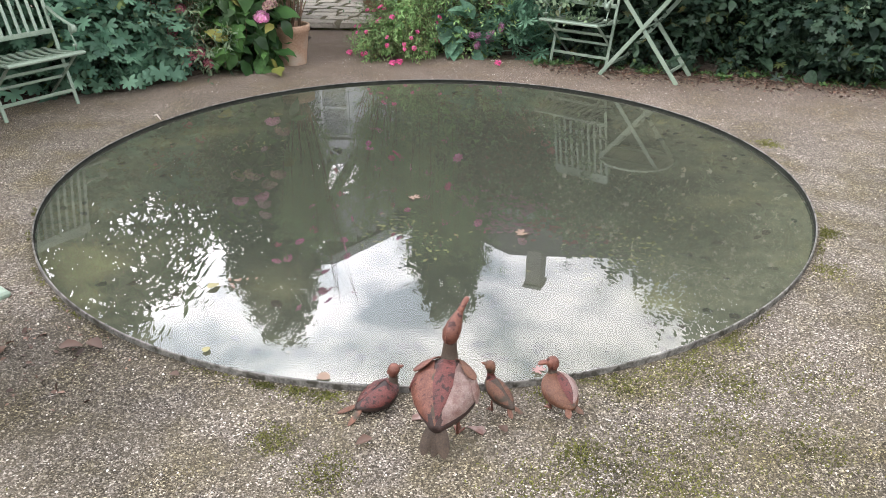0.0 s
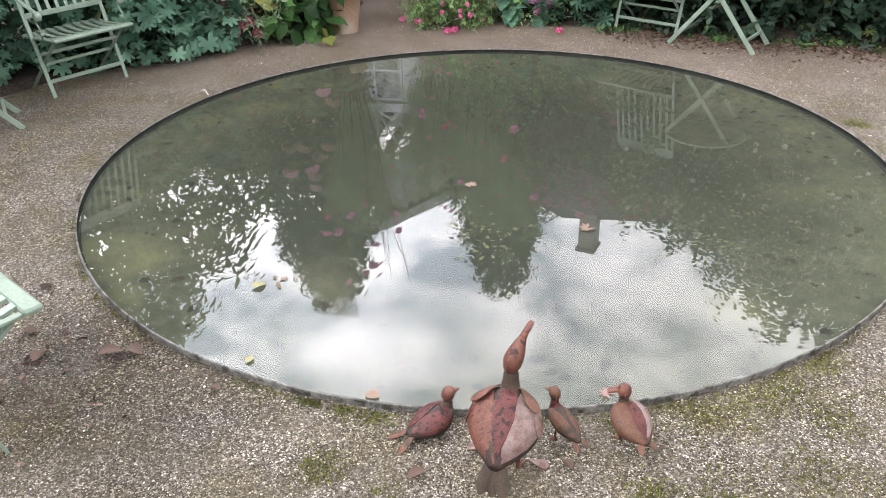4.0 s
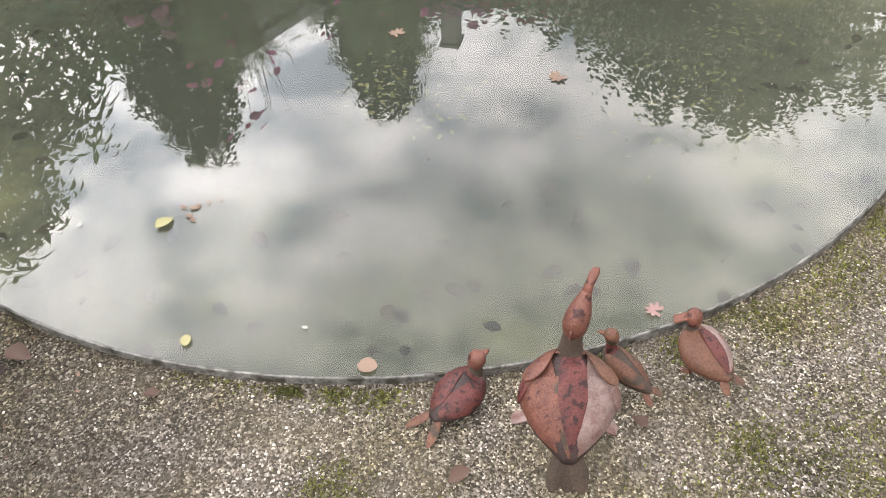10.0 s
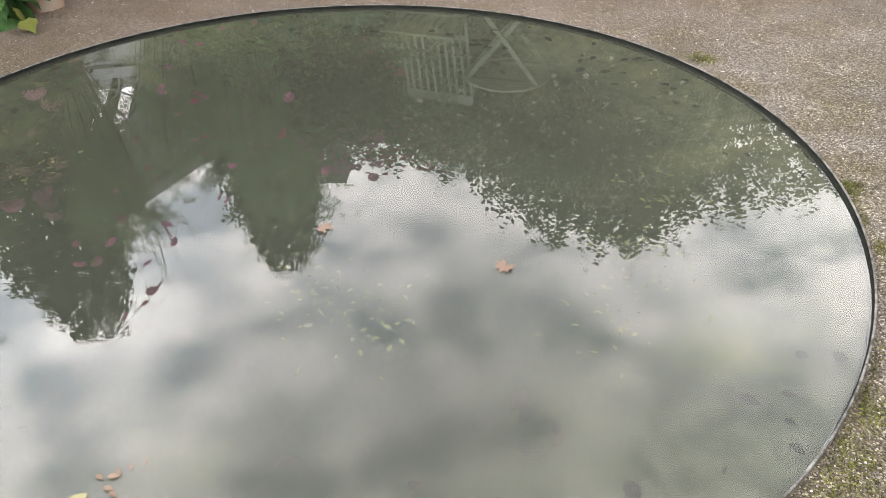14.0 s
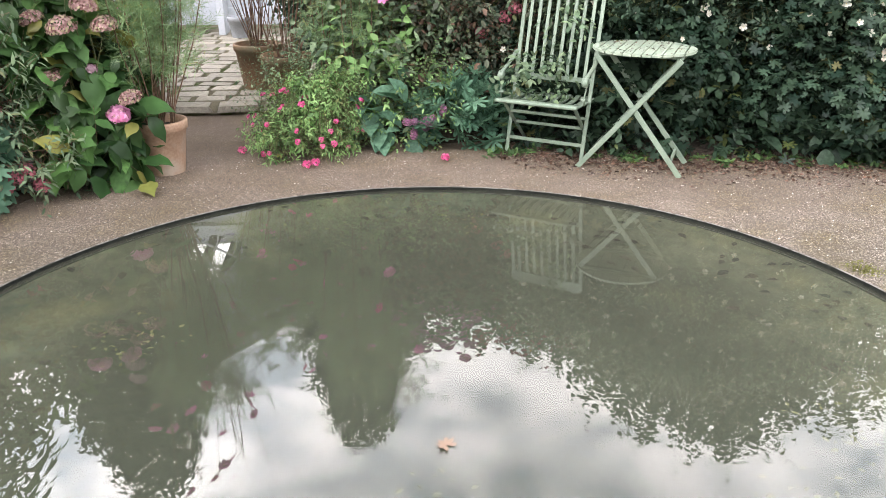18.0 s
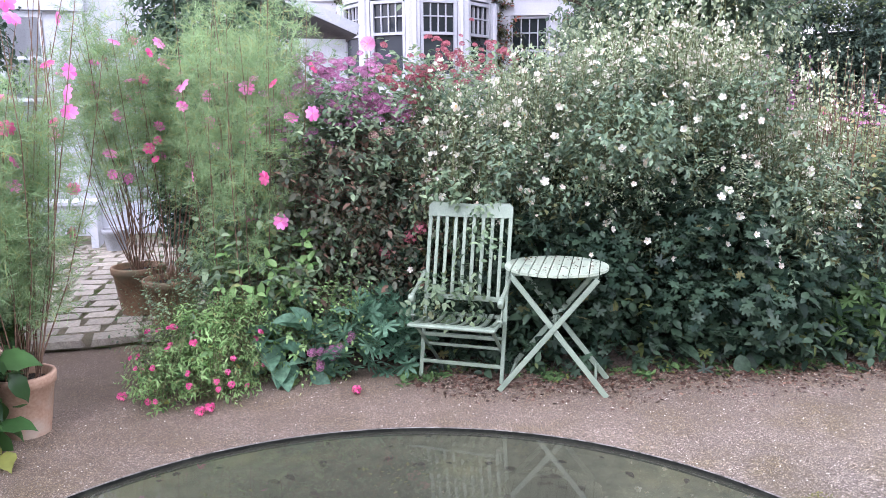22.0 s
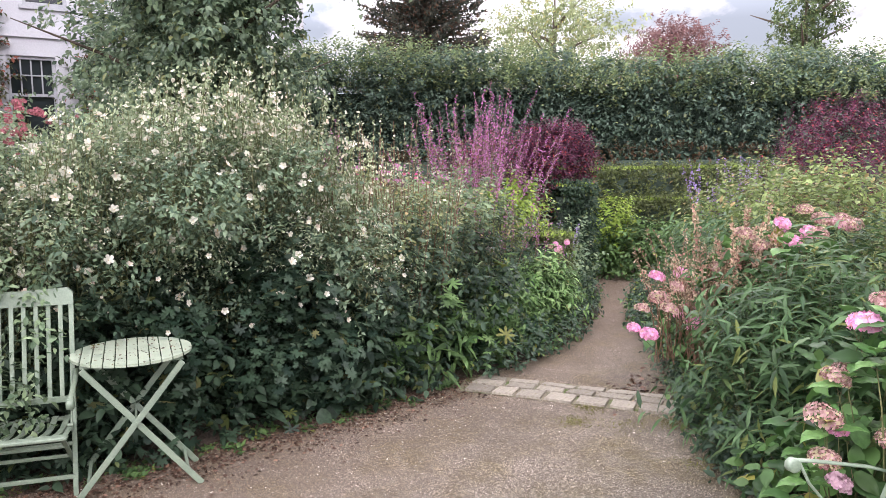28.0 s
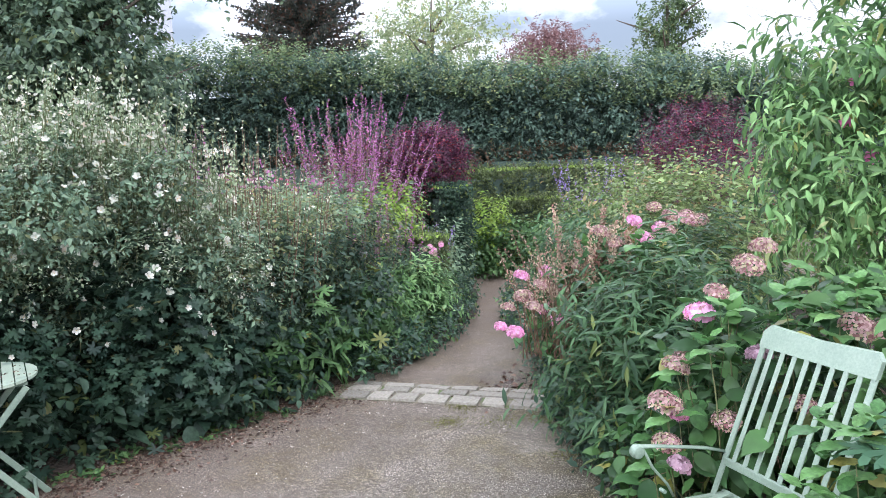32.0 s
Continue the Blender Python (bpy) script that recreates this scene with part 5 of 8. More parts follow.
def duck(label, at, turn, size, neck, head, beak, body, materials, plates, skins=(), legs=True, feet=(), neck_slot=0, body_slot=0, head_slot=0):
    """A welded bird, +y its front. body: (y, z, half width, half height) stations in units of size."""
    bm = bmesh.new()
    done = set()

    def mark(slot):
        for f in bm.faces:
            if f not in done:
                f.material_index = slot
                done.add(f)
    body = eased(body)
    hoops = [[bm.verts.new((w * math.sin(k * math.tau / 20), y, z + h * math.cos(k * math.tau / 20))) for k in range(20)] for y, z, w, h in body]
    for a, b in zip(hoops, hoops[1:]):
        for k in range(20):
            bm.faces.new((a[k], a[(k + 1) % 20], b[(k + 1) % 20], b[k]))
    bm.faces.new(hoops[0]), bm.faces.new(hoops[-1][::-1])
    mark(body_slot)
    neck, head = eased_line(neck), eased_line(head)
    tube(bm, [p for p, r in neck], [r for p, r in neck], 14)
    mark(neck_slot)
    tube(bm, [p for p, r in head], [r for p, r in head], 14)
    # the welded seam along the head
    for p, r in head[2:-2]:
        bead = bmesh.ops.create_icosphere(bm, subdivisions=1, radius=0.012 + 0.004 * math.sin(90 * p[2]))["verts"]
        bmesh.ops.translate(bm, verts=bead, vec=Vector(p) + Vector((-0.35 * r, -0.93 * r, 0.15 * r)))
    tube(bm, [p for p, r in beak], [r for p, r in beak], 10)
    mark(head_slot)
    for f in bm.faces:
        f.smooth = True
    for base, way, out, ln, wd, slot in plates:
        plate(bm, base, way, out, ln, wd)
        mark(slot)
    for y0, y1, f0, f1, wide, lift, slot in skins:
        skin_plate(bm, body, y0, y1, f0, f1, wide, lift)
        mark(slot)
    for x, y, way, ln in feet:
        foot = [bm.verts.new(v) for v in ((x, y, 0.07), (x + ln * math.cos(way - 0.4), y + ln * math.sin(way - 0.4), 0.02), (x + 1.1 * ln * math.cos(way), y + 1.1 * ln * math.sin(way), 0.02), (x + ln * math.cos(way + 0.4), y + ln * math.sin(way + 0.4), 0.02))]
        under = [bm.verts.new(v.co - Vector((0, 0, 0.016))) for v in foot]
        bm.faces.new(foot), bm.faces.new(under[::-1])
        for k in range(4):
            bm.faces.new((foot[k], under[k], under[(k + 1) % 4], foot[(k + 1) % 4]))
    mark(3)
    if legs:
        for s in (-1, 1):
            tube(bm, [(s * 0.14, 0.0, 0.40), (s * 0.15, 0.04, 0.2), (s * 0.15, 0.0, 0.02)], 0.022, 6)
            for da in (-0.5, 0, 0.5):
                tube(bm, [(s * 0.15, 0.0, 0.02), (s * 0.15 + 0.12 * math.sin(da), 0.14 * math.cos(da), 0.012)], 0.014, 5)
    bmesh.ops.scale(bm, vec=size, verts=bm.verts)
    for v in bm.verts:
        v.co += Vector(noise.noise_vector(v.co * 30)) * 0.0007
    bmesh.ops.recalc_face_normals(bm, faces=bm.faces)
    me = bpy.data.meshes.new("duck_statue")
    bm.to_mesh(me)
    bm.free()
    for m in materials:
        me.materials.append(m)
    ob = tagged(new("duck_statue", me), label, "duck statue", "rusty iron ducks")
    ob.matrix_basis = pose(*at, 0, 0, turn)
    return ob


def turned(L, degrees, about=(0, 0.33)):
    """Head or beak turned to one side on its neck."""
    a = radians(degrees)
    out = []
    for p, r in L:
        x, y = p[0] - about[0], p[1] - about[1]
        out.append(((about[0] + x * math.cos(a) - y * math.sin(a), about[1] + x * math.sin(a) + y * math.cos(a), p[2]), r))
    return out


IRON = [RUST, RUST_TAN, RUST_RED, RUST_GREY, RUST_OLIVE, RUST_DARK]
MB = [(-0.44, 0.41, 0.06, 0.045), (-0.36, 0.45, 0.145, 0.11), (-0.22, 0.51, 0.275, 0.195), (-0.06, 0.58, 0.362, 0.255), (0.08, 0.63, 0.358, 0.28), (0.20, 0.665, 0.295, 0.25), (0.29, 0.69, 0.205, 0.19), (0.36, 0.71, 0.11, 0.10)]
tail = [((k * 0.05, -0.36 - 0.01 * abs(k), 0.44), (k * 0.20, -0.52, -0.80), (k * 0.15, -0.8, 0.6), 0.38, 0.145, 4) for k in (-1, 1, 0)]
wings = [(0.26, -0.06, -72, -80, 27, 0.020, 2), (0.20, -0.36, -40, -34, 23, 0.034, 0), (0.10, -0.40, -74, -60, 24, 0.010, 0), (0.31, -0.01, -33, -42, 15, 0.080, 0), (0.02, -0.44, -11, -7, 17, 0.034, 1), (0.30, -0.42, 1, 2, 17, 0.058, 2), (0.31, -0.02, 30, 40, 14, 0.080, 1), (0.22, -0.39, 36, 30, 22, 0.036, 3), (0.26, -0.10, 72, 78, 27, 0.022, 3), (0.08, -0.42, 70, 50, 25, 0.010, 3), (0.345, 0.20, 0, 0, 34, 0.035, 0)]
MOTHER = dict(neck=[((0, 0.20, 0.78), 0.19), ((0, 0.24, 0.87), 0.115), ((0, 0.265, 0.97), 0.090), ((0, 0.265, 1.07), 0.076), ((0, 0.255, 1.13), 0.062)],
              head=[((0, 0.25, 1.12), 0.060), ((0, 0.255, 1.17), 0.088), ((0, 0.28, 1.24), 0.100), ((0, 0.33, 1.32), 0.090), ((0, 0.38, 1.40), 0.060), ((0, 0.42, 1.45), 0.040)],
              beak=[((0, 0.40, 1.43), (0.042, 0.038)), ((0, 0.46, 1.50), (0.034, 0.028)), ((0, 0.53, 1.565), (0.038, 0.024)), ((0, 0.56, 1.59), (0.024, 0.014))])
duck("tall rusty iron duck statue with raised beak and overlapping plates", (-0.155, 1.655, 0), -8, (0.246, 0.24, 0.236), body=MB, plates=tail, skins=wings, materials=IRON, neck=MOTHER["neck"], head=turned(MOTHER["head"], -28, (0, 0.25)), beak=turned(MOTHER["beak"], -28, (0, 0.25)), neck_slot=4, body_slot=5,
     feet=((-0.22, 0.14, 2.9, 0.20), (0.24, 0.10, 0.1, 0.20)))

SB = [(-0.50, 0.30, 0.05, 0.04), (-0.34, 0.33, 0.16, 0.15), (-0.10, 0.38, 0.25, 0.24), (0.12, 0.44, 0.25, 0.25), (0.30, 0.50, 0.17, 0.18), (0.38, 0.54, 0.08, 0.10)]
SN = [((0, 0.26, 0.58), 0.13), ((0, 0.30, 0.70), 0.088), ((0, 0.31, 0.80), 0.074), ((0, 0.31, 0.86), 0.070)]
SH = [((0, 0.30, 0.82), 0.07), ((0, 0.30, 0.90), 0.098), ((0, 0.33, 0.99), 0.106), ((0, 0.36, 1.06), 0.078), ((0, 0.37, 1.09), 0.03)]
SK = [((0, 0.40, 0.99), (0.06, 0.04)), ((0, 0.50, 0.985), (0.03, 0.02)), ((0, 0.54, 0.98), (0.012, 0.01))]
tails = [((k * 0.05, -0.40, 0.32), (k * 0.34, -1, -0.34), (k * 0.1, -0.3, 1), 0.34, 0.11, 1) for k in (-1, 1)]
dark_wings = [(0.30, -0.44, 52, 34, 40, 0.035, 2), (0.30, -0.44, -52, -34, 40, 0.035, 2), (0.35, 0.16, 0, 0, 40, 0.03, 2)]
folded = [(0.30, -0.44, 52, 34, 40, 0.035, 0), (0.30, -0.44, -52, -34, 40, 0.035, 0), (0.35, 0.16, 0, 0, 40, 0.03, 1)]


def shifted(L, dz):
    return [((p[0], p[1], p[2] + dz), r) for p, r in L]


def tails_at(dz, k=1.0):
    return [((b[0], b[1], b[2] + dz), w, o, ln * k, wd, slot) for b, w, o, ln, wd, slot in tails]


duck("small dark rusty iron duckling statue sitting low on the gravel", (-0.356, 1.758, 0), -52, (0.19, 0.155, 0.132), body=[(y, z - 0.14, w, h) for y, z, w, h in SB], neck=shifted(SN, -0.14), head=shifted(SH, -0.14), beak=shifted(SK, -0.14),
     plates=tails_at(-0.14, 1.3), skins=dark_wings, materials=IRON, legs=False, neck_slot=4, body_slot=5)
duck("small brown iron duckling statue standing on thin legs", (-0.008, 1.775, 0), 38, (0.145, 0.14, 0.124), body=[(y, z + 0.06, w * 0.82, h * 0.85) for y, z, w, h in SB], neck=shifted(SN, 0.04), head=shifted(SH, 0.04), beak=turned(shifted(SK, 0.04), 25),
     plates=tails_at(0.04, 0.8), skins=[(0.28, -0.42, 52, 40, 36, 0.03, 1), (0.28, -0.42, -52, -40, 36, 0.03, 1)], materials=IRON, body_slot=4, neck_slot=2, head_slot=1)
WB = [((0, 0.36, 0.98), (0.09, 0.07)), ((0, 0.45, 0.95), (0.07, 0.045)), ((0, 0.54, 0.91), (0.085, 0.03)), ((0, 0.57, 0.90), (0.06, 0.02))]
duck("rusty iron duckling statue turning its flat beak aside", (0.168, 1.80, 0), 28, (0.18, 0.15, 0.132), body=[(y, z + 0.05, w * 1.15, h) for y, z, w, h in SB], neck=SN, head=SH, beak=turned(WB, 52),
     plates=tails_at(0.05, 0.8), skins=[(0.28, -0.44, 46, 24, 32, 0.03, 3), (0.28, -0.44, -46, -24, 32, 0.03, 1), (0.20, -0.46, 10, 4, 17, 0.06, 2)], materials=IRON, body_slot=1, neck_slot=4)


# ---- pots ----
def plant_pot(label, at, r, h, material, stems=14):
    pt = thing("plant_pot", label, "plant pot", at)
    t = 0.018
    prof = [(r * 0.70, 0.0), (r * 0.94, h - 0.055), (r * 1.0, h - 0.052), (r * 1.02, h - 0.008), (r * 1.0, h), (r - t, h), (r - t - 0.01, h - 0.06), (r * 0.8, h - 0.07)]
    part("pot", lathe(bmesh.new(), prof, 36), material, pt, "", True)
    link("soil", ring_mesh("soil", [0.001, r * 0.5, r - t - 0.004], 24, (0, 0), h - 0.045), SOIL, pt, "dark potting soil")
    return pt


YARD = 0.075
POTS = [((-1.80, 6.03, 0), 0.150, 0.31, POT), ((-1.46, 8.12, YARD), 0.20, 0.36, POT_DARK), ((-1.20, 7.72, YARD), 0.20, 0.33, POT_DARK)]
for (at, r, h, m), lb in zip(POTS, ("pale worn terracotta pot with tall stems on gravel", "large brown terracotta pot on the stone paving", "large dark terracotta pot at the edge of the paving")):
    plant_pot(lb, at, r, h, m)
plant_pot("small grey pot on the paving beside a white bench", (-2.02, 11.2, YARD), 0.15, 0.24, surface("grey_pot", (0.2, 0.21, 0.22), (0.32, 0.33, 0.35), rough=0.8))


# ---- cosmos in the pots ----
COSMOS = flower_mesh("cosmos_flower", 8, 0.048, PETAL, 0.12, (PINK, YOLK), 0.007)
COSMOS_DEEP = flower_mesh("cosmos_flower", 8, 0.042, PETAL, 0.15, (MAGENTA, YOLK), 0.007)


def cosmos(label, at, base, stems, height, spread, flowers, plumes=260, reach=1.0, low=0.16, foot=0.10):
    pl = thing("cosmos_plant", label, "flower", at, 0, "cosmos in pots")
    k = stems
    a = rng.random(k) * math.tau
    b0 = np.stack([foot * np.cos(a) * rng.random(k), foot * np.sin(a) * rng.random(k), np.full(k, base - 0.05)], 1)
    b1 = np.stack([spread * np.cos(a) * rng.random(k) ** 0.5, spread * np.sin(a) * rng.random(k) ** 0.5, height * (0.75 + 0.25 * rng.random(k))], 1)
    sticks("stem_mass", b0, b1, 0.0045, STEM_RED, pl, 0.05)
    # feathery leaves
    m = plumes
    s = rng.random(m) ** 0.75
    i = rng.integers(0, k, m)
    c = b0[i] + (b1[i] - b0[i]) * (low + (reach - low) * s)[:, None] + 0.06 * rng.normal(size=(m, 3))
    d = unit(rng.normal(size=(m, 3)) * (1, 1, 0.35) + np.array([0, 0, 0.55]))
    L = 0.10 + 0.10 * rng.random(m)
    per = 32
    u = np.linspace(0.1, 1, per)
    pos = c[:, None] + d[:, None] * (u[None] * L[:, None])[..., None]
    axis = unit(d[:, None] * 0.7 + rng.normal(size=(m, per, 3)) * 0.8)
    sz = (0.075 * (1.15 - 0.6 * u))[None] * (0.7 + 0.6 * rng.random((m, per)))
    scatter_leaves("feathery_foliage", pos.reshape(-1, 3), axis.reshape(-1, 3), rng.normal(size=(m * per, 3)), sz.ravel(), NEEDLE2, COSMOS_LEAF, pl)
    for j in range(flowers):
        i = rng.integers(0, k)
        c = b0[i] + (b1[i] - b0[i]) * (0.40 + 0.65 * rng.random()) + 0.12 * rng.normal(size=3) * (1, 1, 0.7)
        w = unit(rng.normal(size=3) * (0.7, 0.5, 0.4) + np.array([0.1, -0.8, 0.55]))
        put("flower", COSMOS if rng.random() < 0.7 else COSMOS_DEEP, facing(Vector(at) + Vector(c), w, rng.random() * 6, 0.7 + 0.35 * rng.random()), pl)
    return pl


NEEDLE2 = fan([(0, 0.012), (0.5, 0.018), (1, 0)], 0.0, 0.25)
cosmos("tall feathery cosmos with bright pink flowers in a pot", POTS[0][0], 0.31, 26, 2.3, 0.50, 34, 1000, 0.72)
cosmos("tall feathery cosmos with a few pink flowers in a brown pot", POTS[1][0], 0.36, 26, 2.2, 0.60, 24, 1000, 1.0, 0.34)
cosmos("tall feathery cosmos growing out of a dark pot", POTS[2][0], 0.33, 26, 2.25, 0.62, 26, 1100, 1.0, 0.34)
cosmos("feathery cosmos at the back of the border", (-0.62, 6.92, 0.03), 0.05, 34, 2.35, 0.50, 26, 1350, 1.0, 0.2, 0.32)


# ---- shrubs of the border ----
WHITE_FLOWER = flower_mesh("white_flower", 5, 0.0255, fan([(0, 0.05), (0.35, 0.26), (0.7, 0.36), (0.9, 0.28), (1, 0.10)], 0.1, 0.1), 0.5, (WHITE_PETAL, YOLK), 0.006)
WHITE_BUD = flower_mesh("white_bud", 4, 0.021, CUP_PETAL, 1.15, (WHITE_PETAL, YOLK))
HEADS = {"pink": head_mesh("hydrangea_head", 0.066, 130, HYD_PINK, 0.7, 0.0145), "faded": head_mesh("hydrangea_head", 0.068, 210, HYD_FADED, 0.72, 0.0082), "mauve": head_mesh("hydrangea_head", 0.06, 130, HYD_MAUVE, 0.7, 0.012), "red": head_mesh("flower_cluster", 0.042, 46, RED_FLOWER, 0.6, 0.011), "rose": head_mesh("flower_cluster", 0.055, 110, SEDUM, 0.45, 0.008), "magenta": head_mesh("flower_cluster", 0.024, 16, MAGENTA, 0.8, 0.011)}


def shrub(name, label, category="shrub", group=""):
    return thing(name, label, category, (0, 0, 0), 0, group)


# white-flowered bush
ab = [(0.75, 7.0, 0.78, 0.50, 0.50, 0.76), (1.25, 6.78, 0.82, 0.55, 0.55, 0.84), (1.8, 6.58, 0.88, 0.55, 0.55, 0.90), (2.25, 6.38, 0.80, 0.48, 0.48, 0.84), (2.65, 6.22, 0.56, 0.40, 0.40, 0.62), (1.6, 7.0, 1.05, 0.55, 0.5, 0.70), (2.1, 6.72, 1.12, 0.46, 0.44, 0.66)]
an = shrub("anemone_bush", "big grey-green bush full of small white flowers behind the table")
upper = [(x, y - 0.05, z + 0.36, a, b, c * 0.62) for x, y, z, a, b, c in ab]
lower = [(x, y - 0.08, z * 0.62, a * 1.02, b * 1.05, c * 0.72) for x, y, z, a, b, c in ab]
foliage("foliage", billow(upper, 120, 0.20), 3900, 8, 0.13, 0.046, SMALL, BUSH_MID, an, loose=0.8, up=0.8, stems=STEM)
# lower and inner leaves: dark green, with the shade there in their colour
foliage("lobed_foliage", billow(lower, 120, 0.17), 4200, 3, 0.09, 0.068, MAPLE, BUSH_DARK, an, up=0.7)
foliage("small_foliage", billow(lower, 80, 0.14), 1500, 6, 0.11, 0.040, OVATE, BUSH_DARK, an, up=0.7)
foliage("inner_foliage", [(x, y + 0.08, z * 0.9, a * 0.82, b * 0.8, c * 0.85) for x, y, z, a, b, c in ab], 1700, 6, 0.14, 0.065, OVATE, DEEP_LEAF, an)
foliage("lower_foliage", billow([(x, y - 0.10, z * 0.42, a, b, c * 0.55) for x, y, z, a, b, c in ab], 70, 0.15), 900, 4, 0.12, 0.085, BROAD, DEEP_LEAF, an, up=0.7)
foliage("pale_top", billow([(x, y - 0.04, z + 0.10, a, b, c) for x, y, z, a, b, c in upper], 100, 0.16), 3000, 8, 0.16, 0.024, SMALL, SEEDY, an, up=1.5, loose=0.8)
# tall wands with buds that stand out over the top and lean forward
k = 600
wx = 0.40 + 2.50 * rng.random(k)
tip = np.interp(wx, [0.40, 0.92, 1.38, 1.70, 2.05, 2.45, 2.90], [1.70, 1.94, 2.17, 2.28, 2.37, 2.24, 1.80]) - 0.58 * rng.random(k) ** 0.85
wy = 6.42 - 0.22 * (wx - 1.2) + 0.55 * (rng.random(k) - 0.35)
ty = np.stack([wx, wy, tip], 1)
tx = ty - np.stack([0.08 * rng.normal(size=k), -0.12 + 0.10 * rng.normal(size=k), 0.45 + 0.40 * rng.random(k)], 1)
sticks("flower_stalk", tx, ty, 0.0034, STEM, an, 0.05)
per = 30
s = rng.random((k, per)) ** 0.7
c = (tx[:, None] + (ty - tx)[:, None] * s[..., None] + 0.022 * rng.normal(size=(k, per, 3))).reshape(-1, 3)
scatter_leaves("bud_mass", c, rng.normal(size=c.shape) + (0, 0, 0.5), rng.normal(size=c.shape), 0.016 + 0.02 * rng.random(len(c)), OVATE, SEEDY, an)
c, o = shell(ab, 4200, 0.05, 0.24)
ok = (o[:, 1] < -0.1) & (c[:, 2] > 0.55) & (rng.random(len(c)) < (c[:, 2] - 0.3) / 1.2)
c, o = c[ok][:380], o[ok][:380]
for p, w in zip(c + 0.20 * o, o):
    put("flower", WHITE_FLOWER if rng.random() < 0.65 else WHITE_BUD, facing(p, unit(w + np.array([-0.2, -0.6, 0.4]) + 0.5 * rng.normal(size=3)), rng.random() * 6, 0.65 + 0.55 * rng.random()), an)
for p, p0 in zip(ty[:520], tx):
    p = p0 + (p - p0) * (0.45 + 0.6 * rng.random())
    put("flower", WHITE_FLOWER if rng.random() < 0.5 else WHITE_BUD, facing(p, unit(np.array([-0.1, -0.5, 0.6]) + 0.6 * rng.normal(size=3)), rng.random() * 6, 0.70 + 0.65 * rng.random()), an)

# dark rose bush behind the chair
rb = [(-0.15, 7.15, 0.85, 0.52, 0.5, 0.75), (0.35, 7.05, 0.85, 0.5, 0.5, 0.7), (0.05, 7.3, 0.95, 0.6, 0.45, 0.5)]
ro = shrub("rose_bush", "dark rose bush with purple-green leaves and faded pink blooms")
foliage("foliage", billow(rb, 90, 0.17), 1900, 6, 0.14, 0.055, OVATE, ROSE_LEAF, ro, up=0.7, stems=STEM_RED)
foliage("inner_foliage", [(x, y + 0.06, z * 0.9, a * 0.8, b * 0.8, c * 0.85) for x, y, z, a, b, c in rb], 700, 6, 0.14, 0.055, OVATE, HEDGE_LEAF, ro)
foliage("green_leaf", [(x, y - 0.05, z + 0.22, a, b, c) for x, y, z, a, b, c in rb], 900, 6, 0.16, 0.045, OVATE, BUSH_LEAF, ro, up=0.9)
for x, y, z, kk in ((0.16, 6.62, 0.70, "red"), (0.30, 6.55, 0.80, "red"), (0.36, 6.52, 0.86, "red"), (-0.25, 6.75, 1.05, "red")):
    put("bloom", HEADS[kk], facing((x, y, z), (0, -0.7, 0.5)), ro)
rv = shrub("rose_shoots", "leafy rose shoots growing through the armchair")
kept, CLEAR = CLEAR, []
foliage("foliage", [(0.40, 6.12, 0.48, 0.16, 0.12, 0.10)], 46, 5, 0.12, 0.05, OVATE, BUSH_LEAF, rv)
foliage("upper_growth", [(0.62, 6.18, 0.72, 0.14, 0.08, 0.12)], 26, 5, 0.12, 0.045, OVATE, BUSH_LEAF, rv)
foliage("overhanging_growth", [(0.60, 6.38, 1.08, 0.30, 0.10, 0.10), (0.70, 6.34, 0.98, 0.14, 0.08, 0.08)], 60, 6, 0.12, 0.045, OVATE, BUSH_LEAF, rv, up=-0.2)
CLEAR = kept

# joe-pye weed: rosy clusters over the roses
jp = shrub("sedum_clump", "tall clump with flat rosy flower clusters behind the roses", "flower")
foliage("foliage", [(-0.25, 7.5, 1.05, 0.5, 0.5, 0.70), (0.35, 7.5, 1.15, 0.6, 0.5, 0.72), (1.0, 7.7, 1.15, 0.5, 0.5, 0.78)], 2200, 6, 0.16, 0.06, OVATE, BUSH_LEAF, jp)
for x, z, r, kk in ((0.02, 1.74, 0.13, "rose"), (0.18, 1.57, 0.11, "rose"), (0.32, 1.59, 0.08, "rose"), (-0.29, 1.38, 0.09, "rose"), (-0.08, 1.86, 0.08, "rose"), (0.28, 1.80, 0.06, "red"), (0.46, 1.66, 0.08, "red"), (0.54, 1.80, 0.10, "red"), (0.80, 1.88, 0.16, "red"), (0.70, 1.96, 0.10, "red"), (-0.42, 1.62, 0.08, "rose"), (1.05, 1.95, 0.12, "red"), (0.16, 1.60, 0.12, "rose"), (-0.02, 1.60, 0.10, "rose"), (-0.12, 1.74, 0.12, "rose"), (-0.20, 1.84, 0.07, "rose"), (0.16, 1.86, 0.07, "rose"), (0.40, 1.88, 0.12, "red"), (0.62, 1.78, 0.14, "red"), (0.92, 1.84, 0.12, "red")):
    for i in range(16):
        put("flower_head", HEADS[kk], facing((x + r * rng.normal() * 0.85, 6.92 + 0.12 * rng.random() + (0.1 if x > 0.5 else 0), z + 0.55 * r * rng.normal()), unit(np.array([0, -0.5, 1]) + 0.3 * rng.normal(size=3)), 0, 0.34 + 0.36 * rng.random()), jp)
for x, z, kk in ((0.12, 1.42, "faded"), (0.22, 1.45, "faded"), (0.52, 1.2, "red"), (0.06, 1.1, "faded"), (0.45, 0.95, "faded")):
    put("flower_head", HEADS[kk], facing((x, 6.72, z), (0, -0.8, 0.6), 0, 0.5), jp)
dh = thing("dahlia", "single pink dahlia on a tall stem", "flower", (0.13, 7.0, 0))
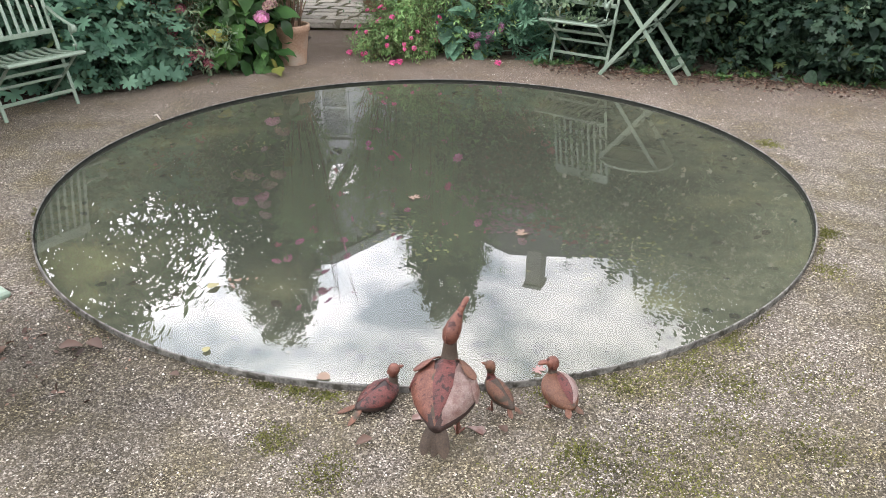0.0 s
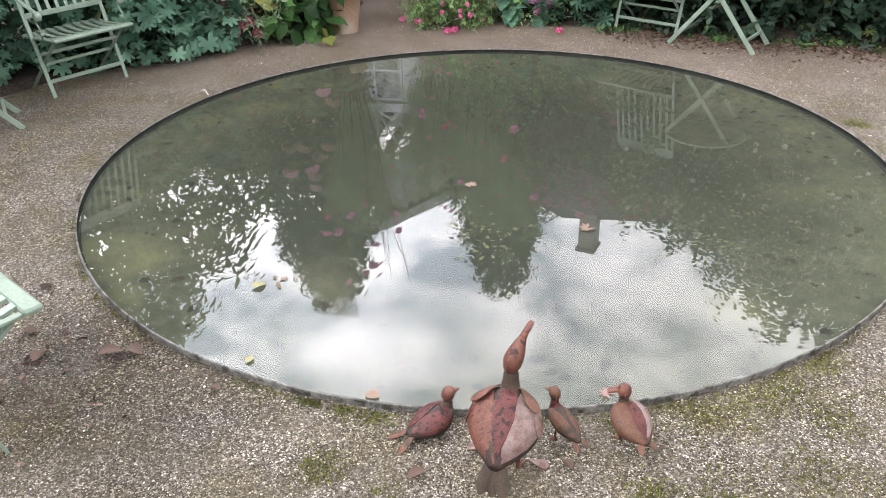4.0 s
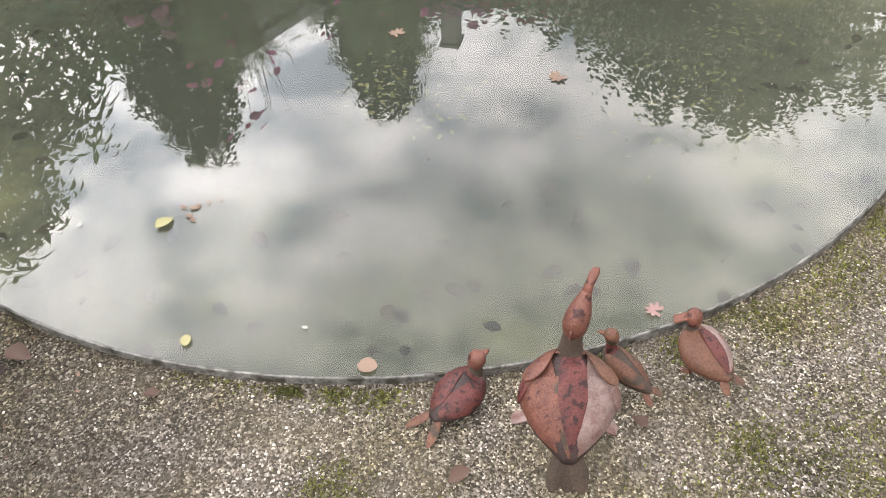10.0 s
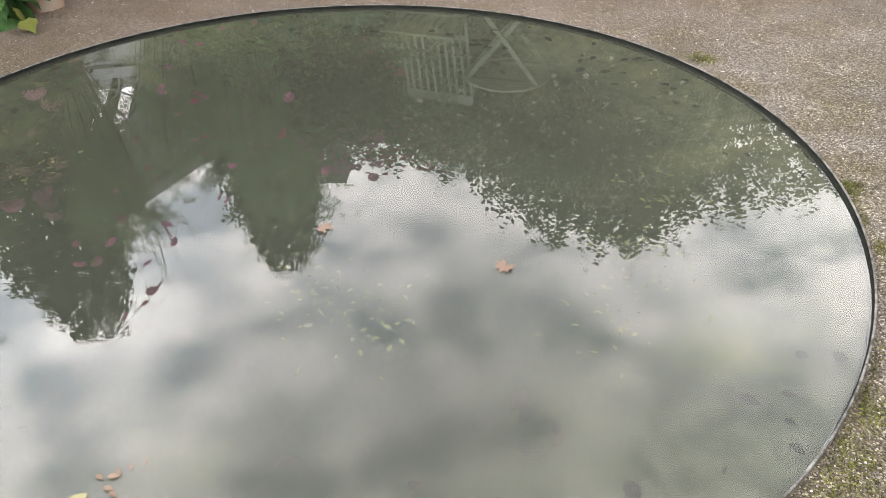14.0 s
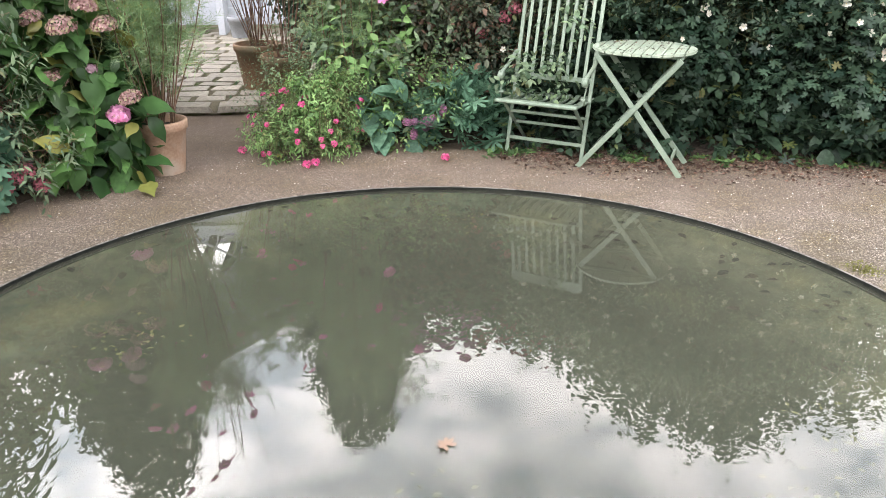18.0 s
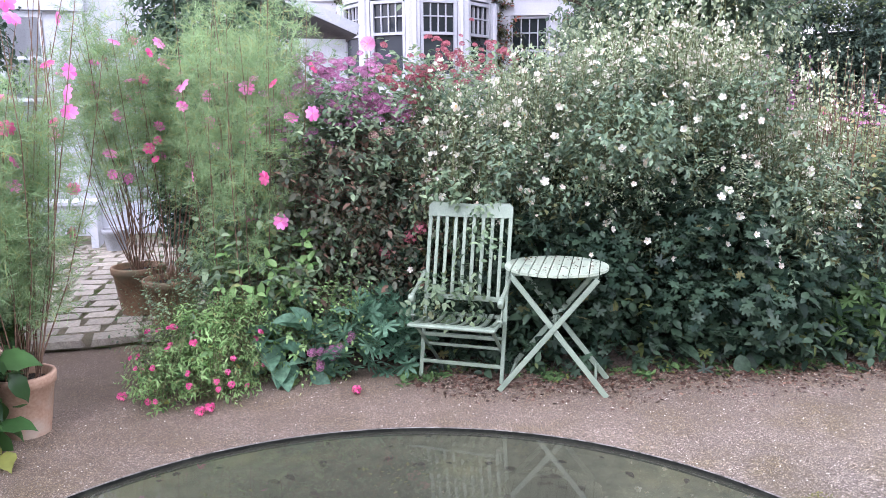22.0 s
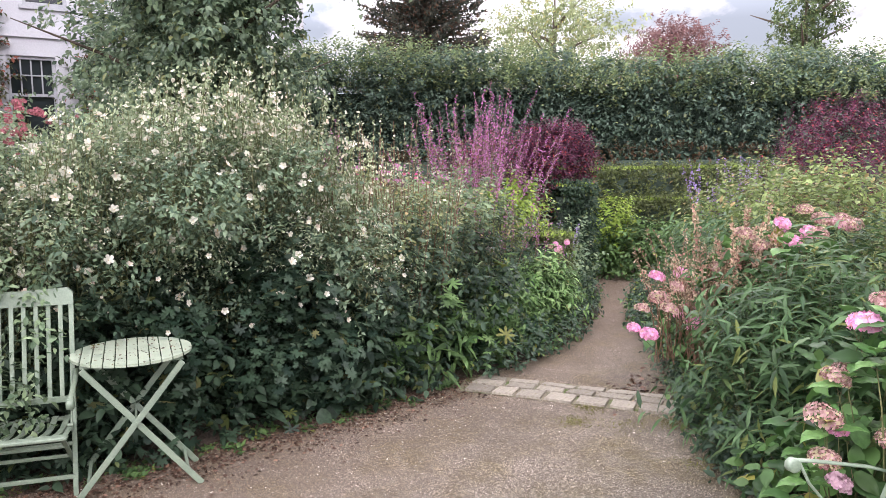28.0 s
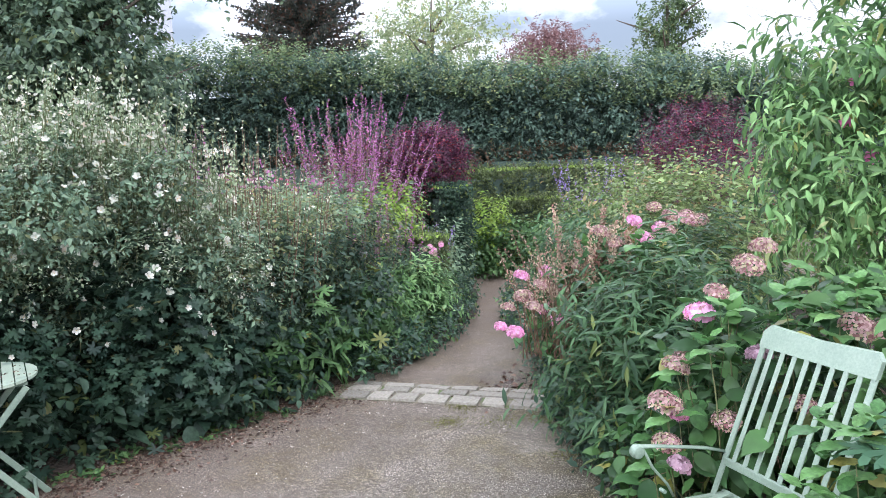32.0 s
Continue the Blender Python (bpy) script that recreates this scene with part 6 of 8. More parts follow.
sticks("stem", [(0, 0, 0)], [(0.015, 0, 1.99)], 0.006, STEM, dh)
put("flower", flower_mesh("dahlia_flower", 14, 0.05, PETAL, 0.25, (HYD_PINK, YOLK), 0.012), facing((0.145, 6.98, 2.0), (-0.1, -1, 0.2)), dh)

# tall dark evergreen behind the cosmos, and its twin on the other side of the opening
for x, y, hgt, rr, lb in ((-0.80, 8.5, 3.9, 0.50, "tall dark evergreen shrub beside the paved opening"), (-2.78, 7.75, 3.78, 0.55, "tall dark evergreen shrub on the far side of the opening")):
    ev = thing("evergreen_shrub", lb, "shrub", (x, y, 0), 0, "evergreens at the opening")
    bm = bmesh.new()
    tube(bm, [(0, 0, 0), (0.02, 0, hgt * 0.5), (0, 0.02, hgt * 0.93)], [0.07, 0.045, 0.012], 8)
    part("trunk", bm, BARK, ev)
    foliage("crown", [(0, 0, hgt * 0.28, rr * 0.9, rr * 0.9, hgt * 0.28), (0, 0, hgt * 0.55, rr, rr, hgt * 0.30), (0.05, 0, hgt * 0.78, rr * 0.62, rr * 0.62, hgt * 0.22)], 5200, 7, 0.16, 0.055, OVATE, HEDGE_LEAF, ev, up=0.9)

# leafy edge plants
gm = shrub("geranium_clump", "clump of deeply cut green geranium leaves beside the chair", "plant")
single_leaves("leaf", [(0.02, 6.50, 0.12, 0.34, 0.22, 0.28)], 230, 0.13, PALMATE, GERANIUM_LEAF, gm, 1.0, 0.1)
bg = shrub("broad_leaf_clump", "clump of broad blue-green leaves with hanging mauve blooms", "plant")
single_leaves("leaf", [(-0.42, 6.52, 0.10, 0.24, 0.2, 0.30)], 90, 0.17, BROAD, GERANIUM_LEAF, bg, 0.6)
foliage("pale_growth", [(-0.30, 6.45, 0.28, 0.24, 0.18, 0.24)], 90, 8, 0.2, 0.028, OVATE, LIGHT_LEAF, bg, stems=STEM)
for i in range(16):
    put("flower_head", HEADS["rose"], facing((-0.26 + 0.06 * rng.normal(), 6.28 + 0.04 * rng.normal(), 0.20 + 0.05 * rng.normal()), (0.2 * rng.normal(), -1, 0.2), 0, 0.42), bg)
sn = shrub("snapdragon_mound", "sprawling light green mound with magenta flowers spilling onto gravel", "flower")
mound = [(-0.95, 6.42, 0.14, 0.27, 0.26, 0.26), (-0.80, 6.48, 0.20, 0.20, 0.22, 0.24), (-1.05, 6.28, 0.06, 0.22, 0.2, 0.16)]
foliage("foliage", billow(mound, 46, 0.085), 1000, 9, 0.13, 0.032, LANCE_WIDE, LIGHT_LEAF, sn, up=0.8, droop=0.3, stems=STEM)
foliage("inner_foliage", [(x, y, z, a * 0.8, b * 0.8, c * 0.8) for x, y, z, a, b, c in mound], 200, 6, 0.1, 0.04, OVATE, LANCE_LEAF, sn)
k = 34
a = math.pi + math.pi * rng.random(k)
b0 = np.stack([-0.93 + 0.16 * np.cos(a), 6.42 + 0.16 * np.sin(a), 0.34 + 0.08 * rng.random(k)], 1)
b1 = np.stack([-0.95 + (0.30 + 0.14 * rng.random(k)) * np.cos(a), 6.42 + (0.30 + 0.2 * rng.random(k)) * np.sin(a), 0.02 + 0.2 * rng.random(k)], 1)
sticks("trailing_stem_mass", b0, b1, 0.0022, STEM, sn, 0.12)
foliage("grey_growth", [(-1.12, 6.62, 0.26, 0.18, 0.2, 0.30)], 130, 10, 0.26, 0.022, OVATE, BUSH_LEAF, sn, up=1.6, stems=STEM)
c, o = shell([(-0.97, 6.36, 0.12, 0.40, 0.36, 0.28)], 40, 0.1)
for p, w in zip(c, o):
    if p[1] < 6.5:
        put("flower", HEADS["magenta"], facing(p, w, 0, 0.45 + 0.4 * rng.random()), sn)
for x, y in ((-0.98, 5.98), (-0.93, 6.02), (-1.4, 6.33), (-1.32, 6.75), (-0.14, 6.05)):
    put("flower", HEADS["magenta"], facing((x, y, 0.03), (0, -0.5, 1)), sn)

# tall mixed stems between pots and roses
ms = shrub("perennial_clump", "tall mixed green leafy stems in the border", "plant")
foliage("foliage", [(-0.62, 7.0, 0.45, 0.35, 0.35, 0.55), (-0.3, 6.95, 0.5, 0.3, 0.3, 0.5)], 420, 7, 0.24, 0.06, OVATE, BUSH_LEAF, ms, up=1.2, stems=STEM)
foliage("light_leaf", [(-0.60, 6.80, 0.40, 0.22, 0.16, 0.42), (-0.32, 6.74, 0.40, 0.2, 0.14, 0.40)], 60, 7, 0.26, 0.075, OVATE, LIGHT_LEAF, ms, up=1.4, stems=STEM)

# low edge of the border, far side; shade is in the leaf colour
le = shrub("border_edging", "dark leafy edge plants along the gravel", "plant")
edge = [(0.75, 6.25), (1.15, 6.12), (1.6, 6.02), (2.05, 5.95), (2.5, 5.86), (2.95, 5.78), (3.3, 5.72)]
foliage("foliage", billow([(x, y + 0.1, 0.18, 0.32, 0.24, 0.26) for x, y in edge], 60, 0.11), 700, 5, 0.10, 0.07, OVATE, DEEP_LEAF, le, up=0.7)
single_leaves("leaf", [(x, y, 0.16, 0.26, 0.16, 0.20) for x, y in edge], 150, 0.085, PALMATE, DEEP_LEAF, le)

# small weeds along the foot of the border
k = 90
u = rng.random(k)
foot = np.stack([0.1 + 3.3 * u, 6.25 - 0.62 * u + 0.09 * rng.normal(size=k), np.full(k, 0.004)], 1)
wd = shrub("weed_tufts", "small green weeds along the foot of the border", "plant")
per = 16
c = (foot[:, None] + np.concatenate([0.028 * rng.normal(size=(k, per, 2)), np.zeros((k, per, 1))], 2)).reshape(-1, 3)
scatter_leaves("weed_leaf", c, rng.normal(size=c.shape) * (1, 1, 0.4) + (0, 0, 0.6), np.tile([0, 0, 1.0], (len(c), 1)), 0.02 + 0.035 * rng.random(len(c)), OVATE, LANCE_LEAF, wd, keep_above=-1)

# shrubs towards the path
mx = shrub("mixed_shrub", "mixed grey-green perennials with seed heads at the path's corner", "shrub")
foliage("foliage", [(3.0, 6.3, 0.55, 0.5, 0.5, 0.6), (3.5, 6.2, 0.5, 0.45, 0.45, 0.6), (3.95, 6.1, 0.45, 0.45, 0.45, 0.6)], 900, 7, 0.18, 0.055, LANCE_WIDE, BUSH_DARK, mx, up=0.8, stems=STEM)
foliage("mixed_foliage", billow([(3.0, 6.25, 0.5, 0.5, 0.5, 0.55), (3.5, 6.15, 0.45, 0.45, 0.45, 0.5), (3.95, 6.05, 0.40, 0.45, 0.45, 0.45)], 70, 0.15), 1100, 5, 0.14, 0.06, OVATE, DEEP_LEAF, mx, up=1.0)
foliage("lobed_leaf", billow([(3.1, 5.98, 0.30, 0.4, 0.25, 0.30), (3.75, 5.85, 0.35, 0.35, 0.25, 0.35), (4.1, 5.8, 0.45, 0.25, 0.2, 0.3)], 30, 0.12), 260, 2, 0.08, 0.11, PALMATE, LANCE_LEAF, mx, up=0.8)
single_leaves("broad_leaf", [(2.35, 5.86, 0.16, 0.34, 0.14, 0.18), (2.75, 5.78, 0.16, 0.24, 0.12, 0.18), (1.75, 5.98, 0.14, 0.2, 0.10, 0.14)], 70, 0.13, BROAD, BUSH_DARK, mx, 0.9, 0.15)
foliage("arching_foliage", [(3.35, 5.85, 0.18, 0.35, 0.22, 0.28)], 90, 3, 0.1, 0.19, LANCE, LANCE_LEAF, mx, up=0.7, droop=0.6)
foliage("yellowed_foliage", [(3.3, 6.4, 1.0, 0.6, 0.5, 0.42), (4.1, 6.5, 0.9, 0.5, 0.5, 0.4)], 560, 7, 0.24, 0.042, OVATE, OLIVE_LEAF, mx, up=1.0)
foliage("dark_sprays", [(4.35, 6.15, 0.55, 0.3, 0.25, 0.5), (4.8, 6.25, 0.6, 0.3, 0.25, 0.5), (3.75, 6.05, 0.4, 0.3, 0.25, 0.4)], 420, 14, 0.3, 0.05, LANCE, DEEP_LEAF, mx, up=2.0, stems=STEM)
foliage("grey_clumps", billow([(3.2, 6.2, 0.75, 0.45, 0.4, 0.5), (3.8, 6.3, 0.85, 0.4, 0.4, 0.45)], 26, 0.16), 500, 6, 0.14, 0.05, OVATE, BUSH_LEAF, mx, up=1.0)
gc = shrub("path_edge_plants", "bright green leafy plants spilling over the path's edge", "plant")
foliage("foliage", [(4.5, 5.95, 0.3, 0.3, 0.25, 0.36), (5.1, 6.05, 0.26, 0.36, 0.3, 0.36), (5.45, 6.1, 0.3, 0.3, 0.25, 0.35)], 1000, 7, 0.14, 0.07, LANCE_WIDE, LANCE_LEAF, gc, up=1.0)
foliage("light_foliage", [(5.0, 5.9, 0.3, 0.4, 0.2, 0.42), (4.4, 5.85, 0.2, 0.3, 0.2, 0.3)], 220, 8, 0.18, 0.07, LANCE_WIDE, LIGHT_LEAF, gc, up=1.3)
foliage("palmate_foliage", [(3.95, 5.75, 0.14, 0.26, 0.16, 0.18), (4.4, 5.65, 0.12, 0.2, 0.12, 0.16)], 160, 1, 0.05, 0.10, PALMATE, PALM_LEAF, gc, up=0.8)
hy = [(5.35 + 0.08 * rng.normal(), 5.9 + 0.08 * rng.normal(), 0.80 + 0.03 * rng.normal(), ("pink", "faded")[k % 2], 0.4) for k in range(7)] + [(4.35, 6.0, 0.88, "mauve", 0.6)]
for x, y, z, kk, s in hy:
    put("flower_head", HEADS[kk], facing((x, y, z), (-0.4, -0.4, 0.8), 0, s), gc)

# leaves that soften both edges of the path
ep = shrub("path_edging", "low mixed leaves along both edges of the path", "plant")
ends = [((3.75, 5.55), (4.9, 5.62)), ((4.9, 5.62), (6.4, 6.2)), ((6.4, 6.2), (7.6, 7.0)), ((3.05, 3.25), (3.75, 3.80)), ((3.75, 3.80), (4.75, 4.42)), ((4.75, 4.42), (6.2, 5.35)), ((6.2, 5.35), (7.9, 6.1))]
low_mounds = [(a[0] + (b[0] - a[0]) * t, a[1] + (b[1] - a[1]) * t, 0.10, 0.20, 0.17, 0.14 + 0.05 * math.sin(9 * t + a[0])) for a, b in ends for t in (0.0, 0.2, 0.4, 0.6, 0.8)]
foliage("foliage", low_mounds, 1700, 5, 0.10, 0.05, OVATE, HEDGE_LEAF, ep)
foliage("pale_foliage", low_mounds, 400, 5, 0.12, 0.05, OVATE, LANCE_LEAF, ep, up=0.8)

# lime shrub, loosestrife, wine-red smoke bushes
lm = shrub("lime_shrub", "lime-yellow leafed shrub in the far border")
foliage("foliage", [(6.0, 6.9, 0.88, 0.34, 0.3, 0.36), (6.3, 6.9, 1.1, 0.14, 0.14, 0.26)], 250, 6, 0.2, 0.06, OVATE, LIME_LEAF, lm, up=0.9, stems=STEM)
lm2 = shrub("lime_shrub", "small lime-yellow shrub beyond the path's end")
foliage("foliage", [(8.6, 6.95, 0.72, 0.26, 0.26, 0.32)], 150, 6, 0.18, 0.06, OVATE, LIME_LEAF, lm2, up=0.9)


def spires(name, label, x0, x1, y0, y1, z0, z1, count, material, lean=0.12, flo=0.022, per=80, low=0.55, arch=0.0, leaves=None):
    ob = shrub(name, label, "flower")
    b0 = np.stack([x0 + (x1 - x0) * rng.random(count), y0 + (y1 - y0) * rng.random(count), np.full(count, 0.3)], 1)
    mid = np.array([(x0 + x1) / 2, (y0 + y1) / 2, 0])
    top = b0 + (b0 - mid) * (0.3, 0.3, 0) + np.stack([lean * rng.normal(size=count), lean * rng.normal(size=count), z0 - 0.3 + (z1 - z0) * rng.random(count)], 1)
    out = (top - b0) * (1, 1, 0) * arch
    knee = b0 + (top - b0) * 0.6 - out * 0.35
    sticks("stem_mass", b0, knee, 0.005, STEM_RED, ob, 0.0, 0.7)
    sticks("upper_stem_mass", knee, top, 0.0035, STEM_RED, ob, 0.02)
    s = low + (1 - low) * rng.random((count, per))
    u = s[..., None]
    c = np.where(u < 0.6, b0[:, None] + (knee - b0)[:, None] * u / 0.6, knee[:, None] + (top - knee)[:, None] * (u - 0.6) / 0.4)
    c = c + 0.014 * rng.normal(size=(count, per, 3)) * (1.25 - s[..., None])  * 1.6
    ax = rng.normal(size=(count, per, 3)) + np.array([0, 0, 0.4])
    scatter_leaves("bloom_mass", c.reshape(-1, 3), ax.reshape(-1, 3), rng.normal(size=(count * per, 3)), flo * (0.6 + 0.8 * rng.random(count * per)), OVATE, material, ob)
    if leaves:
        q = 40
        s = 0.1 + 0.55 * rng.random((count, q))
        c = b0[:, None] + (knee - b0)[:, None] * (s / 0.65)[..., None]
        ax = rng.normal(size=(count, q, 3)) * (1, 1, 0.4) + np.array([0, 0, 0.5])
        scatter_leaves("stem_leaf", c.reshape(-1, 3), ax.reshape(-1, 3), rng.normal(size=(count * q, 3)) + np.array([0, 0, 1.0]), 0.05 + 0.05 * rng.random(count * q), LANCE_WIDE, leaves, ob)
    return ob


spires("loosestrife", "tall purple-pink loosestrife spires in the far border", 5.8, 6.8, 7.1, 8.1, 1.35, 2.5, 95, PURPLE, per=130, flo=0.021, lean=0.26, low=0.5, arch=0.5, leaves=BUSH_LEAF)
spires("loosestrife", "purple loosestrife spires behind the white bush", 4.3, 5.4, 7.6, 8.6, 1.5, 2.15, 16, PURPLE, per=110, flo=0.018, leaves=BUSH_LEAF)
spires("salvia", "thin mauve flower spires above the path's corner", 4.3, 5.4, 6.0, 6.7, 0.8, 1.35, 40, PURPLE, per=46, flo=0.018, lean=0.08, leaves=DEEP_LEAF)
spires("willowherb", "thin airy stems with buff seed heads beside the white bush", 2.6, 3.6, 5.85, 6.4, 1.30, 2.0, 95, SEEDY, per=40, flo=0.024, lean=0.12, low=0.4, leaves=BUSH_MID)
spires("veronica", "slender dark stems with small leaves at the path's corner", 4.0, 4.7, 5.95, 6.4, 0.75, 1.3, 34, DEEP_LEAF, per=70, flo=0.03, lean=0.10, low=0.15)
spires("catmint", "violet-blue flower spires in the border", 6.2, 6.9, 6.4, 7.0, 0.5, 0.95, 40, VIOLET, per=40, flo=0.02)
spires("catmint", "violet-blue flower spires beyond the hydrangeas", 8.6, 9.5, 4.9, 5.8, 1.2, 1.65, 40, VIOLET, per=50, flo=0.024)
spires("astilbe", "pale buff seed plumes above the hydrangeas", 3.85, 4.15, 3.66, 3.9, 1.10, 1.38, 12, BUFF, per=150, flo=0.022)
spires("seed_stalks", "dry buff seed stalks beside the path", 3.75, 4.35, 3.85, 4.25, 0.75, 1.2, 80, BUFF, per=44, flo=0.017, lean=0.2, arch=0.5)
for x, y, z, rr, lb in ((7.35, 8.0, 1.15, 0.75, "wine-red smoke bush behind the loosestrife"), (8.0, 7.5, 1.58, 0.44, "dark wine-red smoke bush before the tall hedge"), (9.7, 4.3, 1.32, 0.92, "wine-red smoke bush beyond the rose thicket")):
    ct = thing("smoke_bush", lb, "shrub", (x, y, 0), 0, "wine-red smoke bushes")
    for k in range(5):
        a = k * 1.3
        part("stem", tube(bmesh.new(), [(0, 0, 0.02), (0.12 * math.cos(a), 0.12 * math.sin(a), 0.5), (0.32 * math.cos(a), 0.32 * math.sin(a), z)], [0.02, 0.015, 0.006], 6), BARK, ct)
    foliage("foliage", [(0, 0, z, rr, rr, 0.62 if rr > 0.5 else 0.30), (0.2 * rr, -0.1, z + 0.5 * rr, rr * 0.6, rr * 0.6, 0.56 * rr), (-0.35 * rr, 0.1, z + 0.4 * rr, rr * 0.55, rr * 0.55, 0.6 * rr)], 1900, 7, 0.18, 0.038, OVATE, COTINUS, ct, up=1.0)

# mixed filling of the far border
fb = shrub("border_perennials", "mixed green perennials filling the far border", "plant")
foliage("foliage", [(4.4, 7.2, 0.6, 0.7, 0.6, 0.75), (5.3, 7.1, 0.6, 0.6, 0.6, 0.7), (6.3, 7.6, 0.6, 0.8, 0.7, 0.75), (2.9, 7.6, 0.8, 0.8, 0.6, 0.8), (6.7, 6.8, 0.35, 0.5, 0.4, 0.45), (3.9, 8.0, 0.7, 0.8, 0.6, 0.9)], 2600, 7, 0.22, 0.058, OVATE, BUSH_LEAF, fb, up=1.1, lumps=0.3)
foliage("light_foliage", [(4.6, 6.9, 1.05, 0.5, 0.5, 0.25), (5.4, 6.9, 0.9, 0.5, 0.4, 0.35), (3.6, 7.0, 1.2, 0.5, 0.5, 0.25)], 450, 6, 0.18, 0.05, OVATE, OLIVE_LEAF, fb, up=1.0)
for i in range(40):
    put("flower_head", HEADS["rose"] if i % 3 else HEADS["magenta"], facing((3.2 + 2.4 * rng.random(), 7.0 + 1.0 * rng.random(), 1.35 + 0.25 * rng.random()), (0, -0.3, 1), 0, 0.7), fb)
pe = shrub("ground_cover", "bright green leafy ground cover at the end of the path", "plant")
foliage("foliage", [(8.3, 7.3, 0.25, 0.5, 0.4, 0.35), (8.8, 6.7, 0.3, 0.5, 0.4, 0.4), (7.8, 7.5, 0.3, 0.4, 0.4, 0.4), (9.2, 6.2, 0.3, 0.45, 0.4, 0.4)], 1100, 6, 0.16, 0.08, OVATE, LANCE_LEAF, pe, up=0.7)

# right border
rl = shrub("phlox_clump", "dense clump of lance-leaved green stems beside the path", "plant")
foliage("foliage", [(3.65, 3.30, 0.42, 0.50, 0.42, 0.48), (4.15, 3.55, 0.45, 0.45, 0.36, 0.48), (4.6, 3.3, 0.5, 0.55, 0.5, 0.5), (3.15, 2.98, 0.28, 0.34, 0.28, 0.34), (3.18, 3.28, 0.36, 0.38, 0.30, 0.42), (3.4, 3.1, 0.5, 0.4, 0.35, 0.42), (5.1, 3.85, 0.48, 0.5, 0.38, 0.45), (5.9, 4.4, 0.5, 0.55, 0.4, 0.45), (6.7, 4.95, 0.45, 0.5, 0.35, 0.4)], 1500, 12, 0.32, 0.115, LANCE, PHLOX_LEAF, rl, up=1.3, droop=0.2, stems=STEM, lumps=0.3)
foliage("undergrowth", [(3.1, 3.35, 0.12, 0.3, 0.22, 0.16), (3.55, 3.75, 0.12, 0.3, 0.2, 0.18), (2.75, 3.0, 0.1, 0.25, 0.25, 0.15)], 420, 5, 0.1, 0.06, OVATE, HEDGE_LEAF, rl)
rf = shrub("rose_thicket", "yellow-green rose thicket behind the hydrangeas")
foliage("foliage", [(6.0, 3.6, 0.75, 0.9, 0.8, 0.75), (7.2, 4.2, 0.8, 0.9, 0.8, 0.75), (8.2, 5.0, 0.75, 0.8, 0.7, 0.7), (7.4, 3.0, 0.9, 0.9, 0.8, 0.7)], 2300, 7, 0.24, 0.06, OVATE, THICKET_LEAF, rf, up=0.8, stems=STEM)


def hydrangea(label, blobs, sprigs, heads, leaf=0.12):
    hy = shrub("hydrangea", label, "hydrangea", "hydrangeas")
    single_leaves("leaf", blobs, 200, leaf * 1.1, HEART, HYD_LEAF, hy, 0.35, 0.35)
    foliage("leaf_mass", blobs, sprigs // 2, 3, 0.12, leaf, HEART, HYD_LEAF, hy, up=0.35, droop=0.45, deep=0.5, stems=STEM_RED)
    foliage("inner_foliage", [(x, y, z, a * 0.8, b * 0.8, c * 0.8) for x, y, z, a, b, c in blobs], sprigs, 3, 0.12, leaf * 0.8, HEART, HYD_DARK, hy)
    mids = np.array([b[:2] for b in blobs])
    ends = np.array([h[:3] for h in heads], float)
    near = mids[np.argmin(((ends[:, None, :2] - mids[None]) ** 2).sum(2), axis=1)]
    feet = np.concatenate([near * 0.8 + ends[:, :2] * 0.2, ends[:, 2:] * 0.35], 1)
    sticks("flower_stalk", feet, ends - (0, 0, 0.01), 0.004, STEM, hy, 0.08)
    for x, y, z, kk, s in heads:
        put("flower_head", HEADS[kk], facing((x, y, z), unit(np.array([0.25 * rng.normal(), -0.25 + 0.2 * rng.normal(), 1.0])), 0, s), hy, {"pink": "bright pink flower head", "faded": "faded dusty pink flower head", "mauve": "dull mauve flower head"}.get(kk, ""))
    return hy


hydrangea("hydrangea with faded dusty pink heads behind an armchair", [(2.585, 2.478, 0.655, 0.41, 0.492, 0.394), (2.913, 2.191, 0.696, 0.41, 0.41, 0.419), (2.47, 2.80, 0.60, 0.21, 0.2, 0.32), (2.298, 1.945, 0.614, 0.41, 0.328, 0.394), (2.665, 2.458, 0.28, 0.41, 0.492, 0.28), (2.993, 2.171, 0.28, 0.41, 0.41, 0.28), (2.337, 2.786, 0.28, 0.262, 0.23, 0.28), (2.378, 1.925, 0.28, 0.41, 0.328, 0.28), (2.45, 3.0, 0.22, 0.246, 0.2, 0.22)], 420,
          [(2.36, 2.777, 1.009, 'pink', 0.9), (2.503, 2.724, 1.067, 'faded', 0.95), (2.749, 2.642, 1.165, 'faded', 1.04), (2.913, 2.601, 1.231, 'faded', 0.95), (2.15, 2.863, 0.665, 'faded', 1.04), (2.183, 2.814, 0.616, 'pink', 0.57), (2.257, 2.847, 0.796, 'faded', 0.85), (2.339, 2.831, 0.813, 'faded', 0.76), (2.544, 2.191, 0.96, 'faded', 1.14), (2.503, 2.068, 0.944, 'faded', 1.14), (2.462, 2.478, 0.911, 'faded', 0.85), (2.339, 2.535, 0.862, 'mauve', 0.85), (2.052, 2.831, 0.534, 'faded', 0.85), (1.986, 2.765, 0.485, 'mauve', 0.76), (2.257, 2.642, 0.591, 'faded', 0.85), (2.216, 2.355, 0.714, 'faded', 0.76)])
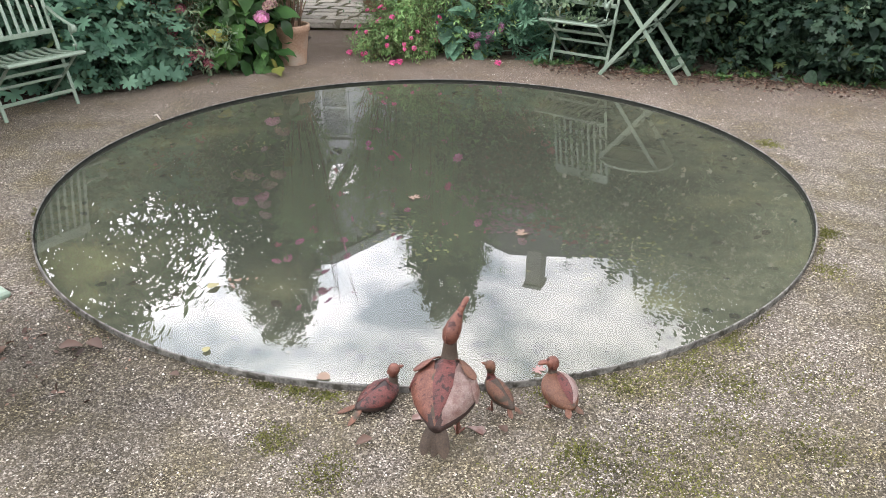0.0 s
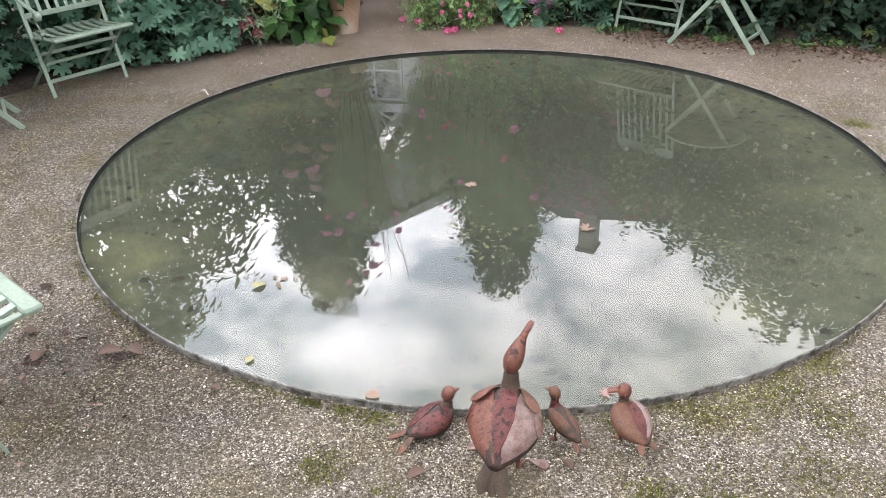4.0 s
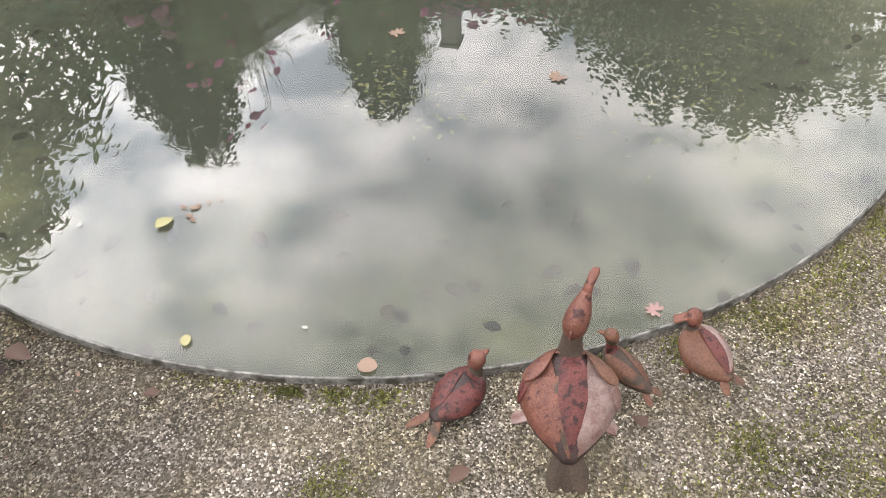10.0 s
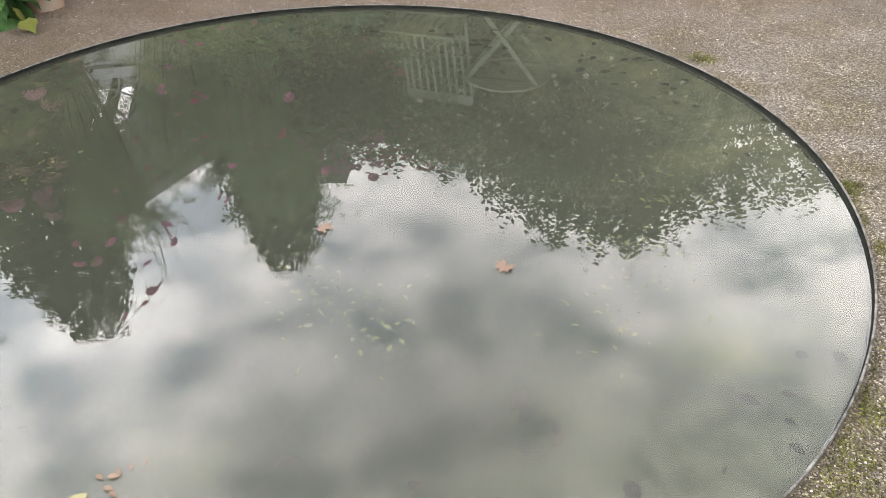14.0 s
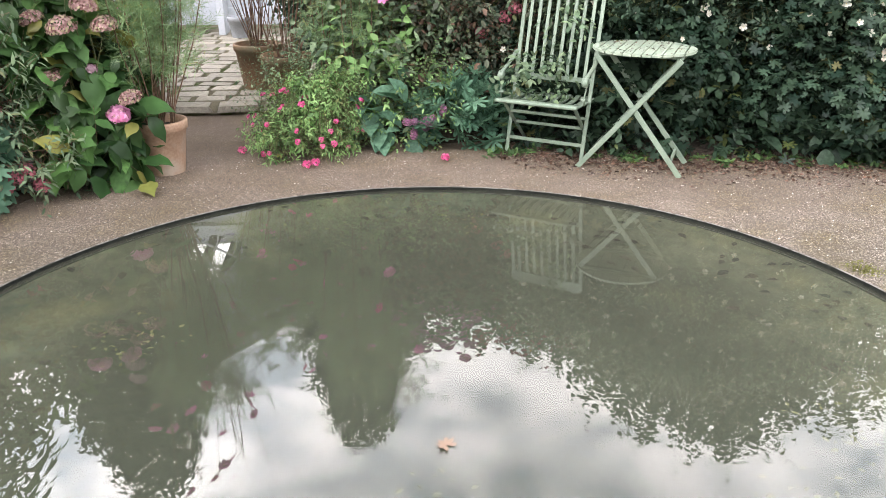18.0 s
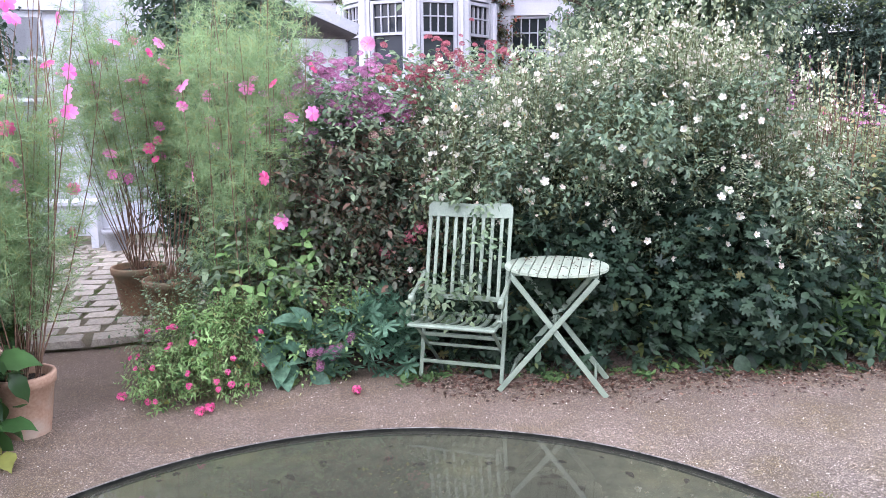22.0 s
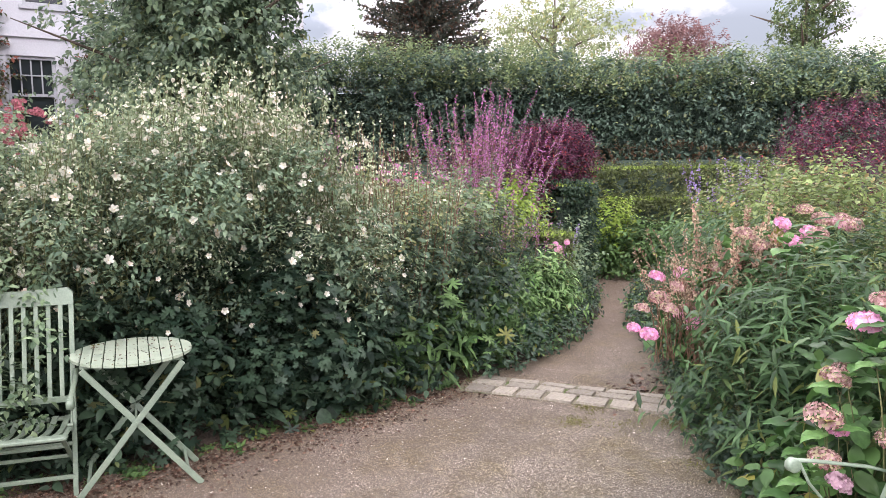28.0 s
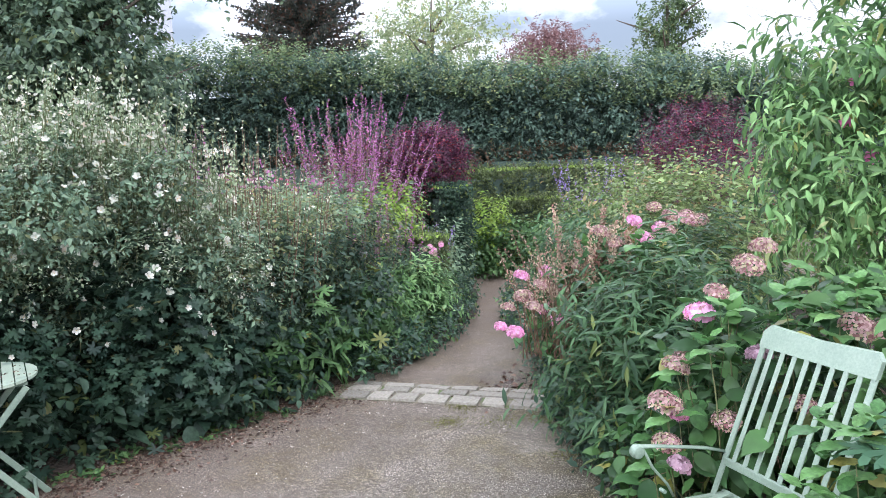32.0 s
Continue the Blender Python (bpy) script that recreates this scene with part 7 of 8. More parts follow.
hydrangea("hydrangea with fresh and faded pink heads at the path's corner", [(4.2, 3.55, 0.75, 0.5, 0.45, 0.42), (4.35, 4.05, 0.5, 0.35, 0.3, 0.4)], 120,
          [(4.294, 3.549, 1.12, "pink", 1.1), (4.35, 3.45, 1.16, "pink", 0.9), (4.2, 3.75, 1.08, "faded", 1.0), (4.45, 3.4, 1.24, "faded", 1.0), (4.5, 3.3, 1.22, "pink", 0.9), (4.1, 3.85, 1.0, "faded", 0.9), (4.6, 3.25, 1.2, "faded", 1.0), (4.05, 4.15, 0.60, "pink", 1.1), (4.1, 4.2, 0.75, "faded", 1.0), (4.15, 4.22, 0.85, "pink", 0.8), (3.98, 4.05, 0.55, "pink", 1.0), (4.12, 4.1, 0.68, "faded", 1.1), (4.4, 3.75, 1.05, "faded", 0.9), (3.9, 3.9, 0.95, "faded", 0.8), (3.57, 4.15, 0.91, "pink", 0.75), (3.53, 4.12, 0.78, "faded", 0.95), (3.37, 4.11, 0.58, "pink", 0.85), (3.37, 4.21, 0.61, "pink", 0.60), (3.51, 4.04, 0.72, "faded", 0.85), (3.62, 4.04, 0.85, "faded", 0.70), (3.44, 4.19, 0.72, "faded", 0.70), (3.76, 3.68, 1.19, "faded", 0.90), (3.82, 3.48, 1.26, "pink", 0.75), (3.79, 3.42, 1.16, "pink", 0.85), (3.82, 3.28, 1.21, "faded", 0.85), (3.90, 3.17, 1.28, "faded", 0.95), (3.95, 3.39, 1.34, "faded", 0.70), (3.79, 3.59, 1.12, "faded", 0.70)])
hydrangea("hydrangea with pink and fading heads beside a terracotta pot", [(-2.24, 6.0, 0.55, 0.32, 0.34, 0.5), (-2.45, 6.2, 0.85, 0.4, 0.4, 0.55), (-2.12, 5.86, 0.26, 0.24, 0.2, 0.24)], 260,
          [(-1.932, 5.74, 0.408, 'pink', 0.85), (-1.861, 5.75, 0.491, 'faded', 0.9), (-2.052, 5.75, 0.647, 'mauve', 0.75), (-1.931, 5.75, 0.869, 'faded', 0.95), (-2.13, 5.72, 0.865, 'faded', 1.1), (-2.017, 5.75, 0.96, 'faded', 0.95), (-2.097, 5.75, 1.077, 'pink', 0.9), (-2.086, 5.76, 1.15, 'mauve', 0.95), (-2.083, 5.75, 1.246, 'mauve', 0.85), (-2.111, 5.72, 0.251, 'mauve', 0.8), (-2.28, 5.75, 0.9, 'faded', 0.9), (-2.27, 5.7, 1.1, 'pink', 0.95), (-2.2, 5.68, 0.62, 'faded', 0.95)], 0.165)
# light shoots before the right armchair
ls = shrub("hydrangea_shoots", "fresh green hydrangea shoots beside the armchair", "plant")
kept, CLEAR = CLEAR, []
LEAF_MESH = mesh_of("broad_leaf", *HEART)
LEAF_MESH.materials.append(HYD_FRESH)
LEAF_MESH.polygons.foreach_set("use_smooth", np.ones(len(LEAF_MESH.polygons), bool))


def rosette(parent, at, size, n=6):
    """The broad leaves at a shoot's tip, upper ones smaller and steeper."""
    for i in range(n):
        a, rise = 2.4 * i + 0.4 * rng.normal(), 0.05 + 0.22 * i
        y = Vector((math.cos(a), math.sin(a), rise)).normalized()
        x = y.cross(Vector((0, 0, 1))).normalized()
        k = size * (1.12 - 0.11 * i) * (0.85 + 0.3 * rng.random())
        m = Matrix((x, y, x.cross(y))).transposed() * k
        m = m.to_4x4()
        m.translation = Vector(at) + Vector((0, 0, 0.012 * i)) + y * 0.012
        ob = new("broad_leaf", LEAF_MESH)
        ob.parent, ob.matrix_basis = parent, m


for at, sz in (((1.63, 2.17, 0.78), 0.125), ((1.60, 2.24, 0.70), 0.115), ((1.68, 2.27, 0.80), 0.10), ((1.60, 2.11, 0.84), 0.12), ((1.66, 2.09, 0.68), 0.12), ((1.55, 2.20, 0.60), 0.12), ((1.64, 2.30, 0.58), 0.11), ((1.68, 2.15, 0.50), 0.12)):
    rosette(ls, at, sz)
sticks("stem_mass", [(1.68, 2.1, 0.0), (1.62, 2.14, 0.0), (1.7, 2.05, 0.0)], [(1.62, 2.16, 0.74), (1.6, 2.2, 0.6), (1.68, 2.06, 0.8)], 0.006, STEM, ls, 0.04)
foliage("lobed_leaf", [(1.68, 2.06, 0.80, 0.10, 0.08, 0.08)], 10, 1, 0.05, 0.12, PALMATE, PALM_LEAF, ls, up=1.0)
CLEAR = kept
# tall shrub at the right
ts = shrub("abutilon_shrub", "tall arching shrub with long light green leaves")
foliage("foliage", [(4.95, 2.2, 1.5, 0.45, 0.45, 0.8), (4.85, 1.9, 2.0, 0.45, 0.45, 0.6), (5.1, 1.9, 1.0, 0.5, 0.5, 0.7), (4.3, 1.5, 1.3, 0.4, 0.4, 0.7), (4.5, 2.45, 1.75, 0.34, 0.32, 0.6), (4.6, 2.4, 2.3, 0.34, 0.34, 0.45)], 820, 7, 0.26, 0.105, WILLOWY, LANCE_LEAF, ts, up=0.5, droop=0.6, stems=STEM)
foliage("light_foliage", [(4.5, 2.35, 1.7, 0.42, 0.38, 0.7), (4.75, 2.0, 1.1, 0.4, 0.4, 0.5), (4.3, 2.45, 1.5, 0.25, 0.25, 0.5)], 380, 5, 0.24, 0.09, WILLOWY, LIGHT_LEAF, ts, up=0.4, droop=0.6)
tips = shrub("hydrangea_tips", "fresh leafy shoot tips among the hydrangea heads", "plant")
for at, sz in (((2.25, 2.80, 0.76), 0.13), ((2.20, 2.70, 0.88), 0.12), ((2.12, 2.84, 0.60), 0.13), ((2.36, 2.66, 1.0), 0.13), ((2.45, 2.45, 1.05), 0.13), ((2.40, 2.25, 1.02), 0.13), ((3.72, 3.42, 1.10), 0.16), ((3.8, 3.3, 1.06), 0.15), ((2.05, 2.88, 0.42), 0.12), ((2.3, 2.95, 0.45), 0.12), ((2.6, 2.2, 1.08), 0.12)):
    rosette(tips, at, sz)
    sticks("stem", [(at[0] + 0.05, at[1] - 0.04, at[2] - 0.45)], [at], 0.006, STEM, tips, 0.04)
for x, y, z in ((4.45, 2.35, 1.85), (4.6, 2.2, 1.62), (4.55, 2.3, 2.1)):
    put("flower", COSMOS, facing((x, y, z), (-0.8, -0.2, 0.1)), ts)
# dead leaves by the path
n = 160
p = np.stack([4.15 + 0.28 * rng.normal(size=n), 4.45 + 0.12 * rng.normal(size=n), np.full(n, 0.004)], 1)
dl = scatter_leaves("leaf_litter", p, rng.normal(size=(n, 3)) * (1, 1, 0.2), np.tile([0, 0, 1.0], (n, 1)) + 0.5 * rng.normal(size=(n, 3)), 0.03 + 0.03 * rng.random(n), OVATE, DEAD_LEAF, keep_above=-1)
tagged(dl, "brown fallen leaves gathered beside the path", "fallen leaves", kind="stuff")
# brown litter, laid thicker and wider to darken the ground like shade
n = 6500
s = rng.random(n)
p = np.stack([0.2 + 3.4 * s, 6.28 - 0.75 * s ** 0.7 + 0.19 * rng.normal(size=n), np.full(n, 0.004)], 1)
dl = scatter_leaves("leaf_litter", p, rng.normal(size=(n, 3)) * (1, 1, 0.2), np.tile([0, 0, 1.0], (n, 1)) + 0.4 * rng.normal(size=(n, 3)), 0.012 + 0.02 * rng.random(n), OVATE, DEAD_LEAF, keep_above=-1)
tagged(dl, "small brown litter along the foot of the border", "fallen leaves", kind="stuff")

# left border
lb = [(-3.3, 5.2, 0.45, 0.45, 0.42, 0.5), (-2.95, 5.45, 0.5, 0.42, 0.42, 0.55), (-3.75, 4.9, 0.5, 0.5, 0.5, 0.6), (-3.1, 5.05, 0.25, 0.4, 0.25, 0.3), (-2.7, 5.45, 0.25, 0.25, 0.3, 0.3), (-4.1, 4.3, 0.5, 0.5, 0.6, 0.6), (-4.2, 3.3, 0.5, 0.4, 0.7, 0.6)]
lg = shrub("geranium_bank", "bank of dark green palmate leaves behind an armchair", "plant")
foliage("foliage", lb, 2600, 2, 0.08, 0.105, MAPLE, GERANIUM_LEAF, lg, up=0.5)
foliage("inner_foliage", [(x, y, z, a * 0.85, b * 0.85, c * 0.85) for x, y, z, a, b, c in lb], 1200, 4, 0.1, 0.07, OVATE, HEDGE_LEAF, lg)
sp = shrub("spiraea_bush", "bush with dusky red flower clusters leaning over the gravel")
foliage("foliage", [(-2.6, 5.65, 0.45, 0.28, 0.26, 0.35), (-2.4, 5.62, 0.22, 0.22, 0.2, 0.22), (-2.85, 5.7, 0.8, 0.4, 0.35, 0.4)], 620, 7, 0.18, 0.05, LANCE_WIDE, BUSH_LEAF, sp, stems=STEM_RED)
for x, y, z in ((-2.38, 5.42, 0.18), (-2.42, 5.40, 0.14), (-2.33, 5.45, 0.20), (-2.28, 5.46, 0.12), (-2.5, 5.42, 0.36), (-2.62, 5.4, 0.52), (-2.72, 5.38, 0.58), (-2.55, 5.45, 0.60), (-2.45, 5.5, 0.5), (-2.8, 5.4, 0.7), (-2.5, 5.45, 0.28)):
    put("flower_head", HEADS["red"], facing((x, y, z), (0.2, -0.7, 0.7), 0, 0.9), sp)
lt = shrub("leafy_shrub", "tall loose shrub with long pointed leaves behind geraniums")
foliage("foliage", [(-3.3, 5.8, 1.35, 0.6, 0.5, 0.75), (-3.9, 5.0, 1.4, 0.55, 0.6, 0.75), (-4.3, 4.0, 1.4, 0.5, 0.7, 0.75), (-4.4, 2.9, 1.3, 0.5, 0.7, 0.7), (-3.55, 5.25, 2.15, 0.36, 0.36, 0.5), (-3.9, 4.3, 2.1, 0.4, 0.45, 0.5)], 2100, 8, 0.26, 0.12, LANCE_WIDE, LANCE_LEAF, lt, up=0.5, stems=STEM_RED)

# ---- paving ----
yard = tagged(link("paved_yard", mesh_of("paved_yard", [(-5, 7.38, 0.0), (-0.95, 7.46, 0.0), (-0.9, 12.5, 0.0), (-5, 12.5, 0.0), (-5, 7.38, 0.067), (-0.95, 7.46, 0.067), (-0.9, 12.5, 0.067), (-5, 12.5, 0.067)], [(4, 5, 6), (4, 6, 7), (0, 1, 5), (0, 5, 4), (1, 2, 6), (1, 6, 5)]), JOINT), "worn stone-paved yard behind the pots", "paving", kind="structure")
stones = []
for k in range(5):
    bm = boxed(-0.5, 0.5, -0.5, 0.5, -0.03, 0.018)
    bmesh.ops.bevel(bm, geom=[e for e in bm.edges if all(v.co.z > 0 for v in e.verts)] + [e for e in bm.edges if abs(e.verts[0].co.z - e.verts[1].co.z) > 0.01], offset=0.10, offset_type="OFFSET", segments=1, affect="EDGES", clamp_overlap=True)
    for v in bm.verts:
        v.co.x += 0.09 * (rng.random() - 0.5)
        v.co.y += 0.13 * (rng.random() - 0.5)
        if v.co.z > 0:
            v.co.z += 0.007 * (rng.random() - 0.5)
    me = bpy.data.meshes.new("cobble")
    bm.to_mesh(me)
    bm.free()
    me.materials.append(COBBLE)
    stones.append(me)


def stone(parent, x, y, z, turn, w, d):
    ob = new("cobble", stones[rng.integers(0, 5)])
    ob.parent = parent
    ob.matrix_basis = pose(x, y, z, 0, 0, turn) @ Matrix.Diagonal((w, d, 1, 1))


y = 7.40
row = 0
while y < 11.6:
    d = (0.21 if row == 0 else 0.16 + 0.07 * rng.random()) * (1 + 0.06 * row / 10)
    x = -3.15 - 0.2 * rng.random()
    while x < -1.0:
        w = (0.21 + 0.15 * rng.random()) * (1.3 if row == 0 else 1)
        stone(yard, x + w / 2, y + d / 2 + 0.01 * rng.normal(), YARD - 0.018, 4 * rng.normal(), w - 0.024, d - 0.024)
        x += w
    y += d
    row += 1
strip = tagged(link("cobble_strip", mesh_of("cobble_strip", [(3.20, 5.50, 0.004), (3.72, 3.75, 0.004), (4.12, 3.85, 0.004), (3.62, 5.65, 0.004)], [(0, 1, 2), (0, 2, 3)]), JOINT), "strip of pale granite setts across the path", "paving", kind="structure")
u, vv = Vector((0.27, -0.963, 0)), Vector((0.963, 0.27, 0))
for rowi, (o, d) in enumerate(((0.02, 0.17), (0.20, 0.11), (0.32, 0.09))):
    s = 0.02
    while s < 1.72:
        w = (0.17 if rowi == 0 else 0.2) + 0.07 * rng.random()
        q = Vector((3.20, 5.47, 0)) + u * (s + w / 2) + vv * (o + d / 2)
        stone(strip, q.x, q.y, 0.002, -74.3 + 3 * rng.normal(), w - 0.014, d - 0.012)
        s += w

# ---- white annex ----
AY = 12.5
annex = thing("annex", "white clapboard garden building with an arched fanlight over its door", "building", (0, AY, 0))
FX, FR = -3.3, 0.86
zb = 0.05
while zb < 4.85:
    half = 2.1 if zb < 3.75 else max(0.05, 2.1 * (5.02 - zb) / 1.27)
    x0, x1 = FX - half, FX + half
    gaps = [(x0, x1)]
    if zb < 3.03 + FR - 0.02:
        g = 0.86 if zb < 3.0 else math.sqrt(max(0.0, FR ** 2 - (zb - 3.0) ** 2))
        gaps = [(x0, FX - g), (FX + g, x1)]
    for a, b in gaps:
        if b - a > 0.02:
            part("clapboard", bar(bmesh.new(), (a, -0.012, zb + 0.06), (b, -0.012, zb + 0.06), 0.024, 0.125, (0, -0.16, 1)), WHITE, annex)
    zb += 0.12
part("side_wall", boxed(-1.24, -1.2, 0.03, 5.0, 0, 3.72), WHITE, annex)
part("side_wall", boxed(-5.4, -5.36, 0.03, 5.0, 0, 3.72), WHITE, annex)
part("back_wall", boxed(-5.4, -1.2, 5.0, 5.1, 0, 3.72), WHITE, annex)
part("rear_gable", bar(bmesh.new(), (FX, 5.05, 3.72), (FX, 5.05, 5.05), 4.2, 0.08, (0, 1, 0)), WHITE, annex)
part("inner_floor", boxed(-5.35, -1.25, 0.05, 4.98, 0.0, 0.04), COBBLE, annex)
# the roof: a slated slope, and a glazed slope between rafters
for s, (xa, za), (xb, zb2) in ((1, (FX, 5.14), (-1.02, 3.86)), (-1, (FX, 5.14), (-5.58, 3.86))):
    lean = (za - zb2) * s * Vector((1, 0, 0)) + abs(xb - xa) * Vector((0, 0, 1))
    long = math.hypot(xa - xb, za - zb2) + 0.06
    if s > 0:
        part("roof", bar(bmesh.new(), ((xa + xb) / 2, -0.25, (za + zb2) / 2), ((xa + xb) / 2, 5.2, (za + zb2) / 2), long, 0.05, lean), SLATE, annex, "dark slate roof slope")
    else:
        for k in range(6):
            f = (k + 0.30) / 6
            xm, zm = xa + (xb - xa) * f, za + (zb2 - za) * f
            part("roof_strip", bar(bmesh.new(), (xm, -0.25, zm), (xm, 5.2, zm), long / 6 * 0.48, 0.05, lean), SLATE, annex, "dark roof strip between roof lights")
    part("bargeboard", bar(bmesh.new(), (xa, -0.27, za + 0.02), (xb, -0.27, zb2 + 0.02), 0.03, 0.16, (0, 0, 1)), WHITE, annex)
for x in (FX - FR - 0.02, FX + FR + 0.02):
    part("door_jamb", boxed(x - 0.07, x + 0.07, -0.06, 0.08, 0.05, 2.95), WHITE, annex)
part("lintel", boxed(FX - FR - 0.1, FX + FR + 0.1, -0.08, 0.08, 2.84, 2.99), WHITE, annex)
arch = bmesh.new()
tube(arch, [(FX + FR * math.cos(a), -0.03, 2.99 + FR * math.sin(a)) for a in np.linspace(0, math.pi, 25)], 0.05, 6)
arch_ob = part("fanlight", arch, WHITE, annex, "wide arched fanlight with spokes", True)
for k in range(1, 6):
    a = math.pi * k / 6
    part("spoke", bar(bmesh.new(), (FX + 0.08 * math.cos(a), -0.03, 2.99 + 0.08 * math.sin(a)), (FX + (FR - 0.03) * math.cos(a), -0.03, 2.99 + (FR - 0.03) * math.sin(a)), 0.03, 0.02, (0, 1, 0)), WHITE, arch_ob)
for rr in (0.46, 0.74):
    bm = bmesh.new()
    tube(bm, [(FX + rr * math.cos(a), -0.03, 2.99 + rr * math.sin(a)) for a in np.linspace(0, math.pi, 21)], 0.014, 6)
    part("glazing_ring", bm, WHITE, arch_ob)
V = [(FX, 0.02, 2.99)] + [(FX + (FR - 0.02) * math.cos(a), 0.02, 2.99 + (FR - 0.02) * math.sin(a)) for a in np.linspace(0, math.pi, 25)]
pn = link("pane", mesh_of("pane", V, [(0, i, i + 1) for i in range(1, 25)]), CLEAR_GLASS, arch_ob, "clear fanlight glass")
pn.visible_shadow = False
for x0, x1 in ((FX - FR + 0.05, FX - 0.49), (FX + 0.49, FX + FR - 0.05)):
    part("side_light", boxed(x0, x1, -0.005, 0.025, 0.06, 2.84), WHITE, annex, "white boarded panel beside the door")
door = part("glazed_door", boxed(FX - 0.48, FX + 0.48, -0.01, 0.03, 0.06, 0.75), WHITE, annex, "white half-glazed door")
for i in range(5):
    part("glazing_bar", boxed(FX - 0.48, FX + 0.48, -0.02, 0.02, 0.76 + i * 0.50, 0.80 + i * 0.50), WHITE, door)
for x in (FX - 0.46, FX, FX + 0.46):
    part("glazing_bar", boxed(x - 0.02, x + 0.02, -0.021, 0.019, 0.801, 2.82), WHITE, door)
pn = part("pane", boxed(FX - 0.47, FX + 0.47, 0.022, 0.026, 0.76, 2.82), CLEAR_GLASS, door)
pn.visible_shadow = False
part("lean_to_wall", boxed(-1.2, 0.95, 0.5, 0.6, 0, 2.62), WHITE, annex)
lr = bar(bmesh.new(), (-0.08, 0.2, 3.15), (-0.08, 4.0, 3.15), 2.5, 0.05, (0.42, 0, 1.0))
part("lean_to_roof", lr, SLATE, annex)
part("eave_board", bar(bmesh.new(), (-1.2, 0.18, 3.68), (1.08, 0.18, 2.72), 0.03, 0.14, (0, 0, 1)), WHITE, annex, "white sloping eave board")

bench = thing("garden_bench", "white painted table-bench on the paving by the annex", "bench", (-2.75, 11.55, YARD))
part("top", boxed(-0.55, 0.55, -0.22, 0.22, 0.50, 0.545, 0.006), WHITE, bench)
for x in (-0.48, 0.48):
    part("leg", boxed(x - 0.04, x + 0.04, -0.18, 0.18, 0.0, 0.50, 0.004), WHITE, bench)
part("apron", boxed(-0.44, 0.44, -0.18, -0.15, 0.40, 0.50, 0.003), WHITE, bench)

# ---- the white house ----
HOUSE_AT, HOUSE_TURN = (6.07, 22.95, 0), -18
house = thing("house", "white rendered two-storey house with a bow window and slate roof", "house", HOUSE_AT, HOUSE_TURN)
HX0, HX1, HH = -10.2, 9.0, 9.3
wallbm = bmesh.new()


def wall_with_holes(bm, x0, x1, z0, z1, holes, depth=0.3):
    xs = sorted({x0, x1, *[h[0] for h in holes], *[h[1] for h in holes]})
    zs = sorted({z0, z1, *[h[2] for h in holes], *[h[3] for h in holes]})
    for a, b in zip(xs, xs[1:]):
        for c, d in zip(zs, zs[1:]):
            if not any(h[0] <= a and b <= h[1] and h[2] <= c and d <= h[3] for h in holes):
                box(bm, a, b, 0, depth, c, d)


HOLES = [(1.55, 2.55, 5.55, 7.3), (1.1, 2.2, 2.1, 4.3), (4.2, 5.2, 5.55, 7.3), (4.2, 5.2, 2.3, 4.3), (-4.5, -3.5, 5.55, 7.3)]
wall_with_holes(wallbm, HX0, HX1, 0, HH, HOLES)
part("wall", wallbm, RENDERED, house, "white rendered wall")
part("end_wall", boxed(HX0, HX0 + 0.3, 0.3, 8, 0, HH), RENDERED, house)
part("end_wall", boxed(HX1 - 0.3, HX1, 0.3, 8, 0, HH), RENDERED, house)
part("rear_wall", boxed(HX0, HX1, 8.0, 8.3, 0, HH), RENDERED, house)


def sash(parent, x0, x1, z0, z1, y=0.0, rows=4, cols=4):
    w = part("window", boxed(x0, x1, y + 0.16, y + 0.17, z0, z1), GLASS, parent, "dark sash window glass")
    for a, b, c, d in ((x0, x0 + 0.08, z0, z1), (x1 - 0.08, x1, z0, z1), (x0 + 0.08, x1 - 0.08, z0, z0 + 0.08), (x0 + 0.08, x1 - 0.08, z1 - 0.08, z1), (x0 + 0.08, x1 - 0.08, (z0 + z1) / 2 + 0.1, (z0 + z1) / 2 + 0.17)):
        part("frame", boxed(a, b, y + 0.06, y + 0.15, c, d), GREY_WOOD, w)
    top = (z0 + z1) / 2 + 0.17
    for k in range(1, cols):
        x = x0 + 0.08 + (x1 - x0 - 0.16) * k / cols
        part("glazing_bar", boxed(x - 0.015, x + 0.015, y + 0.10, y + 0.155, top, z1 - 0.08), GREY_WOOD, w)
    part("glazing_bar", boxed(x0 + 0.08, x1 - 0.08, y + 0.101, y + 0.154, (top + z1) / 2 - 0.02, (top + z1) / 2 + 0.01), GREY_WOOD, w)
    part("sill", boxed(x0 - 0.08, x1 + 0.08, y - 0.06, y + 0.1, z0 - 0.1, z0), GREY_WOOD, w)
    return w


for h in HOLES:
    sash(house, *h)
part("ledge", boxed(HX0, HX1, -0.06, -0.002, 4.75, 4.95), RENDERED, house)
part("eave", boxed(HX0 - 0.4, HX1 + 0.4, -0.5, 8.6, HH + 0.002, HH + 0.22), WHITE, house)
rbm = bmesh.new()
pts = [(HX0 - 0.4, -0.5, HH + 0.22), (HX1 + 0.4, -0.5, HH + 0.22), (HX1 + 0.4, 8.6, HH + 0.22), (HX0 - 0.4, 8.6, HH + 0.22), (HX0 + 2.6, 4.0, HH + 4.2), (-3.2, 4.0, HH + 3.45)]
rv_ = [rbm.verts.new(q) for q in pts]
for f in ((0, 1, 5, 4), (1, 2, 5), (2, 3, 4, 5), (3, 0, 4)):
    rbm.faces.new([rv_[i] for i in f])
roof = part("roof", rbm, SLATE, house, "dark slate hipped roof")
ch = part("chimney", boxed(-6.72, -6.06, 3.6, 4.4, HH + 3.0, HH + 5.2, 0.02), BRICK, roof, "pale rendered chimney")
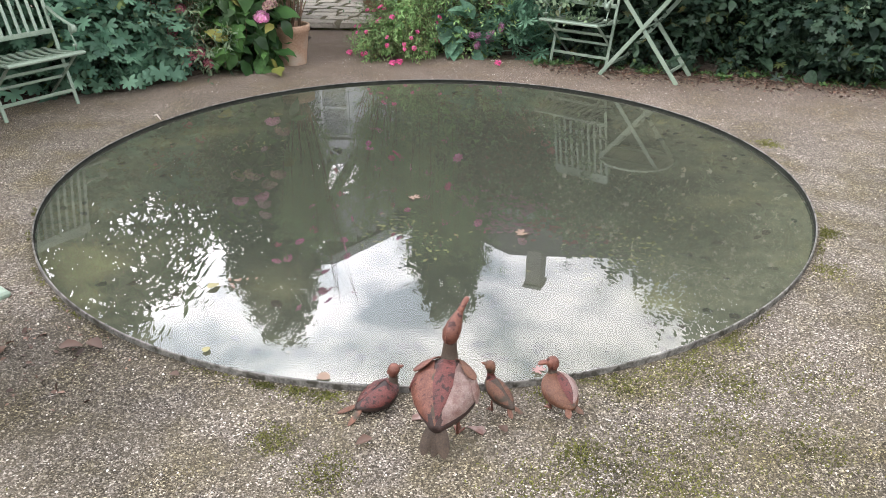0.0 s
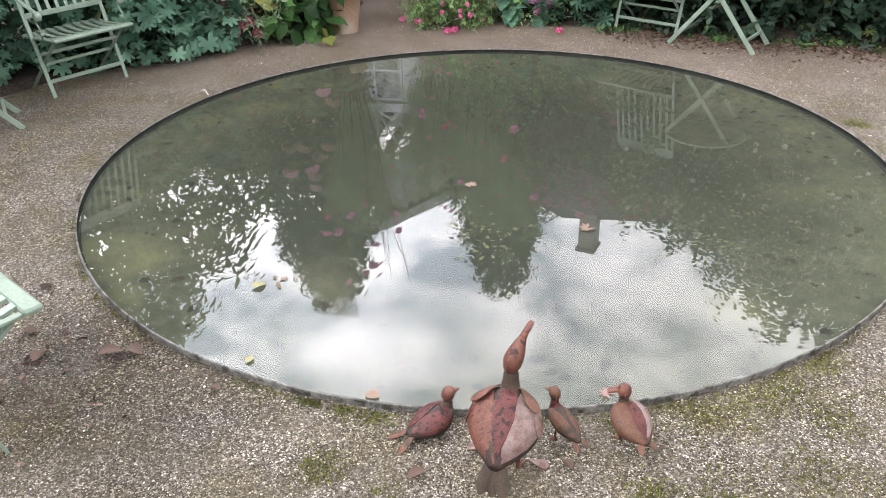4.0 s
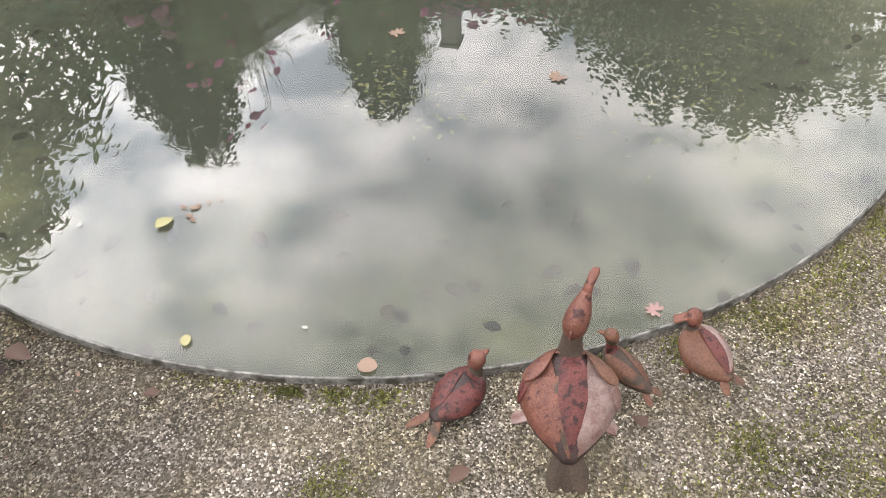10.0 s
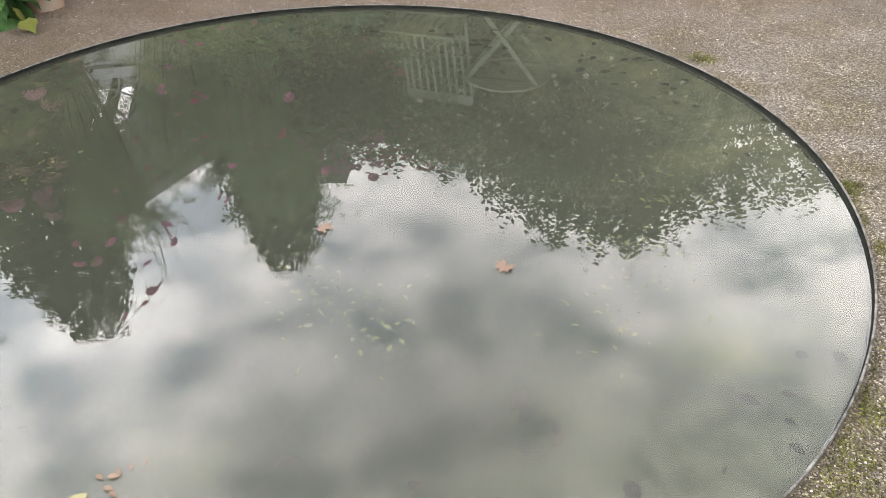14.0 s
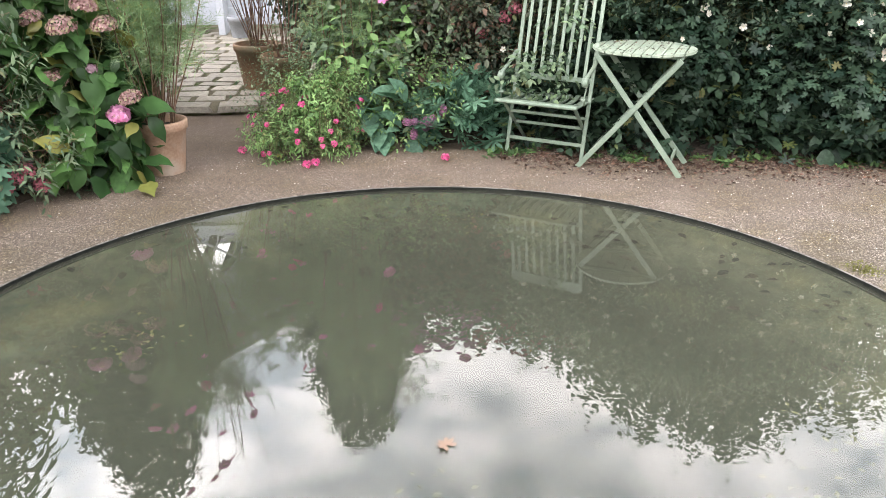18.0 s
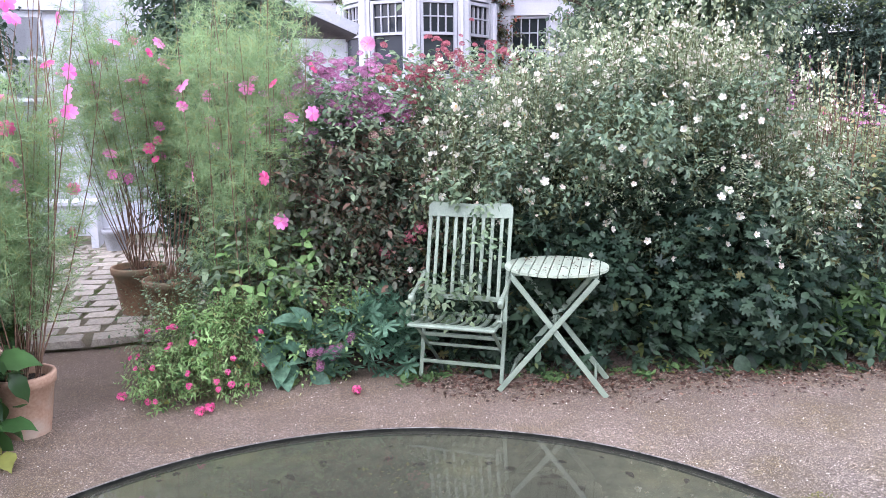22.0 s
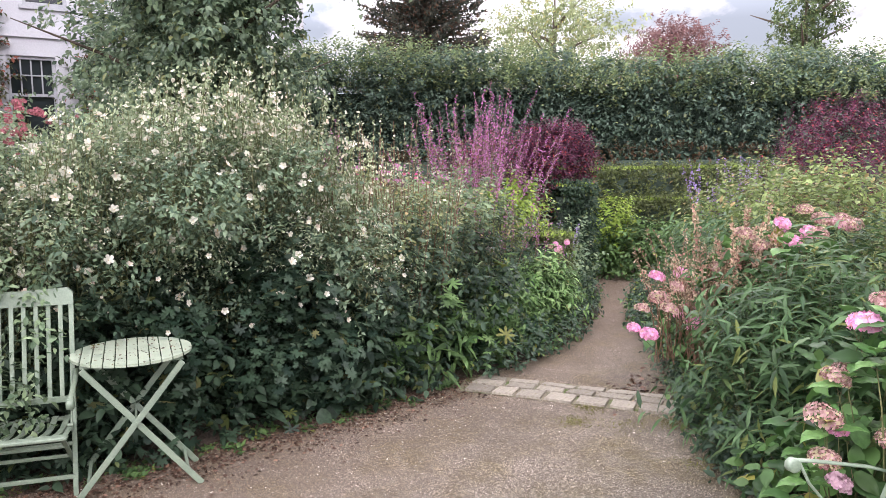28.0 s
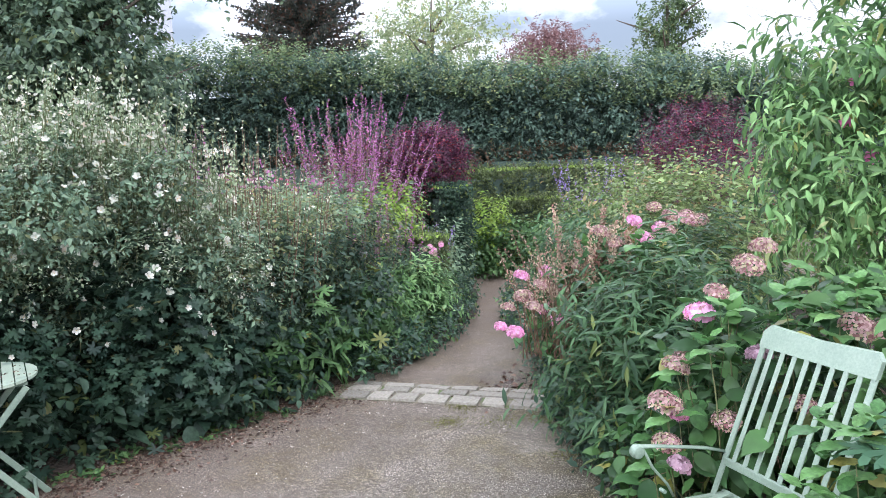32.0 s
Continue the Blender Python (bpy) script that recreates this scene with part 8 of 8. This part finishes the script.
part("cap", boxed(-6.80, -5.98, 3.5, 4.5, HH + 5.202, HH + 5.36, 0.02), BRICK, ch)
# bow window: a half-round bay with three sashes, cornice and parapet
BX, BR = -1.5, 2.15
bay = part("bow_window", lathe(bmesh.new(), [(0.01, 0.0), (BR, 0.0), (BR, 2.45)], 48), RENDERED, house, "half-round white bay")
bay.matrix_basis = pose(BX, 0.25, 0)
for z0, z1, r in ((4.55, 4.95, BR), (4.951, 5.06, BR + 0.14), (5.061, 5.12, BR + 0.22), (5.121, 5.9, BR + 0.05), (5.901, 6.0, BR + 0.14)):
    o = part("cornice", lathe(bmesh.new(), [(0.01, z0), (r, z0), (r, z1), (0.01, z1)], 48), RENDERED, house)
    o.matrix_basis = pose(BX, 0.25, 0)
for k in range(34):
    a = math.pi + math.pi * (k + 0.5) / 34
    o = part("dentil", boxed(-0.035, 0.035, 0, 0.07, 4.86, 4.948), RENDERED, house)
    o.matrix_basis = pose(BX + (BR + 0.05) * math.cos(a), 0.25 + (BR + 0.05) * math.sin(a), 0, 0, 0, math.degrees(a) - 90)
for k in range(-3, 3):
    a = -90 + (k + 0.5) * 36
    hold = new("bay_window")
    hold.parent = house
    hold.matrix_basis = pose(BX, 0.25, 0, 0, 0, a + 90) @ pose(0, -BR, 0)
    sash(hold, -0.49, 0.49, 2.55, 4.5, -0.06)
    part("pier", boxed(0.51, 0.80, -0.02, 0.12, 2.45, 4.55), RENDERED, hold)
    part("pier", boxed(-0.80, -0.51, -0.021, 0.12, 2.45, 4.55), RENDERED, hold)
cbm = bmesh.new()
part("down_pipe", tube(cbm, [(0.75, -0.08, 0.0), (0.75, -0.08, 9.2)], 0.05, 8), WHITE, house)
iv = thing("wall_creeper", "reddish green creeper climbing the white house", "climbing plant", HOUSE_AT, HOUSE_TURN)
foliage("foliage", [(0.62, -0.05, 3.4, 0.22, 0.16, 3.0), (0.95, -0.05, 2.4, 0.3, 0.16, 2.2), (2.8, -0.05, 2.6, 0.6, 0.2, 1.7), (3.4, -0.05, 2.9, 0.6, 0.2, 1.9), (-3.3, -0.1, 3.6, 0.4, 0.25, 3.0)], 1300, 7, 0.25, 0.13, OVATE, leafy("creeper_leaf", (0.04, 0.06, 0.03), (0.13, 0.13, 0.06), (0.26, 0.08, 0.05), 0.25), iv)

# ---- far hedges and trees ----
def hedge(name, label, a, b, depth, height, sprigs, size, material, base=0.0, fuzz=0.2, core=0.9, fresh=None):
    """A clipped hedge from a to b, leaves all over its faces and top; fresh colours the top as lit."""
    hd = thing(name, label, "hedge")
    a, b = np.array(a, float), np.array(b, float)
    L = np.linalg.norm(b - a)
    u = (b - a) / L
    v = np.array([-u[1], u[0]])
    bm = bmesh.new()
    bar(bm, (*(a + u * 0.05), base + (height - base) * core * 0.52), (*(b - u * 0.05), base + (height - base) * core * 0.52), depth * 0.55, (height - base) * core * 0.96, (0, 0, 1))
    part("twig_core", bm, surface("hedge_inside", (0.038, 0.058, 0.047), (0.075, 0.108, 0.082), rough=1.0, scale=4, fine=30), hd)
    m = sprigs
    which = rng.random(m)
    tops = which < depth / (depth + 2 * (height - base))
    s = rng.random(m) * L
    w = np.where(tops, rng.random(m) - 0.5, np.where(rng.random(m) < 0.5, -0.5, 0.5)) * depth
    z = np.where(tops, height, base + (height - base) * rng.random(m))
    wob = fuzz * (np.sin(s * 2.1) * np.sin(z * 3.1) + np.sin(s * 5.3 + z * 2))
    n = np.where(tops[:, None], np.array([0, 0, 1.0]), np.sign(w)[:, None] * np.array([*v, 0.0]))
    c = np.concatenate([a[None] + u[None] * s[:, None] + v[None] * w[:, None], z[:, None]], 1) + n * (0.25 * wob - 0.12 * rng.random(m))[:, None]
    d = unit(n + 0.5 * rng.normal(size=(m, 3)) + np.array([0, 0, 0.4]))
    per = 5
    tt = np.linspace(0.2, 1, per)
    pos = c[:, None] + d[:, None] * (size * 2.2 * tt * (0.6 + 0.8 * rng.random((m, 1))))[..., None]
    axis = d[:, None] * 0.6 + rng.normal(size=(m, per, 3)) * 0.7 + np.array([0, 0, -0.2])
    face = n[:, None] + np.array([0, 0, 0.7]) + 0.5 * rng.normal(size=(m, per, 3))
    scatter_leaves("foliage", pos.reshape(-1, 3), axis.reshape(-1, 3), face.reshape(-1, 3), (size * (0.7 + 0.6 * rng.random((m, per)))).ravel(), SMALL, material, hd)
    # lighter leaves strewn on top: light from above put into their colour
    if fresh:
        m = int(700 * L * depth) + 60
        s, w = rng.random(m) * L, (rng.random(m) - 0.5) * depth
        c = np.concatenate([a[None] + u[None] * s[:, None] + v[None] * w[:, None], np.full((m, 1), height + 0.01)], 1)
        scatter_leaves("clipped_top", c, rng.normal(size=(m, 3)) + (0, 0, 1.2), rng.normal(size=(m, 3)), 0.03 + 0.03 * rng.random(m), OVATE, fresh, hd, "yellow-green top leaves, coloured as lit from above")
    return hd


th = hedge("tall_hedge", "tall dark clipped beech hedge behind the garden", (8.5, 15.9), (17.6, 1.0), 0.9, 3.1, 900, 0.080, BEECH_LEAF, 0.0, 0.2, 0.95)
hu, hv = np.array([0.5212, -0.8534]), np.array([-0.8534, -0.5212])
lumpy, tops = [], []
for i in range(38):
    for j in range(8):
        q = np.array([8.5, 15.9]) + hu * (17.46 * (i + 0.5 + 0.35 * rng.normal()) / 38) + hv * (0.36 + 0.04 * rng.normal())
        lumpy.append((q[0], q[1], 0.15 + (3.5 - 0.7 * i / 38) * (j + 0.5 + 0.3 * rng.normal()) / 8, 0.30 + 0.16 * rng.random(), 0.30 + 0.16 * rng.random(), 0.28 + 0.14 * rng.random()))
    for j in range(4):
        q = np.array([8.5, 15.9]) + hu * (17.46 * (i + rng.random()) / 38) + hv * (0.3 * rng.normal() + (0.35 if j > 1 else 0))
        tops.append((q[0], q[1], (3.62 if j < 2 else 3.25) + 0.07 * rng.normal() - 0.72 * (i / 38), 0.4, 0.4, 0.20 + 0.10 * rng.random()))
foliage("leafy_face", lumpy, 30000, 5, 0.16, 0.095, SMALL, BEECH_LEAF, th, up=0.7)
foliage("shoot_mass", tops, 6500, 6, 0.24, 0.07, OVATE, HEDGE_TOP, th, "loose pale shoots on top", up=2.4, droop=0.05)
hedge("low_hedge", "low brown-green beech hedge before the tall hedge", (9.5, 12.2), (15.3, 3.2), 0.5, 1.75, 1800, 0.07, leafy("beech_leaf", (0.05, 0.035, 0.02), (0.13, 0.08, 0.045)))
BOX_LEAF = leafy("box_leaf", (0.045, 0.065, 0.024), (0.135, 0.165, 0.058))
# the same box leaf in a brighter colour, for tops that catch light
BOX_TOP = leafy("lit_box_leaf", (0.14, 0.22, 0.04), (0.30, 0.40, 0.09))
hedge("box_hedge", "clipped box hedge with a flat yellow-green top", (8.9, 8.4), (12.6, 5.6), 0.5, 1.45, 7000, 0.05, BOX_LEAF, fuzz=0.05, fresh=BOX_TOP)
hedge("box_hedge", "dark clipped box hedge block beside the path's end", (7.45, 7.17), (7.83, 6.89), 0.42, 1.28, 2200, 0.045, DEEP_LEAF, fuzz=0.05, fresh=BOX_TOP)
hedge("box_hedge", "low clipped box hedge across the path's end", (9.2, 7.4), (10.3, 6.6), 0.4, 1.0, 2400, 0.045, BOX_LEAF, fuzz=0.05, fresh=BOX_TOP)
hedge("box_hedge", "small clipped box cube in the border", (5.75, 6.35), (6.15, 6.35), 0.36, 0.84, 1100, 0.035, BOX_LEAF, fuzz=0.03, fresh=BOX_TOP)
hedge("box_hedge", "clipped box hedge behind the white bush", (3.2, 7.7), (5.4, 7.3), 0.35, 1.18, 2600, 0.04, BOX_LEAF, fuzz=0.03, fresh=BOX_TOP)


def tree(label, at, height, trunk_r, blobs, sprigs, size, material, shape=OVATE, per=7, spread=0.4, name="tree", limbs=9, base=0.35):
    tr = thing(name, label, "tree", at)
    bm = bmesh.new()
    tube(bm, [(0, 0, 0), (0.04, 0.02, height * 0.35), (0, 0.03, height * 0.7), (0.02, 0, height * 0.95)], [trunk_r, trunk_r * 0.75, trunk_r * 0.45, trunk_r * 0.12], 9)
    for k in range(limbs):
        a, z = k * 2.4, height * (base + (0.9 - base) * k / limbs)
        L = spread * height * (1.0 - 0.6 * k / limbs)
        tube(bm, [(0, 0, z), (L * 0.5 * math.cos(a), L * 0.5 * math.sin(a), z + L * 0.25), (L * math.cos(a), L * math.sin(a), z + L * 0.45)], [trunk_r * 0.4, trunk_r * 0.22, trunk_r * 0.06], 6)
    part("trunk", bm, BARK, tr)
    foliage("crown", blobs, sprigs, per, size * 2.4, size, shape, material, tr, deep=0.75, lumps=0.3, droop=0.35)
    return tr


def crown(h, r, n, low=0.4, seed=0):
    g = np.random.default_rng(seed)
    return [(r * 0.62 * math.cos(k * 2.4) * g.random() ** 0.4, r * 0.62 * math.sin(k * 2.4) * g.random() ** 0.4, h * (low + (0.9 - low) * (k + 0.5) / n), r * (0.35 + 0.2 * g.random()), r * (0.35 + 0.2 * g.random()), h * 0.11) for k in range(n)]


fruit = tree("leafy fruit tree with large dark leaves before the house", (4.9, 11.1, 0), 6.0, 0.12, crown(6.0, 1.55, 16, 0.22, 1), 6500, 0.085, TREE_LEAF, BROAD)
# its long upper limbs, with upright twigs that let the sky through
spread_tops = []
for k in range(34):
    dx = -3.9 + 7.6 * (k + 0.5) / 34
    top = float(np.interp(dx, [-4.2, -3.4, -2.3, -1.3, 0.0, 1.0, 2.3, 3.6], [3.95, 4.3, 5.1, 5.95, 6.15, 6.0, 5.75, 5.5]))
    spread_tops.append((dx, 0.7 * math.sin(2.4 * k), top - 0.55 - 0.2 * (k % 3), 0.42, 0.55, 0.34))
foliage("spreading_crown", spread_tops, 1500, 9, 0.5, 0.085, BROAD, TREE_LEAF, fruit, up=1.4, loose=0.5, deep=0.8, lumps=0.4, stems=BARK)
for x, y, z in ((3.4, 0.2, 4.9), (2.2, -0.5, 5.0), (-2.0, 0.3, 4.4), (-3.3, -0.2, 3.9), (1.2, 0.5, 5.3), (-1.1, -0.5, 5.1)):
    part("limb", tube(bmesh.new(), [(0, 0.02, 3.7), (x * 0.3, y * 0.5, 4.15 + 0.3 * (z - 3.7)), (x * 0.75, y, 1.1 + 0.75 * z), (x, y, z)], [0.035, 0.026, 0.016, 0.008], 6), BARK, fruit)
tree("round green tree beside the tall hedge", (9.0, 18.5, 0), 6.2, 0.16, crown(6.2, 2.6, 13, 0.3, 2), 1500, 0.16, TREE_LEAF)
tree("tall pale green tree with feathery leaves beyond the hedge", (24.8, 17.5, 0), 8.3, 0.2, crown(8.3, 3.0, 14, 0.45, 3), 1500, 0.15, PALE_TREE)
tree("copper-leafed tree beyond the hedge", (37.9, 18.3, 0), 8.7, 0.3, crown(8.7, 3.0, 14, 0.45, 4), 2800, 0.17, COPPER)
tree("tall thin-topped green tree beyond the hedge", (34, 10.8, 0), 9.2, 0.25, crown(9.2, 1.5, 14, 0.4, 5), 1100, 0.16, FAR_LEAF)

# monkey puzzle: whorls of drooping, scaly branches
mk = thing("monkey_puzzle_tree", "dark monkey puzzle tree with scaly drooping branches", "tree", (24.2, 23.5, 0))
bm = bmesh.new()
tube(bm, [(0, 0, 0), (0, 0, 9), (0, 0, 13.5)], [0.35, 0.22, 0.06], 10)
part("trunk", bm, BARK, mk)
A, B = [], []
for k in range(26):
    z = 3.2 + 10 * k / 26
    L = 3.4 * (1 - (k / 30)) + 0.3
    for j in range(12):
        a = j * math.tau / 12 + k * 0.7
        A.append((0, 0, z)), B.append((L * (0.85 + 0.3 * rng.random()) * math.cos(a), L * (0.85 + 0.3 * rng.random()) * math.sin(a), z + 0.2 * rng.normal() - 0.05 * L + 0.45 * (k / 26) * L))
A, B = np.array(A), np.array(B)
limbs_ob = sticks("limb_mass", A, B, 0.05, BARK, mk, 0.03)
per = 150
s = 0.15 + 0.85 * rng.random((len(A), per))
c = A[:, None] + (B - A)[:, None] * s[..., None] + 0.05 * rng.normal(size=(len(A), per, 3))
c[..., 2] -= 0.35 * s * (1 - s) * 2
ax = (B - A)[:, None] * 0.25 + rng.normal(size=(len(A), per, 3))
scatter_leaves("scaly_foliage", c.reshape(-1, 3), ax.reshape(-1, 3), rng.normal(size=(len(A) * per, 3)), 0.17 * (0.6 + 0.6 * rng.random(len(A) * per)), OVATE, CONIFER, mk)

# what closes the garden behind the walker
hedge("boundary_hedge", "green hedge behind the pond's near side", (-6.5, -3.0), (5.5, -3.6), 0.9, 2.2, 2600, 0.10, HEDGE_LEAF)
hedge("boundary_hedge", "green hedge along the garden's side", (-6.8, 6.5), (-6.8, -3.0), 0.9, 2.0, 2200, 0.10, HEDGE_LEAF)
